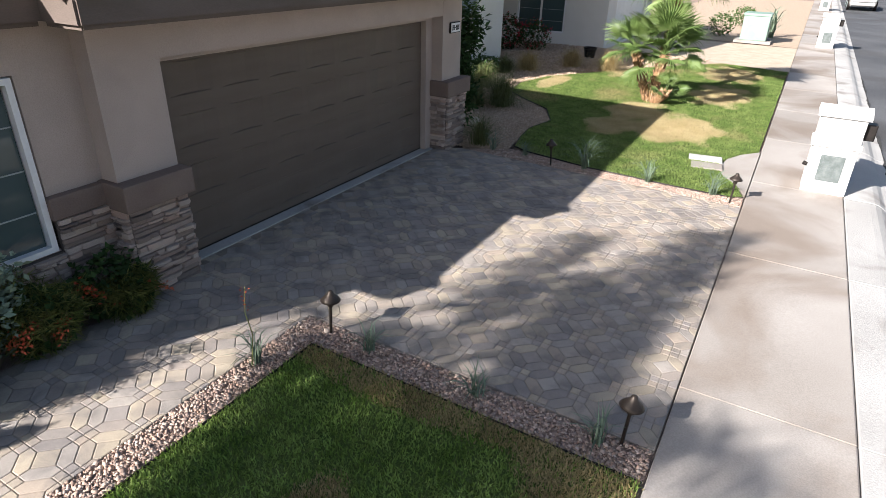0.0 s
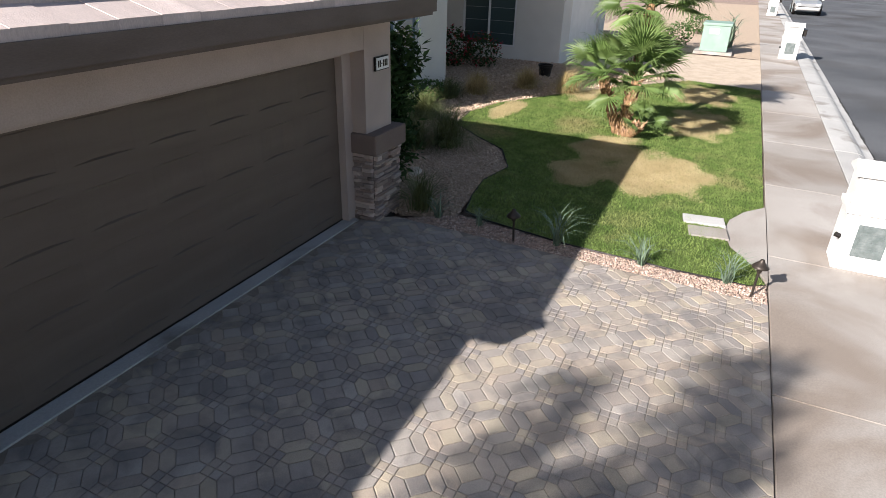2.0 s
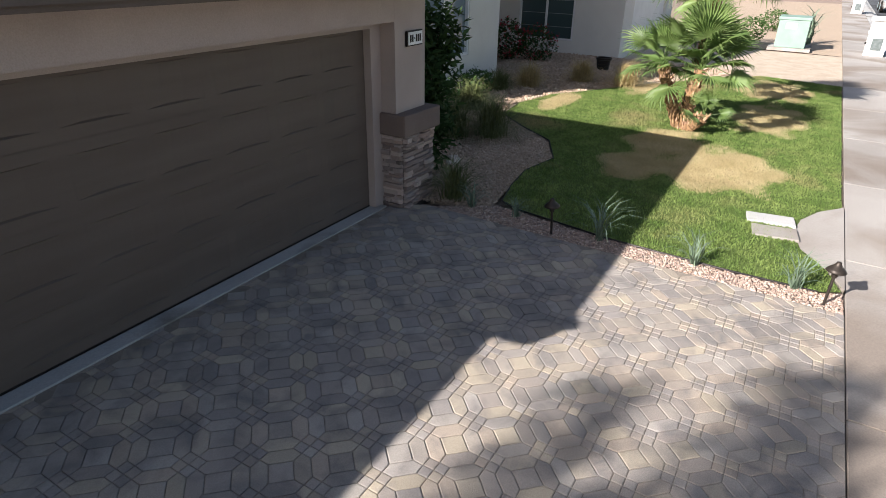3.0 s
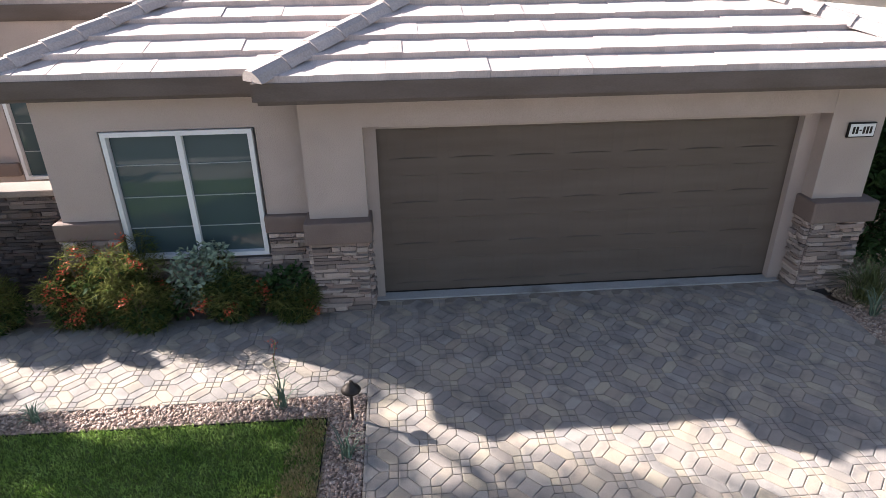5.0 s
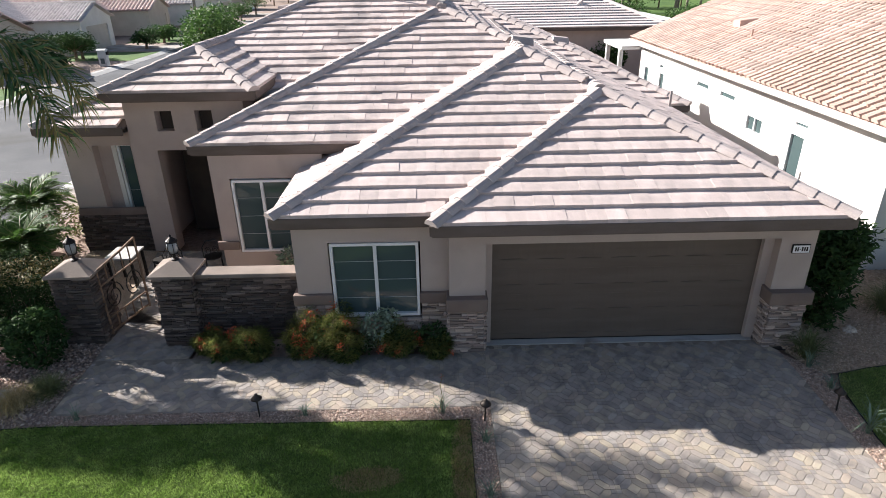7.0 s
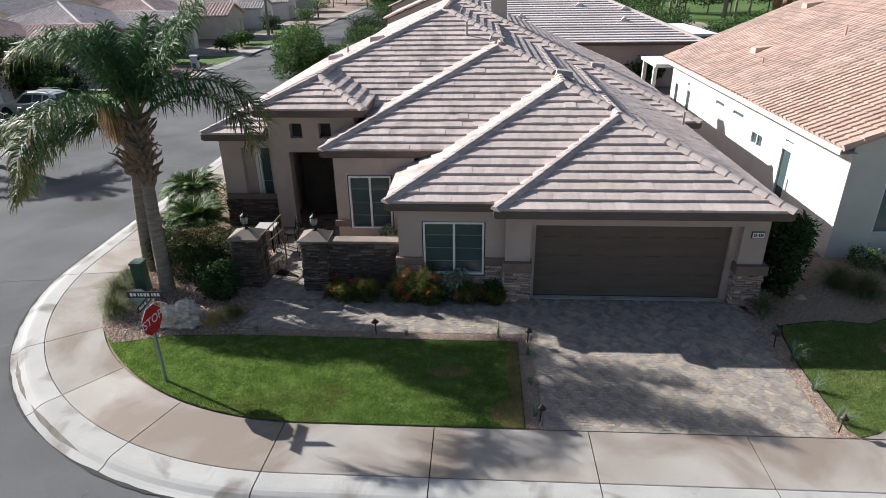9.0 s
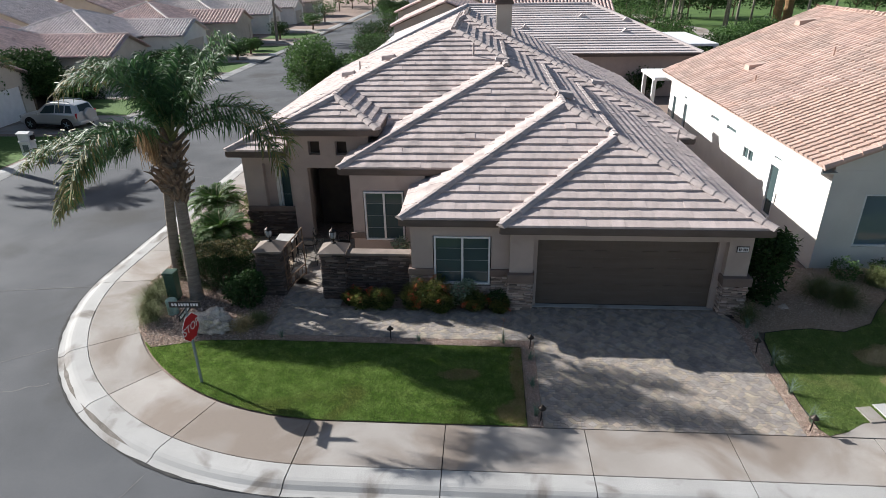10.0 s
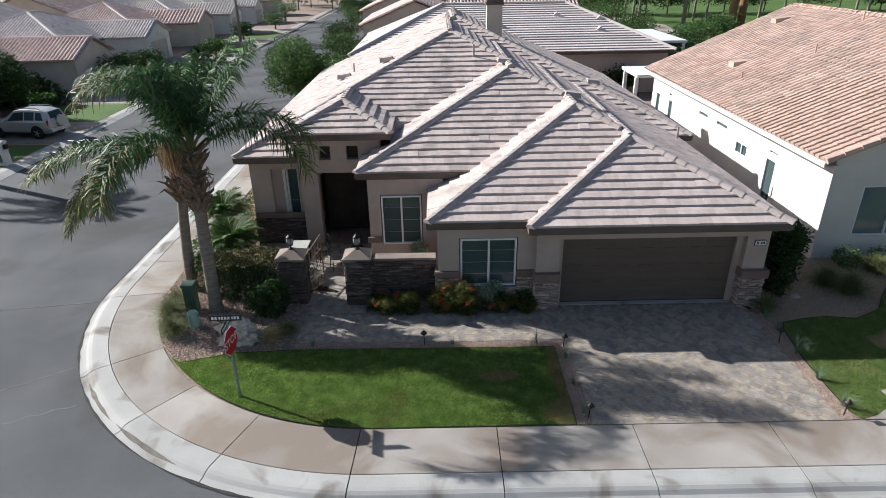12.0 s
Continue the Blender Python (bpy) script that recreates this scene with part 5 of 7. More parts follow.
# stop sign with two street blades; their names kept as bars
RED = mat("sign_red", (0.42, 0.018, 0.022), (0.48, 0.025, 0.03), 3, 0.45, fine=0.04)
BLADE = mat("sign_blade", (0.03, 0.03, 0.03), (0.05, 0.045, 0.04), 3, 0.5, fine=0.04)
STEEL = mat("galvanised_post", (0.17, 0.225, 0.235), (0.23, 0.285, 0.295), 10, 0.5, 0.1, 60, metal=0.3)
stop = tagged(empty("stop_sign", (-8.24, -3.67, -0.1)), "red octagonal stop sign on a galvanised post with street blades", "stop sign")
stop.rotation_euler = (0, 0, radians(84))
bm = bmesh.new()
box(bm, -0.025, 0.025, 0.0, 0.05, -0.1, 2.1, 0.006)
part("post", bm, STEEL, stop)


def octagon(r, y0, y1, z, name, material, under):
    bm = bmesh.new()
    pts = [(r * math.cos(math.pi / 8 + k * math.pi / 4), r * math.sin(math.pi / 8 + k * math.pi / 4)) for k in range(8)]
    a, b = [bm.verts.new((x, y0, z + w)) for x, w in pts], [bm.verts.new((x, y1, z + w)) for x, w in pts]
    bm.faces.new(a)
    bm.faces.new(b[::-1])
    for i in range(8):
        bm.faces.new((a[i], b[i], b[(i + 1) % 8], a[(i + 1) % 8]))
    return part(name, bm, material, under)


plate = octagon(0.345, -0.012, -0.004, 1.6, "plate", FRAME, stop)
octagon(0.336, -0.016, -0.012, 1.6, "red_field", RED, plate)
cu = bpy.data.curves.new("word", "FONT")
cu.body, cu.size, cu.align_x, cu.align_y, cu.extrude = "STOP", 0.265, "CENTER", "CENTER", 0.001
cu.materials.append(FRAME)
word = new("word", cu)
word.parent = plate
word.location, word.rotation_euler = (0, -0.019, 1.6), (radians(90), 0, 0)
for z, turn in ((2.04, 0), (2.2, 90)):
    blade = boxes("street_blade", [(-0.36, 0.36, -0.006, 0.006, -0.075, 0.075)], BLADE, stop, "dark street name blade")
    blade.location, blade.rotation_euler = (0, 0.02, z), (0, 0, radians(turn + 8))
    for k in range(9):
        w = 0.05 if k not in (2, 6) else 0.03
        boxes("bar", [(-0.31 + 0.07 * k, -0.31 + 0.07 * k + w, -0.009, 0.009, -0.035, 0.035)], FRAME, blade)


# ---- vehicles ----
def vehicle(at, turn, paint, label, suv=True):
    """A car: one lofted shell, glass set on it, wheels in arches, lamps and trim; its nose points to its own -x."""
    root = tagged(empty("car", at), label, "car")
    root.rotation_euler = (0, 0, radians(turn))
    # along, sill, belt, roof, half width at belt and at roof
    if suv:
        st = [(-2.22, 0.46, 0.7, 0.72, 0.68, 0.6), (-2.08, 0.3, 0.84, 0.88, 0.82, 0.7), (-1.6, 0.26, 0.93, 0.99, 0.88, 0.72), (-1.0, 0.26, 0.98, 1.06, 0.9, 0.74), (-0.2, 0.26, 1.0, 1.58, 0.9, 0.63), (0.2, 0.26, 1.01, 1.66, 0.9, 0.62), (0.8, 0.26, 1.02, 1.68, 0.9, 0.62), (1.6, 0.26, 1.03, 1.64, 0.89, 0.6), (1.98, 0.3, 1.03, 1.56, 0.86, 0.58), (2.16, 0.42, 1.0, 1.08, 0.8, 0.7)]
    else:
        st = [(-2.3, 0.42, 0.62, 0.64, 0.66, 0.58), (-2.1, 0.28, 0.76, 0.8, 0.82, 0.68), (-1.5, 0.24, 0.86, 0.92, 0.88, 0.7), (-0.85, 0.24, 0.9, 0.98, 0.9, 0.72), (-0.1, 0.24, 0.91, 1.36, 0.9, 0.6), (0.5, 0.24, 0.92, 1.43, 0.9, 0.6), (1.1, 0.24, 0.93, 1.36, 0.89, 0.58), (1.75, 0.26, 0.94, 1.02, 0.87, 0.66), (2.15, 0.3, 0.92, 0.98, 0.82, 0.66), (2.28, 0.42, 0.8, 0.84, 0.76, 0.64)]
    bm = bmesh.new()
    rings = []
    for x, z0, zb, zr, hb, hr in st:
        half = [(hb * 0.9, z0), (hb, z0 + 0.2), (hb * 1.01, (z0 + zb) / 2 + 0.1), (hb, zb - 0.06), (hb * 0.97, zb), (hr, zr - 0.05), (hr * 0.8, zr)]
        rings.append([bm.verts.new((x, y, z)) for y, z in half] + [bm.verts.new((x, -y, z)) for y, z in half[::-1]])
    n_ = len(rings[0])
    for q, w in zip(rings, rings[1:]):
        for k in range(n_):
            bm.faces.new((q[k], w[k], w[(k + 1) % n_], q[(k + 1) % n_]))
    bm.faces.new(rings[0])
    bm.faces.new(rings[-1][::-1])
    part("body", bm, paint, root)

    def skin(x, f, s):
        """A point on the glasshouse side at x, f from belt to roof."""
        for a, b in zip(st, st[1:]):
            if a[0] <= x <= b[0]:
                t = (x - a[0]) / (b[0] - a[0])
                zb, zr, hb, hr = (a[q] + (b[q] - a[q]) * t for q in (2, 3, 4, 5))
                return Vector((x, s * (hb * 0.97 + (hr - hb * 0.97) * f + 0.012), zb + (zr - 0.05 - zb) * f + 0.004))

    def pane_of(name, pts):
        bm = bmesh.new()
        bm.faces.new([bm.verts.new(p) for p in pts])
        bmesh.ops.solidify(bm, geom=bm.faces[:], thickness=0.008)
        part(name, bm, PANE, root, "dark tinted glass")

    ends = ((-0.12, 0.55), (0.63, 1.25), (1.33, 1.85)) if suv else ((-0.05, 0.52), (0.6, 1.15))
    for s in (-1, 1):
        for k, (x0, x1) in enumerate(ends):
            lead = -0.42 if k == 0 else 0.0
            tail = -0.18 if k == len(ends) - 1 else 0.0
            pts = [skin(x0 + lead, 0.1, s), skin(x1, 0.1, s), skin(x1 + tail, 0.86, s), skin(x0, 0.86, s)]
            pane_of("side_window", pts if s < 0 else pts[::-1])
    for name, k in (("windscreen", 3), ("rear_window", len(st) - 2 if suv else 6)):
        a, b = st[k], st[k + 1]
        lift = Vector((-0.02 if k == 3 else 0.02, 0, 0.012))
        p = [Vector((a[0] + (b[0] - a[0]) * f, y, a[3] + (b[3] - a[3]) * f)) + lift for f, y in ((0.1, -a[5] * 0.8), (0.1, a[5] * 0.8), (0.88, b[5] * 0.78), (0.88, -b[5] * 0.78))]
        pane_of(name, p)
    for s in (-1, 1):
        if suv:
            bm = bmesh.new()
            tube(bm, [(-0.05, s * 0.55, 1.66), (0.1, s * 0.55, 1.73), (1.4, s * 0.54, 1.73), (1.6, s * 0.53, 1.65)], 0.022, 6)
            part("roof_rail", bm, STEEL, root)
        for nm, r, m in (("tail_light", (st[-1][0] - 0.13, st[-1][0] - 0.02, s * 0.66, s * 0.84, 0.78, 1.08), RED), ("headlight", (-2.2, -1.98, s * 0.5, s * 0.8, 0.66, 0.82), LAMPGLASS), ("mirror", (-0.62, -0.5, s * 0.9, s * 1.06, 0.98, 1.12), paint), ("sill_trim", (-0.95, 0.95, s * 0.86, s * 0.92, 0.22, 0.36), IRON)):
            bm = bmesh.new()
            box(bm, r[0], r[1], *sorted(r[2:4]), r[4], r[5], 0.02)
            part(nm, bm, m, root)
        for x in (-1.38, 1.32):
            bm = bmesh.new()
            lathe(bm, [(0.42, -0.02), (0.42, 0.015), (0.4, 0.02)], sides=20)
            bmesh.ops.rotate(bm, verts=bm.verts, matrix=Matrix.Rotation(radians(-90 * s), 3, "X"))
            bmesh.ops.translate(bm, verts=bm.verts, vec=(x, s * 0.905, 0.36))
            part("wheel_arch", bm, IRON, root)
            wheel = empty("wheel", (x, s * 0.84, 0.35))
            wheel.parent = root
            bm = bmesh.new()
            lathe(bm, [(0.22, -0.11), (0.33, -0.11), (0.35, -0.07), (0.35, 0.07), (0.33, 0.11), (0.22, 0.11)], sides=22)
            bmesh.ops.rotate(bm, verts=bm.verts, matrix=Matrix.Rotation(radians(90), 3, "X"))
            part("tyre", bm, IRON, wheel)
            for k in range(5):
                bm = bmesh.new()
                a = k * math.pi * 0.4
                tube(bm, [(0.03 * math.cos(a), s * 0.112, 0.03 * math.sin(a)), (0.215 * math.cos(a), s * 0.108, 0.215 * math.sin(a))], [0.035, 0.03], 4)
                part("spoke", bm, STEEL, wheel)
    if suv:
        bm = bmesh.new()
        lathe(bm, [(0.1, 0), (0.33, 0.01), (0.36, 0.05), (0.36, 0.16), (0.32, 0.2), (0.08, 0.2)], sides=22)
        bmesh.ops.rotate(bm, verts=bm.verts, matrix=Matrix.Rotation(radians(90), 3, "Y"))
        bmesh.ops.translate(bm, verts=bm.verts, vec=(2.14, 0.1, 0.92))
        part("spare_wheel", bm, paint, root)
    for x0, x1 in ((st[-1][0] - 0.06, st[-1][0] + 0.1), (st[0][0] - 0.06, st[0][0] + 0.12)):
        boxes("bumper", [(x0, x1, -0.78, 0.78, 0.36, 0.58)], paint, root, bevel=0.05)
    return root


SILVER = mat("silver_car_paint", (0.5, 0.5, 0.49), (0.54, 0.54, 0.53), 1, 0.3, metal=0.6, spec=0.5, fine=0.02)
vehicle((-28.7, 21.9, -0.11), -9, SILVER, "silver compact SUV with a spare wheel parked in a drive")
vehicle((55.0, -8.0, -0.25), 0, SILVER, "silver car parked along the kerb", suv=False)
vehicle((-17.5, 116.0, -0.25), 88, mat("red_car_paint", (0.35, 0.02, 0.02), (0.4, 0.03, 0.03), 1, 0.3, fine=0.02), "red car parked far along the side street", suv=False)

# ---- beds, lawns, gravel ----
LAWN_A = [(-0.52, -1.93), (-7.3, -1.87), (-8.9, -1.96), (-10.22, -2.33)] + [along(64.9 + 11.31 * k / 24, -0.03) for k in range(14, -1, -1)] + [(-2.3, -4.81), (-0.52, -4.81)]
LAWN_B = [(5.86, -1.3), (5.68, -2.5), (5.65, -3.8), (5.68, -4.6), (5.8, -4.8), (6.2, -4.68), (6.69, -4.38), (7.2, -4.28), (7.66, -4.34), (8.08, -4.52), (8.43, -4.8), (18.5, -4.8), (18.7, -2.85), (16.5, -1.3), (13.9, 0.2), (12.6, 0.95), (11.4, 1.2), (10.3, 1.05), (9.6, 0.3), (9.0, -0.45), (8.1, -0.88), (7.3, -0.75), (6.6, -0.85), (6.0, -1.0)]
GRAVEL_A = [[(-7.42, -1.6), (-0.17, -1.6), (-0.17, -1.93), (-7.42, -1.88)], [(-0.51, -1.93), (-0.17, -1.93), (-0.17, -4.82), (-0.51, -4.82)], [(5.33, -0.3), (5.84, -1.0), (5.67, -2.5), (5.64, -3.8), (5.67, -4.6), (5.78, -4.82), (5.34, -4.82)]]
BED_L = [(-7.44, -1.6), (-7.44, 0.7), (-8.3, 1.0), (-9.9, 1.2), (-11.0, 3.0), (-11.95, 3.0), (-12.05, 1.2), (-11.6, -0.3), (-11.0, -1.5), (-10.3, -2.3), (-8.9, -1.9), (-7.44, -1.82)]
BED_R = [(5.45, -0.25), (5.76, -0.95), (6.6, -0.82), (7.3, -0.72), (8.1, -0.85), (9.0, -0.42), (9.6, 0.34), (10.3, 1.1), (11.4, 1.25), (12.6, 1.0), (13.9, 0.25), (16.5, -1.25), (18.8, -2.8), (19.45, -2.0), (19.45, 5.7), (13.7, 5.7), (13.5, 2.9), (8.9, 2.9), (5.8, 2.9), (5.75, 0.0)]
BED_H = [(-5.6, 0.55), (-5.6, -0.1), (-0.85, -0.1), (-0.85, 0.2), (-3.6, 0.2), (-3.65, 0.55)]
COURT = [(-10.0, 1.35), (-3.7, 0.95), (-3.7, 2.7), (-5.75, 2.7), (-5.75, 4.7), (-10.0, 5.0)]


def sheet(name, poly, dz, material, label, category):
    bm = bmesh.new()
    bm.faces.new([bm.verts.new((x, y, gz(x, y) + dz)) for x, y in (poly if area(poly) > 0 else poly[::-1])])
    bmesh.ops.triangulate(bm, faces=bm.faces[:])
    return tagged(part(name, bm, material), label, category, kind="structure")


beds = [sheet("gravel_bed", p, -0.022, SOIL, "bed of pinkish-brown river gravel beside the paving", "gravel bed") for p in GRAVEL_A]
sheet("gravel_bed", BED_L, -0.03, SOIL, "reddish-brown gravel bed at the corner under palms", "gravel bed")
sheet("gravel_bed", BED_R, -0.034, PALE_BED, "pale tan gravel bed before the white house", "gravel bed")
sheet("planting_bed", BED_H, -0.03, SOIL, "brown soil bed under the window shrubs", "planting bed")
sheet("courtyard_ground", COURT, -0.04, PALE_BED, "tan courtyard ground behind the stone wall", "ground")
PAD = [(5.82, -4.83), (6.2, -4.7), (6.69, -4.4), (7.2, -4.3), (7.66, -4.36), (8.08, -4.54), (8.45, -4.83)]
bm = bmesh.new()
prism(bm, PAD[::-1] if area(PAD) < 0 else PAD, -0.3, -0.088)
tagged(part("landing_pad", bm, CONCRETE), "curved concrete pad cut into the lawn's edge", "pad", kind="structure")
bm = bmesh.new()
prism(bm, [(18.6, -4.83), (25.0, -4.83), (25.2, 1.4), (19.3, 1.4)], -0.3, -0.1)
tagged(part("drive", bm, mat("tan_paver_drive", (0.42, 0.34, 0.26), (0.5, 0.41, 0.32), 3, 0.9, 0.4, 25, fine=0.15)), "tan paver drive of the white house", "drive", kind="structure")
link("far_verge", [(25.2, -4.83, -0.115), (60, -4.83, -0.115), (60, 3, -0.1), (26.6, 3, -0.1)], [(0, 1, 2, 3)], PALE_BED)
tagged(bpy.data.objects["far_verge"], "pale gravel front yards further along the street", "yard", kind="structure")

bm = bmesh.new()
for pts in ([(-0.515, -4.82), (-0.515, -1.93), (-7.3, -1.87), (-8.9, -1.95), (-10.25, -2.34)], [(5.67, -4.6), (5.64, -3.8), (5.67, -2.5), (5.85, -1.3), (6.0, -0.99), (6.6, -0.84), (7.3, -0.74), (8.1, -0.87), (9.0, -0.44), (9.6, 0.31), (10.3, 1.06), (11.4, 1.21), (13.9, 0.21)]):
    tube(bm, [(x, y, gz(x, y) + 0.004) for x, y in pts], 0.011, 6)
tagged(part("lawn_edging", bm, IRON), "dark narrow edging between lawn and gravel", "edging", kind="structure")

PEB = multi(mat("river_pebble", (0.34, 0.245, 0.195), (0.47, 0.35, 0.285), 8, 0.8, 0.2, 60, vary="island", amount=0.22), [(0.42, 0.3, 0.24), (0.31, 0.22, 0.18), (0.54, 0.42, 0.345), (0.36, 0.29, 0.25), (0.45, 0.31, 0.24), (0.62, 0.51, 0.43), (0.25, 0.19, 0.165)])
PEB_PALE = multi(mat("tan_pebble", (0.386, 0.286, 0.208), (0.478, 0.361, 0.269), 8, 0.85, 0.2, 60, vary="island", amount=0.2), [(0.442, 0.328, 0.239), (0.506, 0.386, 0.293), (0.368, 0.269, 0.193), (0.552, 0.437, 0.339), (0.405, 0.302, 0.231)])
pebble_v = [(1, 0.1, 0), (0.2, 0.85, 0.1), (-0.95, 0.2, 0), (-0.3, -0.8, 0.05), (0.6, -0.65, -0.1), (0.1, 0.05, 0.7), (0, 0, -0.6)]
pebble_f = [(0, 1, 5), (1, 2, 5), (2, 3, 5), (3, 4, 5), (4, 0, 5), (1, 0, 6), (2, 1, 6), (3, 2, 6), (4, 3, 6), (0, 4, 6)]


def pick(poly, density, rng):
    xs, ys = [p[0] for p in poly], [p[1] for p in poly]
    n = int((max(xs) - min(xs)) * (max(ys) - min(ys)) * density)
    px, py = rng.uniform(min(xs), max(xs), n), rng.uniform(min(ys), max(ys), n)
    keep = np.zeros(n, bool)
    for i, (x1, y1) in enumerate(poly):
        x2, y2 = poly[i - 1]
        if y1 != y2:
            keep ^= ((y1 > py) != (y2 > py)) & (px < (x2 - x1) * (py - y1) / (y2 - y1) + x1)
    px, py = px[keep], py[keep]
    return np.stack([px, py, -0.1 * np.clip((-0.3 - py) / 4.5, 0, 1)], 1)


rng = np.random.default_rng(5)


def pebbles(polys, density, size, material, label, dz=-0.012):
    pts = np.concatenate([pick(p, density, rng) for p in polys])
    pts[:, 2] += dz + rng.uniform(-0.006, 0.008, len(pts))
    sc = size * rng.lognormal(0, 0.3, len(pts))
    scatter("gravel", pebble_v, pebble_f, (pts, spins(rng, len(pts), sc, 0.75, 0.4)), material, label, "gravel")


pebbles(GRAVEL_A, 4000, 0.0145, PEB, "pinkish-brown river pebbles in border strips")
pebbles([BED_L], 900, 0.024, PEB, "reddish-brown pebbles under the palms")
pebbles([[(5.45, -0.25), (5.76, -0.95), (6.6, -0.82), (7.3, -0.72), (8.1, -0.85), (9.0, -0.42), (9.6, 0.34), (10.3, 1.1), (10.3, 2.9), (5.8, 2.9)]], 1300, 0.02, PEB_PALE, "pale tan gravel before the white house")
pebbles([[(10.3, 1.15), (11.4, 1.3), (12.6, 1.05), (13.9, 0.3), (16.5, -1.2), (19.3, -2.4), (19.3, 4), (13.7, 4), (10.3, 2.9)]], 260, 0.032, PEB_PALE, "pale tan gravel further along")

# turf
def turf_mat(name, dry, lo, hi, a=(0.145, 0.245, 0.045), b=(0.28, 0.39, 0.105)):
    return mat(name, a, b, 3.2, 0.75, vary="island", amount=0.42, fine=0.22, bscale=14, stain=(dry, 0.55, lo, hi), thin=0.4)


TURF_A = turf_mat("lawn_blades", (0.2, 0.19, 0.06), 0.6, 0.78)
TURF_B = turf_mat("lawn_blades_patchy", (0.34, 0.29, 0.14), 0.56, 0.72, (0.13, 0.205, 0.05), (0.23, 0.3, 0.09))
WORN = mat("worn_lawn_blades", (0.34, 0.275, 0.13), (0.48, 0.395, 0.21), 2, 0.85, vary="island", amount=0.35, thin=0.4)
DRY = mat("dry_lawn_blades", (0.45, 0.365, 0.2), (0.57, 0.48, 0.28), 2, 0.85, vary="island", amount=0.25, thin=0.4)
blade_v = [(-0.16, 0, 0), (0.16, 0, 0), (0.1, 0.12, 0.55), (0.0, 0.42, 1.0)]
blade_f = [(0, 1, 2), (0, 2, 3)]


def lawn(poly, base_m, blade_m, density, size, label, dry=(), dry_m=DRY, share=0.97):
    sheet("lawn", poly, 0.0, base_m, label, "lawn")
    pts = pick(poly, density, rng)
    dead = np.zeros(len(pts), bool)
    for cx, cy, rx, ry in dry:
        q = ((pts[:, 0] - cx) / rx) ** 2 + ((pts[:, 1] - cy) / ry) ** 2 + 0.45 * np.sin(pts[:, 0] * 5.1 + 1) * np.cos(pts[:, 1] * 6.3)
        dead |= rng.uniform(0, 1, len(pts)) < share * np.clip((1.25 - q) / 0.6, 0, 1)
    for sel, m, k in ((~dead, blade_m, 1.0), (dead, dry_m, 0.9)):
        p = pts[sel]
        if k < 1:
            p = np.repeat(p, 3, 0) + np.concatenate([rng.normal(0, 0.02, (3 * len(p), 2)), np.zeros((3 * len(p), 1))], 1)
        if len(p):
            sc = size * k * rng.uniform(0.7, 1.3, len(p))
            scatter("grass", blade_v, blade_f, (p, spins(rng, len(p), sc, 1.0, 0.35)), m, "short mown lawn grass blades" if k == 1 else "dry straw-coloured lawn grass blades", "grass")


lawn(LAWN_A, TURF, TURF_A, 6000, 0.036, "green mown lawn curving round the corner", [(-0.63, -3.0, 0.2, 1.0), (-0.75, -4.4, 0.38, 0.4), (-2.1, -3.1, 0.5, 0.22)], WORN, 0.72)
lawn(LAWN_B, TURF, TURF_B, 4000, 0.031, "green lawn with dry straw-coloured patches", [(9.15, -3.1, 1.15, 0.9), (8.5, -2.0, 0.7, 0.5), (10.2, -2.15, 0.95, 0.6), (13.2, -3.5, 1.35, 0.7), (16.6, -3.4, 1.3, 0.8), (12.2, 0.55, 1.0, 0.3), (15.0, -0.6, 1.1, 0.4)])
THATCH = mat("dry_thatch", (0.48, 0.39, 0.23), (0.6, 0.51, 0.32), 5, 0.95, 0.6, 50, fine=0.25, stain=((0.24, 0.23, 0.09), 2.2, 0.55, 0.75))
for cx, cy, rx, ry in ((9.15, -3.1, 1.05, 0.8), (8.5, -2.0, 0.62, 0.42), (10.2, -2.15, 0.85, 0.5), (13.2, -3.5, 1.2, 0.6), (16.6, -3.4, 1.2, 0.7), (12.2, 0.55, 0.9, 0.25), (15.0, -0.6, 1.0, 0.35)):
    blob = []
    for k in range(40):
        a = k * math.pi / 20
        q = 1 + 0.35 * noise.noise(Vector((math.cos(a) * 1.6 + cx, math.sin(a) * 1.6 + cy, 0.0))) + 0.22 * noise.noise(Vector((math.cos(a) * 5 + cx, math.sin(a) * 5, 3.0)))
        blob.append((cx + 0.72 * rx * q * math.cos(a), cy + 0.72 * ry * q * math.sin(a)))
    sheet("dry_patch", blob, 0.006, THATCH, "dry straw-coloured patch in the green lawn", "dry patch")
hat = tagged(empty("meter_lid", (7.27, -4.02, -0.1)), "pale concrete utility lid sunk in the lawn", "utility lid")
hat.rotation_euler = (0, 0, radians(8))
boxes("lid", [(-0.02, 0.28, -0.3, 0.25, -0.03, 0.05)], KERB, hat, bevel=0.012)
boxes("rim", [(-0.45, -0.1, -0.3, 0.2, -0.03, 0.04)], CONCRETE, hat, bevel=0.012)

# ---- plants ----
LEAF = mat("palm_leaflet", (0.045, 0.105, 0.035), (0.085, 0.165, 0.055), 2, 0.55, vary="island", amount=0.4, spec=0.3, thin=0.3)
LEAF_TIP = mat("palm_leaflet_yellowing", (0.16, 0.15, 0.04), (0.24, 0.2, 0.07), 2, 0.6, vary="island", amount=0.3)
FAN = mat("fan_palm_leaf", (0.1, 0.165, 0.045), (0.17, 0.24, 0.075), 2, 0.5, vary="obj", amount=0.25, spec=0.4, thin=0.35)
SCALE = mat("fan_palm_leaf_base", (0.3, 0.17, 0.09), (0.46, 0.3, 0.2), 9, 0.9, 0.5, 40, vary="obj", amount=0.3)
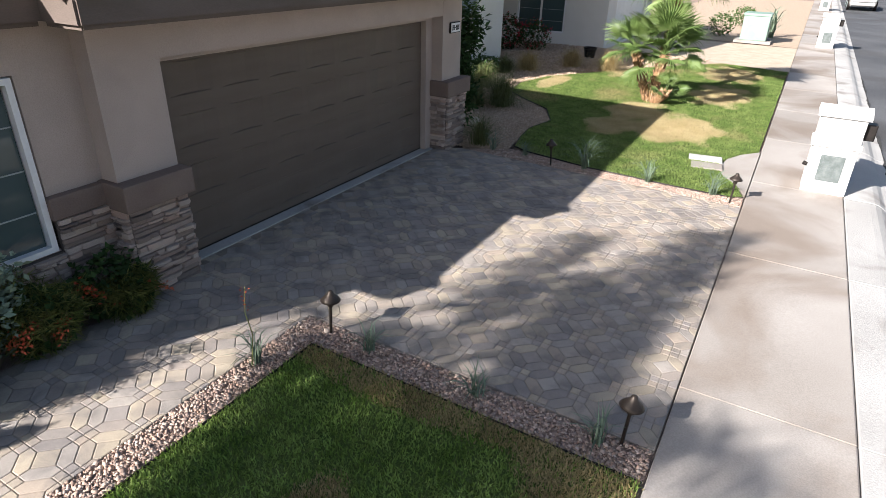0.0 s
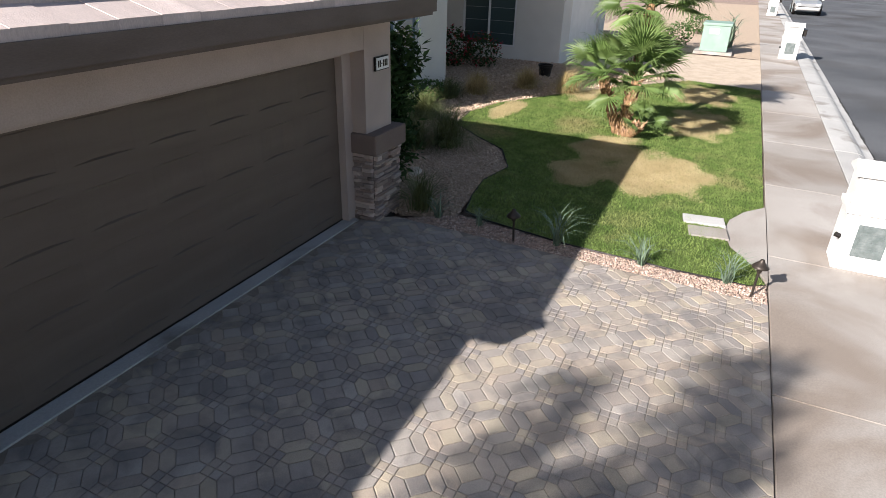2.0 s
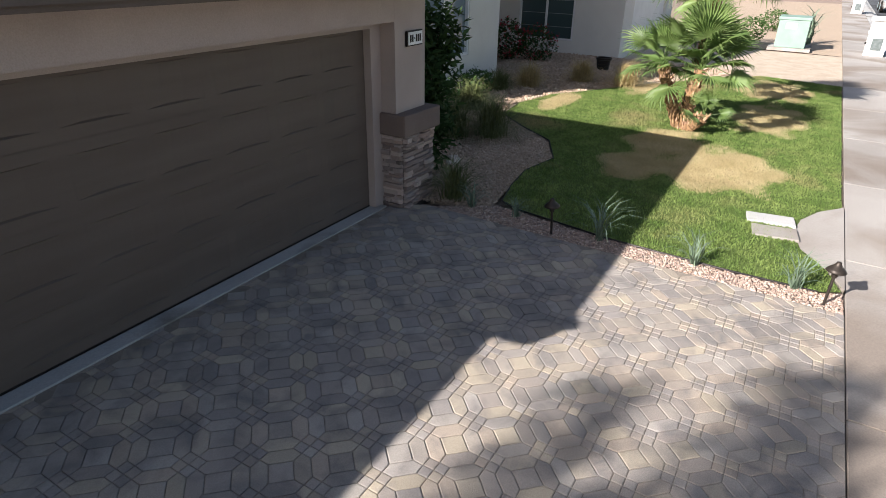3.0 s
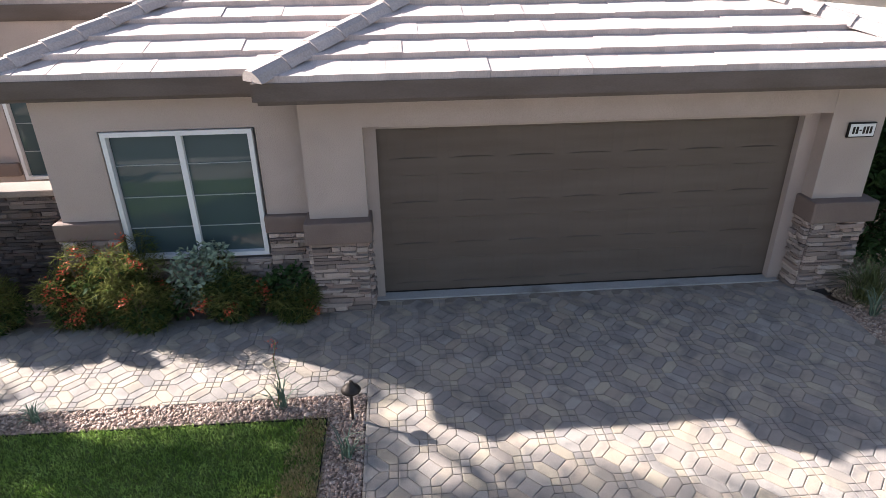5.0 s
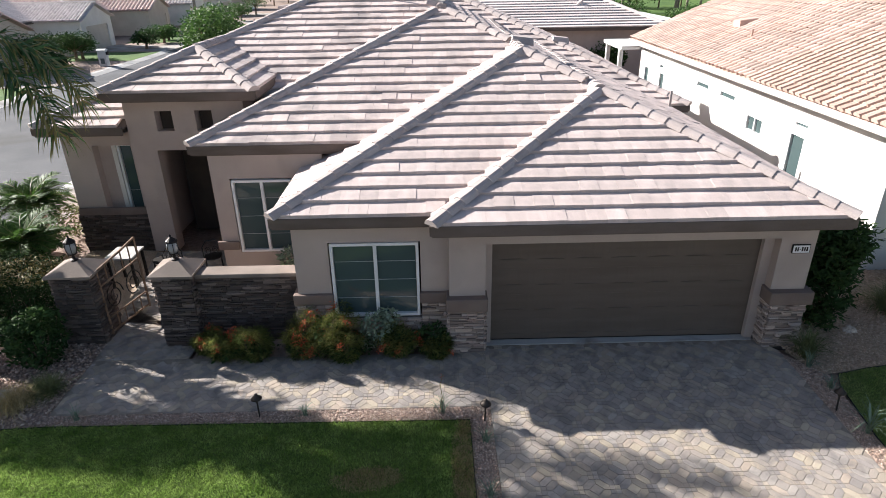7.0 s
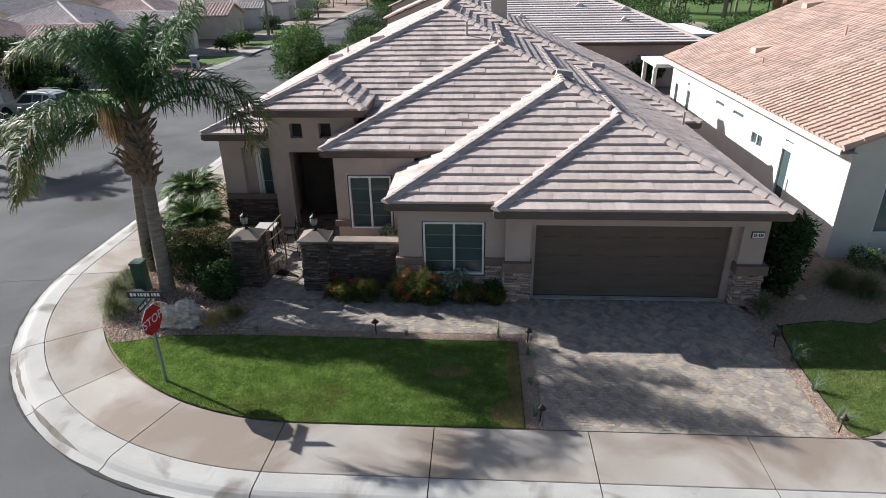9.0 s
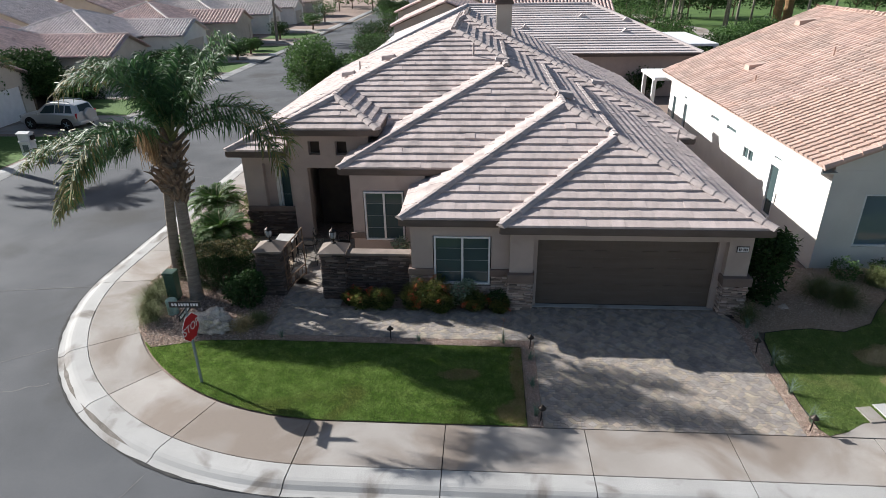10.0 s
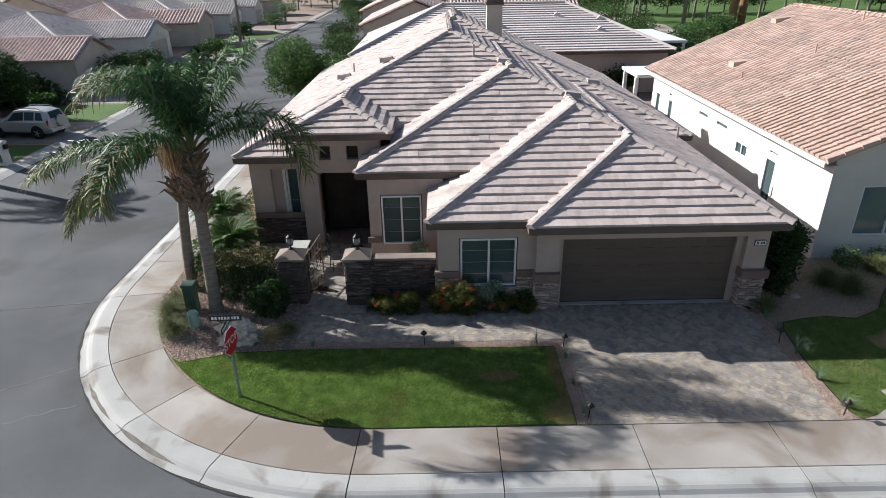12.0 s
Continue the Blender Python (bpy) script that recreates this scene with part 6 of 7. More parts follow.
RACHIS = mat("palm_rachis", (0.14, 0.16, 0.05), (0.2, 0.2, 0.08), 4, 0.6)
TRUNK = mat("palm_trunk", (0.2, 0.165, 0.135), (0.29, 0.25, 0.21), 3, 0.95, 0.7, 25, fine=0.25, stretch=(1, 1, 5))
BOOT = mat("palm_boot", (0.17, 0.12, 0.085), (0.3, 0.225, 0.165), 6, 0.9, 0.6, 40, vary="island", amount=0.3)
SHAG = mat("fan_palm_trunk", (0.16, 0.09, 0.045), (0.29, 0.175, 0.09), 14, 0.95, 0.9, 40, fine=0.3)


def frond_mesh(seed, length, up, droop, leaf=0.6, pairs=120, width=0.034, hang=0.7, tip=False, plume=0.9, power=1.4):
    """A feather frond growing out along +x from the origin: rachis faces first, leaflets after, standing all round it by plume."""
    r = random.Random(seed)
    pts, ang = [Vector((0, 0, 0))], up
    n = 14
    for k in range(n):
        t = (k + 1) / n
        ang = up - droop * t**power
        pts.append(pts[-1] + Vector((math.cos(ang), r.uniform(-0.01, 0.01), math.sin(ang))) * length / n)
    bm = bmesh.new()
    tube(bm, pts, [0.035 * (1 - 0.85 * k / n) for k in range(n + 1)], 5)
    stem = len(bm.faces)
    for k in range(pairs):
        t = 0.16 + 0.84 * (k + r.random() * 0.9) / pairs
        i = min(int(t * n), n - 1)
        f = t * n - i
        p = pts[i].lerp(pts[i + 1], f)
        d = (pts[i + 1] - pts[i]).normalized()
        upv = Vector((0, 1, 0)).cross(d) * -1
        ln = leaf * (0.45 + 0.75 * math.sin(math.pi * min(1, 0.12 + 0.8 * t))) * r.uniform(0.7, 1.15)
        for s in (-1, 1):
            roll = r.uniform(-0.35, 1.0) * plume
            side = Vector((0, s, 0)) * math.cos(roll) + upv * math.sin(roll)
            a = (d * r.uniform(0.35, 0.9) + side * r.uniform(0.7, 1.0)).normalized()
            q1 = p + a * ln * 0.4
            b = (a + Vector((0, 0, -hang * r.uniform(0.6, 1.6)))).normalized()
            q2 = q1 + b * ln * 0.35
            q3 = q2 + (b + Vector((0, 0, -hang * 1.3))).normalized() * ln * 0.3
            w = a.cross(upv + Vector((r.uniform(-0.6, 0.6), r.uniform(-0.6, 0.6), 0.01))).normalized() * width * 0.5
            v = [bm.verts.new(x) for x in (p - w * 0.6, p + w * 0.6, q1 - w, q1 + w, q2 - w * 0.7, q2 + w * 0.7, q3)]
            for fc in ((0, 1, 3, 2), (2, 3, 5, 4)):
                bm.faces.new([v[j] for j in fc])
            bm.faces.new((v[4], v[5], v[6]))
    me = bpy.data.meshes.new("frond")
    bm.to_mesh(me)
    bm.free()
    for m in (RACHIS, LEAF, LEAF_TIP):
        me.materials.append(m)
    idx = np.ones(len(me.polygons), np.int32)
    idx[:stem] = 0
    if tip:
        cx = np.array([p.center.x for p in me.polygons])
        rr = np.random.default_rng(seed).uniform(0, 1, len(cx))
        idx[(idx == 1) & (rr < np.clip((cx / cx.max() - 0.55) * 1.6, 0, 0.7))] = 2
    me.polygons.foreach_set("material_index", idx)
    return me


FRONDS = {"up": frond_mesh(1, 2.7, 1.3, 0.65), "plume": frond_mesh(6, 3.3, 1.08, 0.3, 0.66), "curl": frond_mesh(2, 3.7, 1.5, 2.3, 0.7, tip=True, power=1.7), "high": frond_mesh(2, 3.2, 1.12, 1.3), "mid": frond_mesh(3, 4.0, 0.85, 2.1, 0.75, 150, tip=True), "low": frond_mesh(4, 4.4, 0.3, 1.0, 0.75, 150, tip=True), "hang": frond_mesh(5, 4.1, 0.05, 1.35, 0.75, 150, tip=True)}


def feather_palm(base, top, fronds, label, radius=0.16, boots=26):
    root = tagged(empty("palm_tree", base), label, "palm tree", "corner palms")
    off = Vector(top) - Vector(base)
    n = 46
    path, rad = [], []
    for k in range(n):
        t = k / (n - 1)
        path.append((off.x * t**1.5, off.y * t**1.5, off.z * t - 0.1 * (1 - t)))
        rad.append(radius * (1.2 - 0.35 * t + 0.3 * max(0, 0.08 - t) / 0.08) + (0.008 if k % 2 else 0))
    bm = bmesh.new()
    tube(bm, path, rad, 14)
    part("trunk", bm, TRUNK, root, "grey ringed palm trunk", smooth=True)
    r = random.Random(int(base[0] * 10))
    for k in range(boots):
        a, z = k * 2.4, off.z * (0.62 + 0.36 * k / boots)
        t = z / off.z
        c = Vector((off.x * t**1.5, off.y * t**1.5, z))
        d = Vector((math.cos(a), math.sin(a), 0))
        ln = r.uniform(0.25, 0.65)
        out = r.uniform(0.24, 0.5)
        curl = r.uniform(-0.3, 0.15) if r.random() < 0.45 else 0.1
        bm = bmesh.new()
        tube(bm, [c + d * 0.06, c + d * 0.2 + Vector((0, 0, ln * 0.45)), c + d * out + Vector((0, 0, ln * 0.8)), c + d * (out + 0.12) + Vector((r.uniform(-0.1, 0.1), r.uniform(-0.1, 0.1), ln * 0.8 + curl))], [0.075, 0.065, 0.035, 0.008], 6)
        part("leaf_base", bm, BOOT, root)
    for kind, az, tilt in fronds:
        ob = new("frond", FRONDS[kind])
        ob.parent = root
        ob.matrix_basis = Matrix.Translation(off + Vector((0, 0, r.uniform(-0.25, 0.1)))) @ pose(0, 0, 0, tilt, 0, az)
    return root


feather_palm((-10.1, 0.25, -0.05), (-10.02, 0.5, 4.75), [("plume", 26, 10), ("plume", 12, -8), ("curl", 178, 12), ("curl", 200, -8), ("curl", 160, 0), ("mid", 4, 6), ("mid", -10, -8), ("up", 95, 6), ("up", 60, 0), ("up", 130, 0), ("mid", 252, 0), ("high", 110, 5)], "tall feather palm with upright arching glossy fronds and grey trunk", boots=78)
feather_palm((-11.3, 1.6, -0.05), (-10.8, 1.55, 4.55), [("plume", 20, -6), ("curl", 185, 6), ("curl", 150, -6), ("up", 200, 3), ("up", 100, 4), ("low", 178, 5), ("low", 190, -8), ("hang", 192, 4), ("hang", 204, -5), ("hang", 182, 8), ("high", 75, 0)], "tall feather palm with drooping fronds and brown leaf bases", radius=0.14, boots=66)


def fibre_skirt(parent, at, seed):
    """Spent flower strands that hang in a blond bundle under a palm's crown."""
    g = random.Random(seed)
    bm = bmesh.new()
    for k in range(170):
        a, out, ln = g.uniform(0, 6.28), g.uniform(0.05, 0.36), g.uniform(0.4, 0.9)
        d = Vector((math.cos(a), math.sin(a), 0))
        p = [Vector(at) + Vector((0, 0, g.uniform(-0.05, 0.1))), Vector(at) + d * out * 0.7 + Vector((0, 0, 0.12)), Vector(at) + d * out - Vector((0, 0, 0.2)), Vector(at) + d * out * g.uniform(0.6, 1.2) - Vector((0, 0, ln))]
        w = d.cross(Vector((0, 0, 1))) * 0.009
        v = [(bm.verts.new(q - w), bm.verts.new(q + w)) for q in p]
        for (e, f), (h_, i_) in zip(v, v[1:]):
            bm.faces.new((e, f, i_, h_))
    part("inflorescence", bm, mat("spent_palm_strand", (0.3, 0.2, 0.11), (0.42, 0.3, 0.18), 4, 0.85, vary="island", amount=0.35, thin=0.2), parent, "blond-brown spent flower strands")


for ob in [o for o in bpy.data.objects if o.name.startswith("palm_tree") and abs(o.location.x + 10.1) < 0.01]:
    fibre_skirt(ob, (-0.4, -0.05, 5.08), 4)


def fan_leaf(seed, rad=0.62, stalk=0.62, blades=26):
    """A fan leaf on a thorny stalk: a pleated half-disc whose segments part and droop at their tips."""
    r = random.Random(seed)
    bm = bmesh.new()
    tube(bm, [(0, 0, 0), (stalk * 0.5, 0, 0.05), (stalk, 0, 0.03)], [0.016, 0.011, 0.008], 4)
    o = Vector((stalk, 0, 0.03))
    for k in range(blades):
        a0, a1 = (radians(-112 + 224 * q / blades) for q in (k, k + 1))
        am = (a0 + a1) / 2
        ln = rad * (0.78 + 0.22 * math.cos(am)) * r.uniform(0.9, 1.08)
        part_at = ln * r.uniform(0.42, 0.55)
        ridge = Vector((math.cos(am), math.sin(am), 0.0))
        side = Vector((-math.sin(am), math.cos(am), 0.0))
        droop = r.uniform(0.1, 0.42)
        w = part_at * math.tan((a1 - a0) / 2) * 0.95
        v = [bm.verts.new(x) for x in (o, o + ridge * part_at - side * w, o + ridge * part_at + Vector((0, 0, 0.022)), o + ridge * part_at + side * w, o + ridge * ln * 0.8 - side * w * 0.5 + Vector((0, 0, -0.25 * droop * ln)), o + ridge * ln * 0.8 + side * w * 0.5 + Vector((0, 0, -0.25 * droop * ln)), o + ridge * ln * 0.98 + Vector((0, 0, -droop * ln)))]
        for f in ((0, 1, 2), (0, 2, 3), (1, 4, 2), (2, 4, 5), (2, 5, 3), (4, 6, 5)):
            bm.faces.new([v[q] for q in f])
    me = bpy.data.meshes.new("fan_leaf")
    bm.to_mesh(me)
    bm.free()
    me.materials.append(FAN)
    return me


FANS = [fan_leaf(k) for k in range(5)]
fanp = tagged(empty("fan_palm", (11.35, -2.15, -0.1)), "fan palm clump with two scaly orange-brown trunks on the lawn", "palm tree")
r = random.Random(8)
for dx, dy, h_, n, size in ((0.1, 0.55, 1.2, 19, 0.8), (0.05, -0.15, 1.2, 27, 0.98), (1.9, 0.05, 2.45, 34, 1.1), (-0.25, -0.4, 0.4, 6, 0.45)):
    bm = bmesh.new()
    path = [(dx * t, dy * t, h_ * t - 0.05) for t in [k / 18 for k in range(19)]]
    tube(bm, path, [0.1 + (0.02 if k % 2 else 0) - 0.0005 * k for k in range(19)], 10)
    part("trunk", bm, SHAG, fanp, "scaly fibrous trunk")
    off = Vector((dx, dy, h_))
    for k in range(46 if h_ < 2 else 20):
        t, a = 0.1 + 0.88 * k / 46, k * 2.4
        d = Vector((math.cos(a), math.sin(a), 0))
        bm = bmesh.new()
        c = Vector((dx * t, dy * t, h_ * t - 0.03))
        tube(bm, [c + d * 0.07, c + d * 0.12 + Vector((0, 0, 0.06)), c + d * 0.135 + Vector((0, 0, 0.11))], [0.03, 0.022, 0.005], 4)
        part("leaf_base", bm, SCALE, fanp)
    for k in range(n):
        el = radians(-30 + 112 * ((k + 0.5) / n) ** 0.8 + r.uniform(-8, 8))
        ob = new("fan_leaf", FANS[k % 5])
        ob.parent = fanp
        ob.matrix_basis = Matrix.Translation(off + Vector((0, 0, r.uniform(-0.12, 0.05)))) @ Matrix.Rotation(k * 2.399 + r.uniform(-0.3, 0.3), 4, "Z") @ Matrix.Rotation(-el, 4, "Y") @ Matrix.Rotation(r.uniform(-0.5, 0.5), 4, "X") @ Matrix.Scale(size * r.uniform(0.85, 1.1), 4)

DARKLEAF_STIFF = mat("cycad_leaflet", (0.05, 0.11, 0.02), (0.1, 0.19, 0.04), 3, 0.55, vary="island", amount=0.35, spec=0.3, thin=0.3)
SAGO = [frond_mesh(20, 1.1, 1.0, 1.0, 0.27, 80, 0.02, 0.06, plume=0.3), frond_mesh(21, 1.2, 0.6, 1.1, 0.27, 80, 0.02, 0.06, plume=0.3), frond_mesh(22, 1.2, 0.25, 0.9, 0.27, 80, 0.02, 0.06, plume=0.3)]
for me in SAGO:
    me.materials[1] = DARKLEAF_STIFF
for x, y, s, h_ in ((-10.25, 2.95, 0.86, 1.1), (-11.2, 5.0, 0.9, 1.35)):
    sago = tagged(empty("sago_palm", (x, y, -0.05)), "low cycad with stiff green rosette of fronds", "cycad", "cycads")
    bm = bmesh.new()
    lathe(bm, [(0.2, 0), (0.24, 0.15), (0.22, h_ * 0.7), (0.14, h_)], sides=12)
    part("trunk", bm, BOOT, sago)
    for k in range(44):
        ob = new("frond", SAGO[k % 3])
        ob.parent = sago
        ob.matrix_basis = Matrix.Translation((0, 0, h_)) @ pose(0, 0, 0, r.uniform(-12, 12), r.uniform(-12, 12), k * 137.5) @ Matrix.Scale(s * r.uniform(0.85, 1.1), 4)

leaf_v = [(0, 0, 0), (0.28, 0.4, 0.06), (0, 1, 0), (-0.28, 0.4, 0.06)]
leaf_f = [(0, 1, 2), (0, 2, 3)]


def leaf_mass(parent, clumps, n, size, material, seed, name="foliage", long=1.0):
    """Leaves spread through uneven clumps: (x, y, z, rx, ry, rz) in the parent's space."""
    g = np.random.default_rng(seed)
    vol = np.array([c[3] * c[4] * c[5] for c in clumps])
    which = g.choice(len(clumps), n, p=vol / vol.sum())
    d = g.normal(0, 1, (n, 3))
    d /= np.linalg.norm(d, axis=1)[:, None]
    rr = g.uniform(0.35, 1.0, n) ** 0.45
    wob = 1 + 0.18 * np.sin(d[:, 0] * 7 + which) * np.cos(d[:, 1] * 6 + d[:, 2] * 5)
    c = np.array(clumps, float)
    pts = c[which, :3] + d * (rr * wob)[:, None] * c[which, 3:]
    turns = np.zeros((n, 3, 3))
    eul = np.stack([g.uniform(-1.2, 1.2, n), g.uniform(-1.2, 1.2, n), g.uniform(0, 6.28, n)], 1)
    sc = size * g.uniform(0.6, 1.3, n)
    for i in range(n):
        turns[i] = np.array(Euler(eul[i]).to_matrix()) @ np.diag((sc[i] / long, sc[i] * 1.0, sc[i]))
    return scatter(name, leaf_v, leaf_f, (pts, turns), material, "", "", parent)


def twigs(parent, clumps, material, seed, reach=0.75, thick=0.012):
    rr = random.Random(seed)
    bm = bmesh.new()
    for c in clumps:
        for k in range(5):
            tip = Vector(c[:3]) + Vector((rr.uniform(-1, 1) * c[3], rr.uniform(-1, 1) * c[4], rr.uniform(-0.3, 1) * c[5])) * reach
            root_ = Vector((c[0] * 0.6, c[1] * 0.6, 0))
            tube(bm, [root_, root_.lerp(tip, 0.5) + Vector((rr.uniform(-0.05, 0.05), rr.uniform(-0.05, 0.05), 0.06)), tip], [thick, thick * 0.7, thick * 0.3], 5)
    return part("branching", bm, material, parent)


BARK = mat("brown_bark", (0.13, 0.09, 0.06), (0.2, 0.15, 0.11), 8, 0.95, 0.5, 30)
DARKLEAF = mat("dark_shrub_leaf", (0.026, 0.056, 0.018), (0.05, 0.09, 0.028), 3, 0.75, vary="island", amount=0.4, spec=0.15, thin=0.2)
MIDLEAF = mat("mid_green_leaf", (0.045, 0.1, 0.022), (0.08, 0.15, 0.04), 3, 0.6, vary="island", amount=0.35, thin=0.3)
OLIVE = mat("olive_grass_leaf", (0.1, 0.12, 0.04), (0.16, 0.17, 0.07), 3, 0.8, vary="island", amount=0.35)
STRAW = mat("straw_grass_leaf", (0.36, 0.27, 0.12), (0.48, 0.37, 0.19), 3, 0.85, vary="island", amount=0.3)
CORAL = mat("coral_flower", (0.5, 0.07, 0.035), (0.62, 0.14, 0.06), 3, 0.6, vary="island", amount=0.3)
CRIMSON = mat("crimson_flower", (0.3, 0.015, 0.03), (0.42, 0.03, 0.05), 3, 0.6, vary="island", amount=0.3)
FINE = mat("fine_arching_stem", (0.075, 0.11, 0.025), (0.26, 0.26, 0.08), 5, 0.7, vary="island", amount=0.55, thin=0.35)
AGAVE = mat("blue_green_blade", (0.13, 0.19, 0.13), (0.2, 0.26, 0.18), 3, 0.6, vary="island", amount=0.25)
SILVERLEAF = mat("silvery_leaf", (0.16, 0.22, 0.15), (0.25, 0.31, 0.22), 3, 0.55, vary="island", amount=0.3)


def shrub(name, at, clumps, n, size, material, label, category="shrub", seed=1, bloom=None, blooms=0, long=1.0, group=""):
    root = tagged(empty(name, at), label, category, group)
    leaf_mass(root, clumps, n, size, material, seed, long=long)
    twigs(root, clumps, BARK, seed)
    if bloom:
        leaf_mass(root, [(c[0], c[1], c[2] + 0.1 * c[5], c[3] * 1.05, c[4] * 1.05, c[5] * 1.02) for c in clumps], blooms, size * 0.9, bloom, seed + 50, "bloom")
    return root


arc_v = [(-0.5, 0, 0), (0.5, 0, 0), (-0.42, 0.22, 0.42), (0.42, 0.22, 0.42), (-0.3, 0.55, 0.62), (0.3, 0.55, 0.62), (0, 1.0, 0.55)]
arc_f = [(0, 1, 3), (0, 3, 2), (2, 3, 5), (2, 5, 4), (4, 5, 6)]


def tuft(name, at, n, length, width, material, label, category, seed, lift=(0.2, 1.2), spread=0.05, group="", flowers=0):
    """A clump of arching blades."""
    g = np.random.default_rng(seed)
    root = tagged(empty(name, at), label, category, group)
    az, el, ln = g.uniform(0, 6.28, n), g.uniform(lift[0], lift[1], n), length * g.uniform(0.6, 1.15, n)
    pts = np.stack([g.normal(0, spread, n), g.normal(0, spread, n), np.zeros(n)], 1)
    turns = np.zeros((n, 3, 3))
    for i in range(n):
        m = Euler((el[i] - 0.55, 0, az[i])).to_matrix()
        turns[i] = np.array(m) @ np.diag((width, ln[i], ln[i]))
    scatter("foliage", arc_v, arc_f, (pts, turns), material, "", "", root)
    if flowers:
        k = g.choice(n, flowers)
        tips = pts[k] + np.einsum("nij,j->ni", turns[k], np.array((0, 0.8, 0.6)))
        tips += g.normal(0, 0.045, tips.shape)
        sc = np.full(flowers, 0.055)
        scatter("bloom", leaf_v, leaf_f, (tips, spins(g, flowers, sc, 1.0, 1.2)), CORAL, "", "", root)
    return root


# window bed: firecracker shrubs with coral flowers
def firecracker(x, y, s, sprays, seed):
    """A soft mound of thread-like leaves on arching stems, with flower sprays at its rim."""
    rr, g = random.Random(seed), np.random.default_rng(seed)
    root = tagged(empty("firecracker_shrub", (x, y, -0.02)), "feathery green shrub with sprays of coral-red tubular flowers", "shrub", "window bed shrubs")
    clumps = [(0, 0, 0.32 * s, 0.34 * s, 0.26 * s, 0.34 * s)]
    for k in range(6):
        a, e = k * 1.05 + rr.uniform(-0.3, 0.3), rr.uniform(0.2, 1.0)
        clumps.append((0.3 * s * math.cos(a), 0.2 * s * math.sin(a), s * (0.25 + 0.5 * e), s * rr.uniform(0.12, 0.2), s * rr.uniform(0.12, 0.18), s * rr.uniform(0.1, 0.17)))
    leaf_mass(root, clumps[:1], 700, 0.08, DARKLEAF, seed)
    leaf_mass(root, clumps, 5200, 0.12, FINE, seed + 1, "feathery_leaves", long=16.0)
    twigs(root, clumps, BARK, seed, 0.6, 0.007)
    pts = []
    for k in range(sprays):
        c = rr.choice(clumps[1:])
        d = Vector((rr.uniform(-1, 1), rr.uniform(-1, 0.2), rr.uniform(-0.6, 0.8))).normalized()
        at = Vector((c[0] + d.x * c[3] * 1.2, c[1] + d.y * c[4] * 1.2, max(0.06, c[2] + d.z * c[5] * 1.2)))
        way = Vector((d.x, d.y, -0.7)) * 0.09
        for j in range(rr.randint(18, 55)):
            f = at + way * rr.uniform(-1, 1) + Vector((rr.gauss(0, 0.03), rr.gauss(0, 0.03), rr.gauss(0, 0.03)))
            pts.append(tuple(f))
    if pts:
        scatter("bloom", leaf_v, leaf_f, (np.array(pts), spins(g, len(pts), np.full(len(pts), 0.034), 1.0, 1.2)), CORAL, "", "", root)


for k, (x, y, s, fl) in enumerate(((-5.35, 0.1, 0.55, 3), (-4.95, -0.12, 0.7, 7), (-4.4, -0.15, 0.78, 9), (-3.5, -0.1, 0.8, 9), (-3.0, -0.05, 1.18, 12), (-2.7, -0.25, 0.75, 5), (-1.75, -0.1, 0.85, 6), (-1.02, -0.2, 0.55, 1))):
    firecracker(x, y, s * 1.08, 2 + fl // 2, 60 + k * 3)
shrub("low_shrub", (-2.1, 0.0, -0.02), [(0, 0, 0.5, 0.34, 0.26, 0.4), (0.2, 0.05, 0.7, 0.2, 0.2, 0.22)], 1300, 0.07, SILVERLEAF, "pale-leaved bushy shrub under the window", seed=3)
shrub("low_shrub", (-1.1, -0.05, -0.02), [(0, 0, 0.3, 0.34, 0.25, 0.32)], 900, 0.07, DARKLEAF, "dark green bushy shrub beside the stone pier", seed=4)
shrub("low_shrub", (-3.5, 0.0, -0.02), [(0, 0, 0.25, 0.4, 0.22, 0.28), (-1.0, 0, 0.2, 0.5, 0.2, 0.25), (0.9, -0.05, 0.25, 0.5, 0.2, 0.25)], 1800, 0.07, DARKLEAF, "dark green undergrowth below the window", seed=6)
shrub("courtyard_plant", (-4.15, 2.35, 0), [(0, 0, 0.85, 0.28, 0.18, 0.3)], 420, 0.1, SILVERLEAF, "pale variegated plant behind the stone wall", "plant", seed=7)
# right of the garage: tall oleander
shrub("oleander", (6.45, 0.75, -0.02), [(0, 0, 0.7, 0.5, 0.7, 0.7), (0.05, 0.1, 1.5, 0.55, 0.75, 0.7), (0.25, -0.25, 1.9, 0.35, 0.4, 0.45), (0.45, 0.3, 1.2, 0.45, 0.5, 0.6)], 6500, 0.15, DARKLEAF, "tall dark narrow-leaved shrub beside the garage", seed=8, long=1.7)
tuft("grass_clump", (5.75, -0.42, -0.03), 260, 0.55, 0.012, OLIVE, "olive green grassy clump beside the stone pier", "grass clump", 81, (0.3, 1.3), 0.06)
for k, (x, y, s, m, lab) in enumerate(((8.75, 0.55, 0.75, OLIVE, "olive mounded fountain grass"), (8.35, 1.1, 0.65, OLIVE, "olive mounded fountain grass"), (10.4, 1.85, 0.6, OLIVE, "olive mounded fountain grass"), (12.6, 2.3, 0.5, OLIVE, "olive mounded fountain grass"), (13.4, 1.85, 0.55, STRAW, "straw-tipped mounded grass"), (14.8, 1.0, 0.55, STRAW, "dry straw-coloured grass clump"), (14.7, -0.15, 0.6, STRAW, "dry straw-coloured grass clump"))):
    tuft("fountain_grass", (x, y, -0.03), 900, s, 0.009, m, lab + " in pale gravel", "grass clump", 90 + k, (0.0, 1.25), 0.1, "fountain grasses")
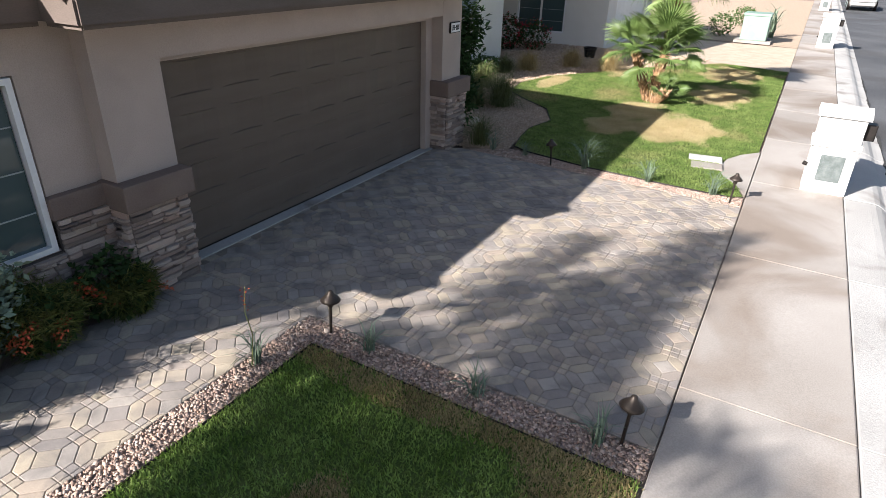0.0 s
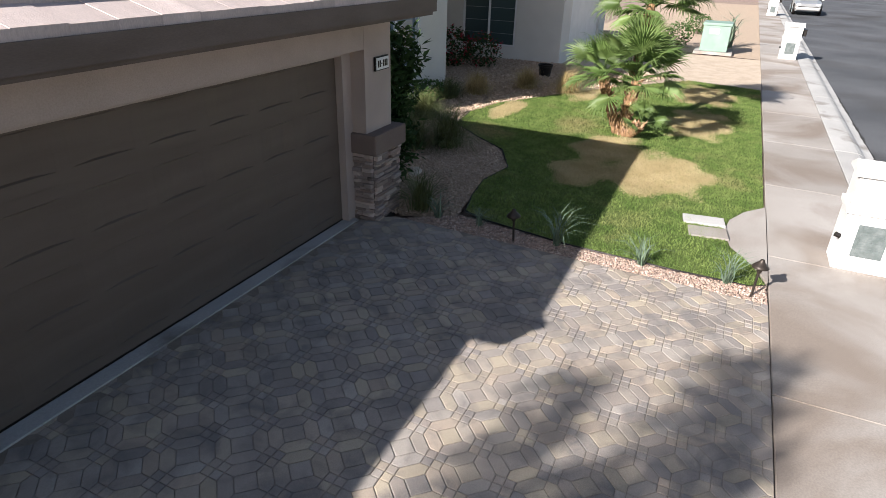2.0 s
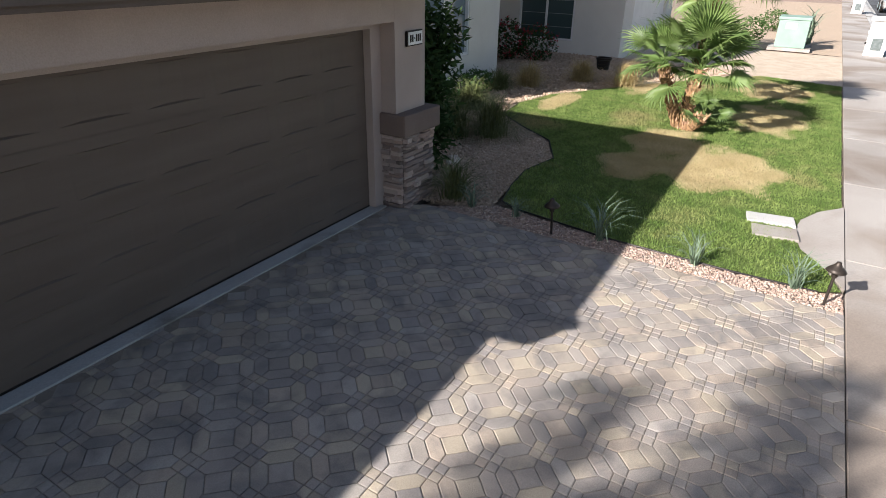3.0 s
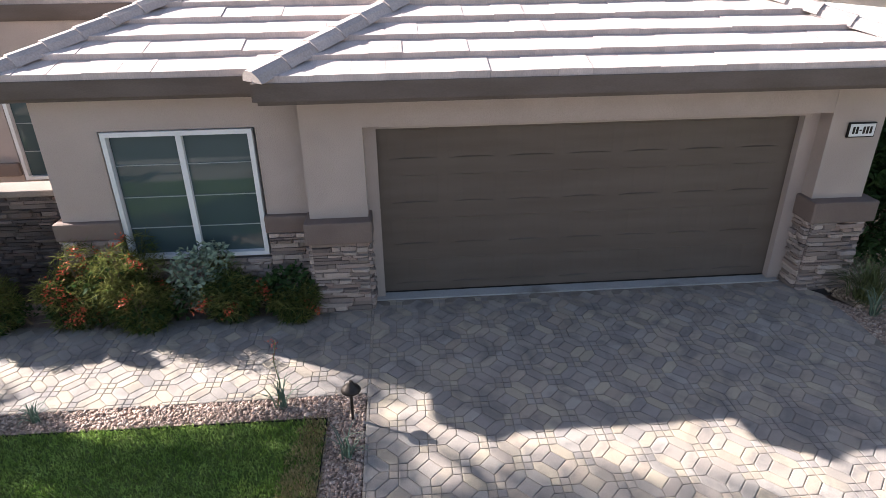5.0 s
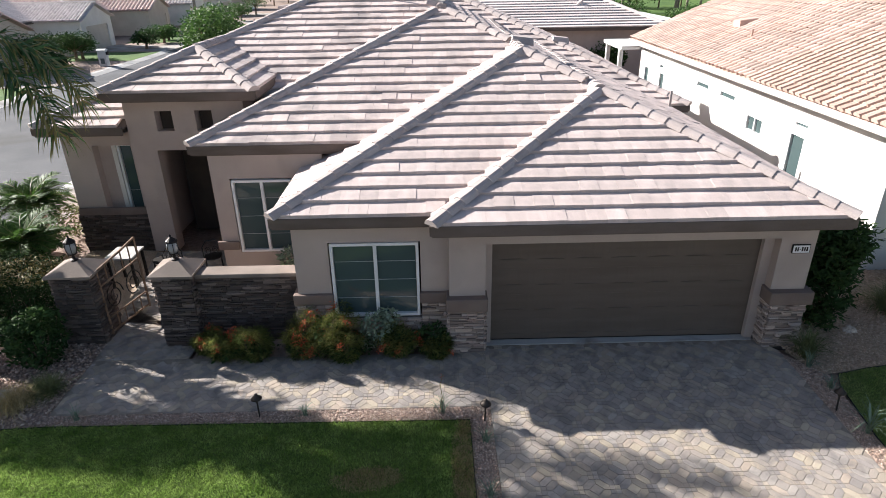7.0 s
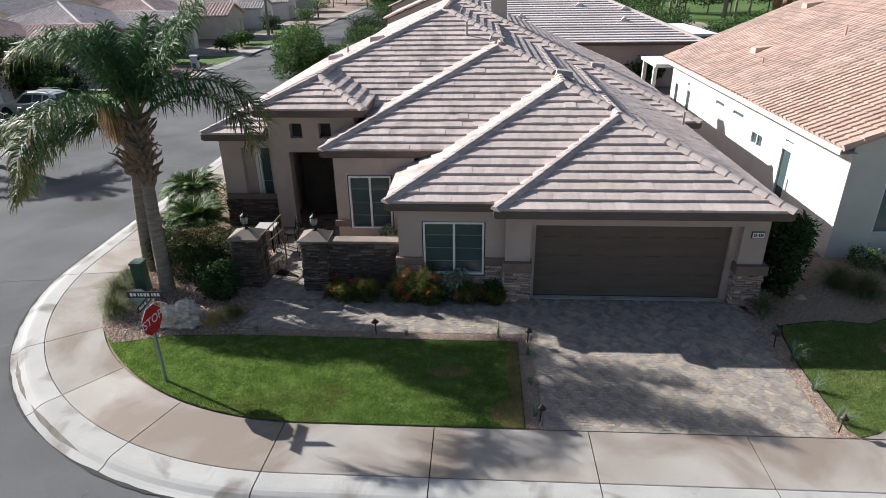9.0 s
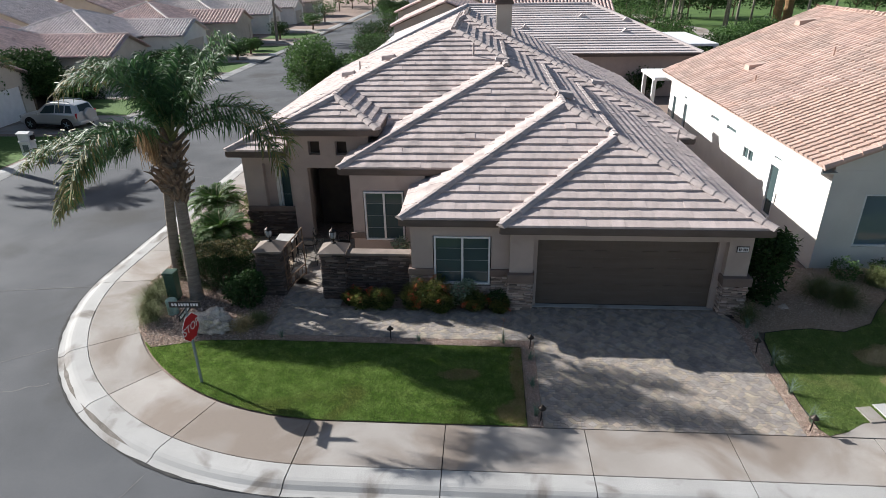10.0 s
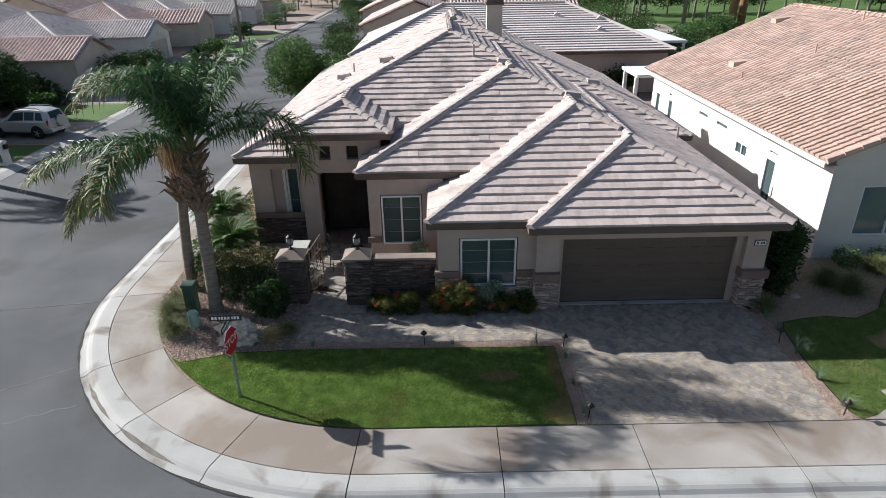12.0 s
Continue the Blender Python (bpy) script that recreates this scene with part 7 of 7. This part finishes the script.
shrub("bougainvillea", (17.1, 4.2, -0.03), [(0, 0, 0.55, 0.6, 0.6, 0.6), (0.2, -0.9, 0.5, 0.5, 0.6, 0.55), (0, 0.9, 0.6, 0.5, 0.6, 0.6)], 2600, 0.1, DARKLEAF, "dark shrub with crimson flowers under the window", seed=12, bloom=CRIMSON, blooms=650)
shrub("low_shrub", (14.4, 4.6, -0.03), [(0, 0, 0.5, 0.45, 0.45, 0.6)], 1200, 0.1, DARKLEAF, "dark rounded shrub at the wall's corner", seed=13)
for k, (x, y, s) in enumerate(((10.8, 2.3, 0.4), (9.6, 2.2, 0.45), (11.9, 2.5, 0.35))):
    shrub("low_shrub", (x, y, -0.03), [(0, 0, s * 0.8, s, s, s * 0.8)], 700, 0.08, MIDLEAF, "rounded green shrub before the white house", seed=14 + k)
pot = tagged(empty("plant_pot", (16.9, 1.1, -0.05)), "black plastic plant pot by the wall", "pot")
bm = bmesh.new()
lathe(bm, [(0.16, 0), (0.2, 0.3), (0.22, 0.31), (0.22, 0.36), (0.19, 0.36), (0.18, 0.2)], sides=16)
part("body", bm, IRON, pot)

for k, (x, y, s) in enumerate(((-0.3, -2.4, 0.28), (-0.32, -3.45, 0.3), (-0.3, -4.45, 0.3), (-0.95, -1.72, 0.36), (-3.2, -1.72, 0.25), (-6.9, -1.7, 0.28), (5.6, -2.4, 0.5), (5.58, -3.45, 0.4), (5.62, -4.4, 0.42), (5.62, -0.75, 0.35), (5.65, -1.35, 0.3))):
    tuft("spiky_tuft", (x, y, gz(x, y) - 0.02), 34 if x > 0 else 26, s, 0.014, AGAVE, "grey-green spiky tuft growing in the gravel strip", "tuft", 110 + k, (0.4, 1.35), 0.02, "gravel strip tufts")
spike = tagged(empty("flower_spike", (-1.0, -1.7, -0.04)), "thin bare stem with small red flowers", "flower")
bm = bmesh.new()
tube(bm, [(0, 0, 0), (0.05, 0, 0.28), (0.02, 0.02, 0.5), (0.06, 0.03, 0.72)], [0.006, 0.005, 0.004, 0.003], 5)
part("stem", bm, RACHIS, spike)
g = np.random.default_rng(3)
scatter("bloom", leaf_v, leaf_f, (np.stack([0.04 + g.normal(0, 0.015, 22), 0.02 + g.normal(0, 0.015, 22), g.uniform(0.5, 0.74, 22)], 1), spins(g, 22, np.full(22, 0.022), 1, 1.2)), CORAL, "", "", spike)

# corner bed
for k, (x, y, s, m) in enumerate(((-11.3, 0.5, 0.6, OLIVE), (-11.25, -0.15, 0.65, OLIVE), (-10.9, -1.0, 0.6, OLIVE), (-8.1, -1.35, 0.4, STRAW), (-7.8, -1.0, 0.35, OLIVE))):
    tuft("fountain_grass", (x, y, -0.05), 700, s, 0.009, m, "olive mounded grass in the corner gravel bed", "grass clump", 130 + k, (0.0, 1.25), 0.09, "corner grasses")
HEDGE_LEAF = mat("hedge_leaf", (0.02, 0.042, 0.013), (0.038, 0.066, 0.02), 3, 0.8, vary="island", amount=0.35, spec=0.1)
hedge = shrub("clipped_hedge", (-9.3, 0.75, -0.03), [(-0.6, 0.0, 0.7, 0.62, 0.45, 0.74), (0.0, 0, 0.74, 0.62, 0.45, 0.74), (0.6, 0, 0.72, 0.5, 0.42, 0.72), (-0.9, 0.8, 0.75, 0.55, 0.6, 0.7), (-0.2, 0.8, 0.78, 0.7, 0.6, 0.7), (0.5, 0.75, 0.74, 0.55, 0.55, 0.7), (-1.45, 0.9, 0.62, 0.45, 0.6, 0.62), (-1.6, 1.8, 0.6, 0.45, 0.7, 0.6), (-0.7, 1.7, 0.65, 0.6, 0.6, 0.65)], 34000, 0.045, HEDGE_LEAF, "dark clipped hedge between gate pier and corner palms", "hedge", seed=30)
# a shallow layer of paler olive-yellow leaves over the hedge's top
HEDGE_TOP = mat("hedge_top_leaf", (0.13, 0.11, 0.03), (0.22, 0.17, 0.055), 3, 0.6, vary="island", amount=0.35)
leaf_mass(hedge, [(-0.6, 0.3, 1.3, 0.6, 0.6, 0.14), (0.1, 0.35, 1.34, 0.7, 0.65, 0.14), (0.6, 0.3, 1.3, 0.45, 0.6, 0.12)], 2200, 0.05, HEDGE_TOP, 35, "new_growth")
shrub("low_shrub", (-8.35, -0.1, -0.03), [(0, 0, 0.5, 0.5, 0.45, 0.55), (-0.5, 0.3, 0.4, 0.4, 0.4, 0.45), (0.15, 0.1, 0.85, 0.35, 0.32, 0.3)], 3400, 0.09, DARKLEAF, "dark leafy shrub before the gate pier", seed=31)
shrub("low_shrub", (-11.3, 2.9, -0.03), [(0, 0, 0.6, 0.45, 0.8, 0.65), (0.1, 1.3, 0.55, 0.5, 0.8, 0.6)], 3600, 0.08, MIDLEAF, "green leafy shrub along the side pavement", seed=32)
shrub("low_shrub", (-11.0, 6.0, -0.03), [(0, 0, 0.4, 0.5, 1.0, 0.45), (0.0, 2.2, 0.4, 0.5, 1.0, 0.45), (0, 4.6, 0.4, 0.5, 1.2, 0.4)], 3000, 0.09, OLIVE, "yellow-green low shrubs along the side wall", seed=33)
shrub("tall_hedge", (-33.9, 31.0, -0.12), [(-2.0, 0, 1.05, 1.1, 0.75, 1.15), (-0.8, 0.1, 1.15, 1.1, 0.75, 1.2), (0.5, 0, 1.15, 1.0, 0.75, 1.2), (1.6, -0.1, 0.85, 0.7, 0.65, 0.9), (2.5, -0.2, 0.55, 0.5, 0.45, 0.6)], 9000, 0.16, HEDGE_LEAF, "tall dark hedge along the side of a far house", "hedge", seed=36)


def boulder(at, size, seed, label):
    bm = bmesh.new()
    bmesh.ops.create_icosphere(bm, subdivisions=4, radius=1)
    for v in bm.verts:
        n1 = noise.noise(v.co * 1.3 + Vector((seed, 0, 0)))
        n2 = noise.noise(v.co * 4.0 + Vector((0, seed, 0)))
        n3 = abs(noise.noise(v.co * 2.4 + Vector((seed, seed, 0))))
        v.co = v.co * (1 + 0.38 * n1 + 0.16 * n2 - 0.45 * n3 + 0.06 * noise.noise(v.co * 9.0))
        v.co = Vector((v.co.x * size[0], v.co.y * size[1], max(v.co.z * size[2], -0.1)))
    return tagged(part("boulder", bm, ROCK, smooth=True), label, "boulder") if not at else at_place(part("boulder", bm, ROCK), at, label)


def at_place(ob, at, label):
    ob.location = at
    return tagged(ob, label, "boulder", "landscape boulders")


ROCK = mat("pale_rock", (0.46, 0.39, 0.325), (0.64, 0.56, 0.48), 3, 0.92, 0.7, 25, fine=0.2, stain=((0.24, 0.2, 0.17), 2.5, 0.52, 0.68))
boulder((-8.95, -1.28, 0.1), (0.62, 0.46, 0.42), 3.1, "pale weathered landscape boulder in the gravel bed")
boulder((-8.3, -1.2, 0.0), (0.25, 0.2, 0.18), 7.7, "small weathered landscape rock in the gravel bed")
boulder((7.05, 0.35, 0.0), (0.12, 0.1, 0.12), 1.7, "small pale rock by the tall shrub")


def round_tree(at, h_, rad, n, label, seed, material=DARKLEAF, size=0.16):
    root = tagged(empty("tree", at), label, "tree")
    rr = random.Random(seed)
    bm = bmesh.new()
    tube(bm, [(0, 0, -0.2), (0.05, 0.02, h_ * 0.25), (0, 0, h_ * 0.5)], [0.16, 0.12, 0.07], 8)
    for k in range(7):
        a = k * 0.9
        tube(bm, [(0, 0, h_ * 0.3), (rad * 0.4 * math.cos(a), rad * 0.4 * math.sin(a), h_ * 0.5), (rad * 0.75 * math.cos(a), rad * 0.75 * math.sin(a), h_ * rr.uniform(0.5, 0.85))], [0.06, 0.04, 0.015], 6)
    part("trunk", bm, BARK, root)
    clumps = [(rad * 0.55 * math.cos(k * 2.4) * rr.uniform(0.6, 1.1), rad * 0.55 * math.sin(k * 2.4) * rr.uniform(0.6, 1.1), h_ * rr.uniform(0.4, 0.8), rad * rr.uniform(0.4, 0.6), rad * rr.uniform(0.4, 0.6), h_ * rr.uniform(0.18, 0.28)) for k in range(11)]
    leaf_mass(root, clumps, n, size, material, seed, "crown")
    return root


round_tree((-12.4, 25.0, -0.1), 4.9, 2.5, 24000, "dense green round-crowned tree by the side street", 50, MIDLEAF, 0.15)
for k, (x, y, h_, w) in enumerate(((-32.0, 28.5, 1.4, 1.2), (-29, 37.0, 1.6, 1.4), (-28.5, 52.0, 1.8, 1.4), (-31, 45.0, 2.0, 1.5), (-29.5, 60, 1.6, 1.2), (-30, 72, 2.5, 1.5), (-29, 86, 2.5, 1.8), (-13.6, 33, 2.0, 1.5), (-14.0, 42, 2.2, 1.8), (-14.5, 55, 2.6, 2.2), (-15, 70, 3, 2.4), (10.2, 31, 2.4, 1.5), (14.5, 34, 3.0, 1.8), (18.5, 42, 3.0, 2.2), (-33.5, 16.2, 1.5, 1.3), (-30.5, 100, 4, 2.5), (-22, 130, 6, 4), (-34, 128, 7, 5), (-12, 128, 6, 4), (8, 120, 6, 4))):
    round_tree((x, y, -0.12), h_, w, 1500, "rounded dark green bush in a far yard", 60 + k, DARKLEAF if k % 3 else MIDLEAF, 0.22)
for k, (x, y, h_) in enumerate(((25.4, 89, 6.5), (25.7, 85.7, 8.5), (24.8, 78.3, 9), (26.0, 79.5, 7.5), (33.6, 82.2, 7.0), (34.4, 83.5, 6.2), (41.2, 92, 9), (37.1, 87, 9), (46, 84, 10), (54, 92, 9), (31.8, 97.7, 6.0), (-29.8, 70, 8), (60, 80, 9), (48, 98, 7), (66, 92, 9))):
    root = tagged(empty("palm_tree", (x, y, -0.15)), "distant slender palm on the fairway", "palm tree", "fairway palms")
    bm = bmesh.new()
    tube(bm, [(0, 0, 0), (0.1, 0, h_ * 0.5), (0.05, 0.1, h_)], [0.22, 0.16, 0.14], 8)
    part("trunk", bm, TRUNK, root)
    for j in range(16):
        ob = new("frond", FRONDS[("up", "high", "mid", "low", "hang")[j % 5]])
        ob.parent = root
        ob.matrix_basis = Matrix.Translation((0.05, 0.1, h_)) @ pose(0, 0, 0, 0, 0, j * 137)
for k, (x, y) in enumerate(((37.1, 73.4), (38.7, 74.1))):
    root = tagged(empty("palm_tree", (x, y, -0.15)), "thick palm with orange-brown shaggy trunk on the fairway", "palm tree", "fairway palms")
    bm = bmesh.new()
    tube(bm, [(0, 0, h * 0.6) for h in range(19)], [0.5 + (0.09 if h % 2 else 0) for h in range(19)], 10)
    part("trunk", bm, SHAG, root)
    for j in range(16):
        ob = new("frond", FRONDS[("up", "high", "mid", "low", "hang")[j % 5]])
        ob.parent = root
        ob.matrix_basis = Matrix.Translation((0, 0, 10.8)) @ pose(0, 0, 0, 0, 0, j * 137)
for k, (x, y, h_, w) in enumerate(((21.8, 51, 2.6, 2.0), (23.8, 53.5, 3.0, 2.0), (26.5, 57, 3.0, 2.2), (29.5, 61.5, 2.8, 2.2), (32.5, 65.5, 3.0, 2.2), (19.5, 58, 3.5, 2.2), (21.5, 66, 3.6, 2.6), (20.5, 75, 4.2, 3.0), (20.0, 86, 4.5, 3.2))):
    round_tree((x, y, -0.12), h_, w, 2200, "leafy green bush at the fairway's edge", 160 + k, MIDLEAF if k % 3 else DARKLEAF, 0.2)
for k in range(13):
    x = 24 + k * 4.6
    round_tree((x, 101 + 2.5 * math.sin(k * 2.1), -0.12), 4.0 + 2.5 * (k * 0.37 % 1), 3.6, 1900, "dark tree in the row beyond the fairway", 180 + k, DARKLEAF, 0.34)
# the trees at y 20.9 and 17.5 are unseen, added to shade lawn and drive
for k, (x, y, h_, w) in enumerate(((-10.5, 28.5, 3.6, 2.0), (-10.5, 36, 3.5, 2.2), (-10, 42, 3.2, 2.2), (-13, 48, 3.0, 2.0), (-34.5, 20.9, 5.4, 2.8), (-36.5, 17.5, 5.2, 2.8), (-33.4, 26.2, 4.2, 2.3), (-35.8, 26.4, 4.4, 2.6), (-38.3, 26.0, 4.2, 2.4), (-34.5, 29.5, 2.8, 2.0), (-30.6, 37.6, 2.2, 1.6), (-31.5, 40.5, 2.6, 1.8), (-28.8, 57.0, 1.8, 1.4), (-33.5, 38.5, 3.0, 2.0), (-31.0, 44.0, 2.4, 1.8), (-15.5, 62, 3.0, 2.2), (-16.5, 84, 3.6, 2.5), (-17.5, 98, 4, 3))):
    round_tree((x, y, -0.12), h_, w, 2600 if h_ < 4 else 14000, "rounded green bush in a yard along the side street", 210 + k, DARKLEAF if k % 4 else MIDLEAF, 0.18)
for k in range(16):
    x, y = -64 + 6.2 * k, 138 + 9 * math.sin(k * 1.9)
    round_tree((x, y, -0.15), 5.5 + 2.5 * (k * 0.41 % 1), 4.6, 1700, "dark tree at the far end of the side street", 240 + k, DARKLEAF if k % 3 else MIDLEAF, 0.45)
# palm across the side street
tp = tagged(empty("palm_tree", (-29.0, 14.5, -0.2)), "slender feather palm across the side street", "palm tree")
bm = bmesh.new()
tube(bm, [(0, 0, 0), (0.05, 0.05, 2.6), (0.0, 0.0, 5.2)], [0.26, 0.2, 0.18], 10)
part("trunk", bm, TRUNK, tp)
for k in range(20):
    ob = new("frond", FRONDS[("up", "high", "mid", "low", "curl")[k % 5]])
    ob.parent = tp
    ob.matrix_basis = Matrix.Translation((0, 0, 5.2)) @ pose(0, 0, 0, 0, 0, k * 137.5) @ Matrix.Scale(0.8, 4)
# agave by the transformer
tuft("agave", (28.4, -3.6, -0.1), 60, 1.3, 0.05, AGAVE, "large grey-green agave beside the transformer", "agave", 140, (0.5, 1.4), 0.05)
shrub("low_shrub", (27.4, -1.6, -0.1), [(0, 0, 0.5, 0.6, 0.6, 0.5)], 800, 0.1, MIDLEAF, "green shrub behind the transformer", seed=41)
shrub("low_shrub", (33, -2.0, -0.1), [(0, 0, 0.5, 0.8, 0.6, 0.5)], 800, 0.1, MIDLEAF, "green shrub in a far gravel yard", seed=42)

# courtyard furniture
def iron_chair(at, turn):
    root = tagged(empty("iron_chair", at), "black wrought-iron courtyard chair with a scrolled back", "chair", "courtyard chairs")
    root.rotation_euler = (0, 0, radians(turn))
    bm = bmesh.new()
    lathe(bm, [(0.2, 0.43), (0.21, 0.44), (0.21, 0.455), (0.19, 0.46)], sides=16)
    part("seat", bm, IRON, root)
    for x, y in ((-0.17, -0.17), (0.17, -0.17), (-0.17, 0.17), (0.17, 0.17)):
        bm = bmesh.new()
        tube(bm, [(x * 1.1, y * 1.1, 0), (x, y, 0.44)], 0.012, 6)
        part("leg", bm, IRON, root)
    bm = bmesh.new()
    tube(bm, [(-0.19, 0.19, 0.44), (-0.2, 0.22, 0.8), (-0.1, 0.23, 0.95), (0.1, 0.23, 0.95), (0.2, 0.22, 0.8), (0.19, 0.19, 0.44)], 0.012, 6)
    part("back_frame", bm, IRON, root)
    for s in (-1, 1):
        bm = bmesh.new()
        tube(bm, [(s * 0.08 + 0.07 * math.cos(a) * (1 - a / 14), 0.215, 0.68 + 0.12 * math.sin(a) * (1 - a / 14)) for a in [j * 0.5 for j in range(22)]], 0.007, 5)
        part("scroll", bm, IRON, root)
    return root


iron_chair((-7.45, 3.35, -0.03), -60)
iron_chair((-6.9, 2.75, -0.03), 25)
iron_chair((-6.3, 3.5, -0.03), 200)
tb = tagged(empty("courtyard_table", (-8.15, 3.1, -0.03)), "pale square-topped courtyard table", "table")
boxes("top", [(-0.31, 0.31, -0.34, 0.34, 0.73, 0.77)], KERB, tb, bevel=0.01)
for x in (-0.26, 0.26):
    for y in (-0.28, 0.28):
        boxes("leg", [(x - 0.025, x + 0.025, y - 0.025, y + 0.025, 0, 0.73)], IRON, tb)
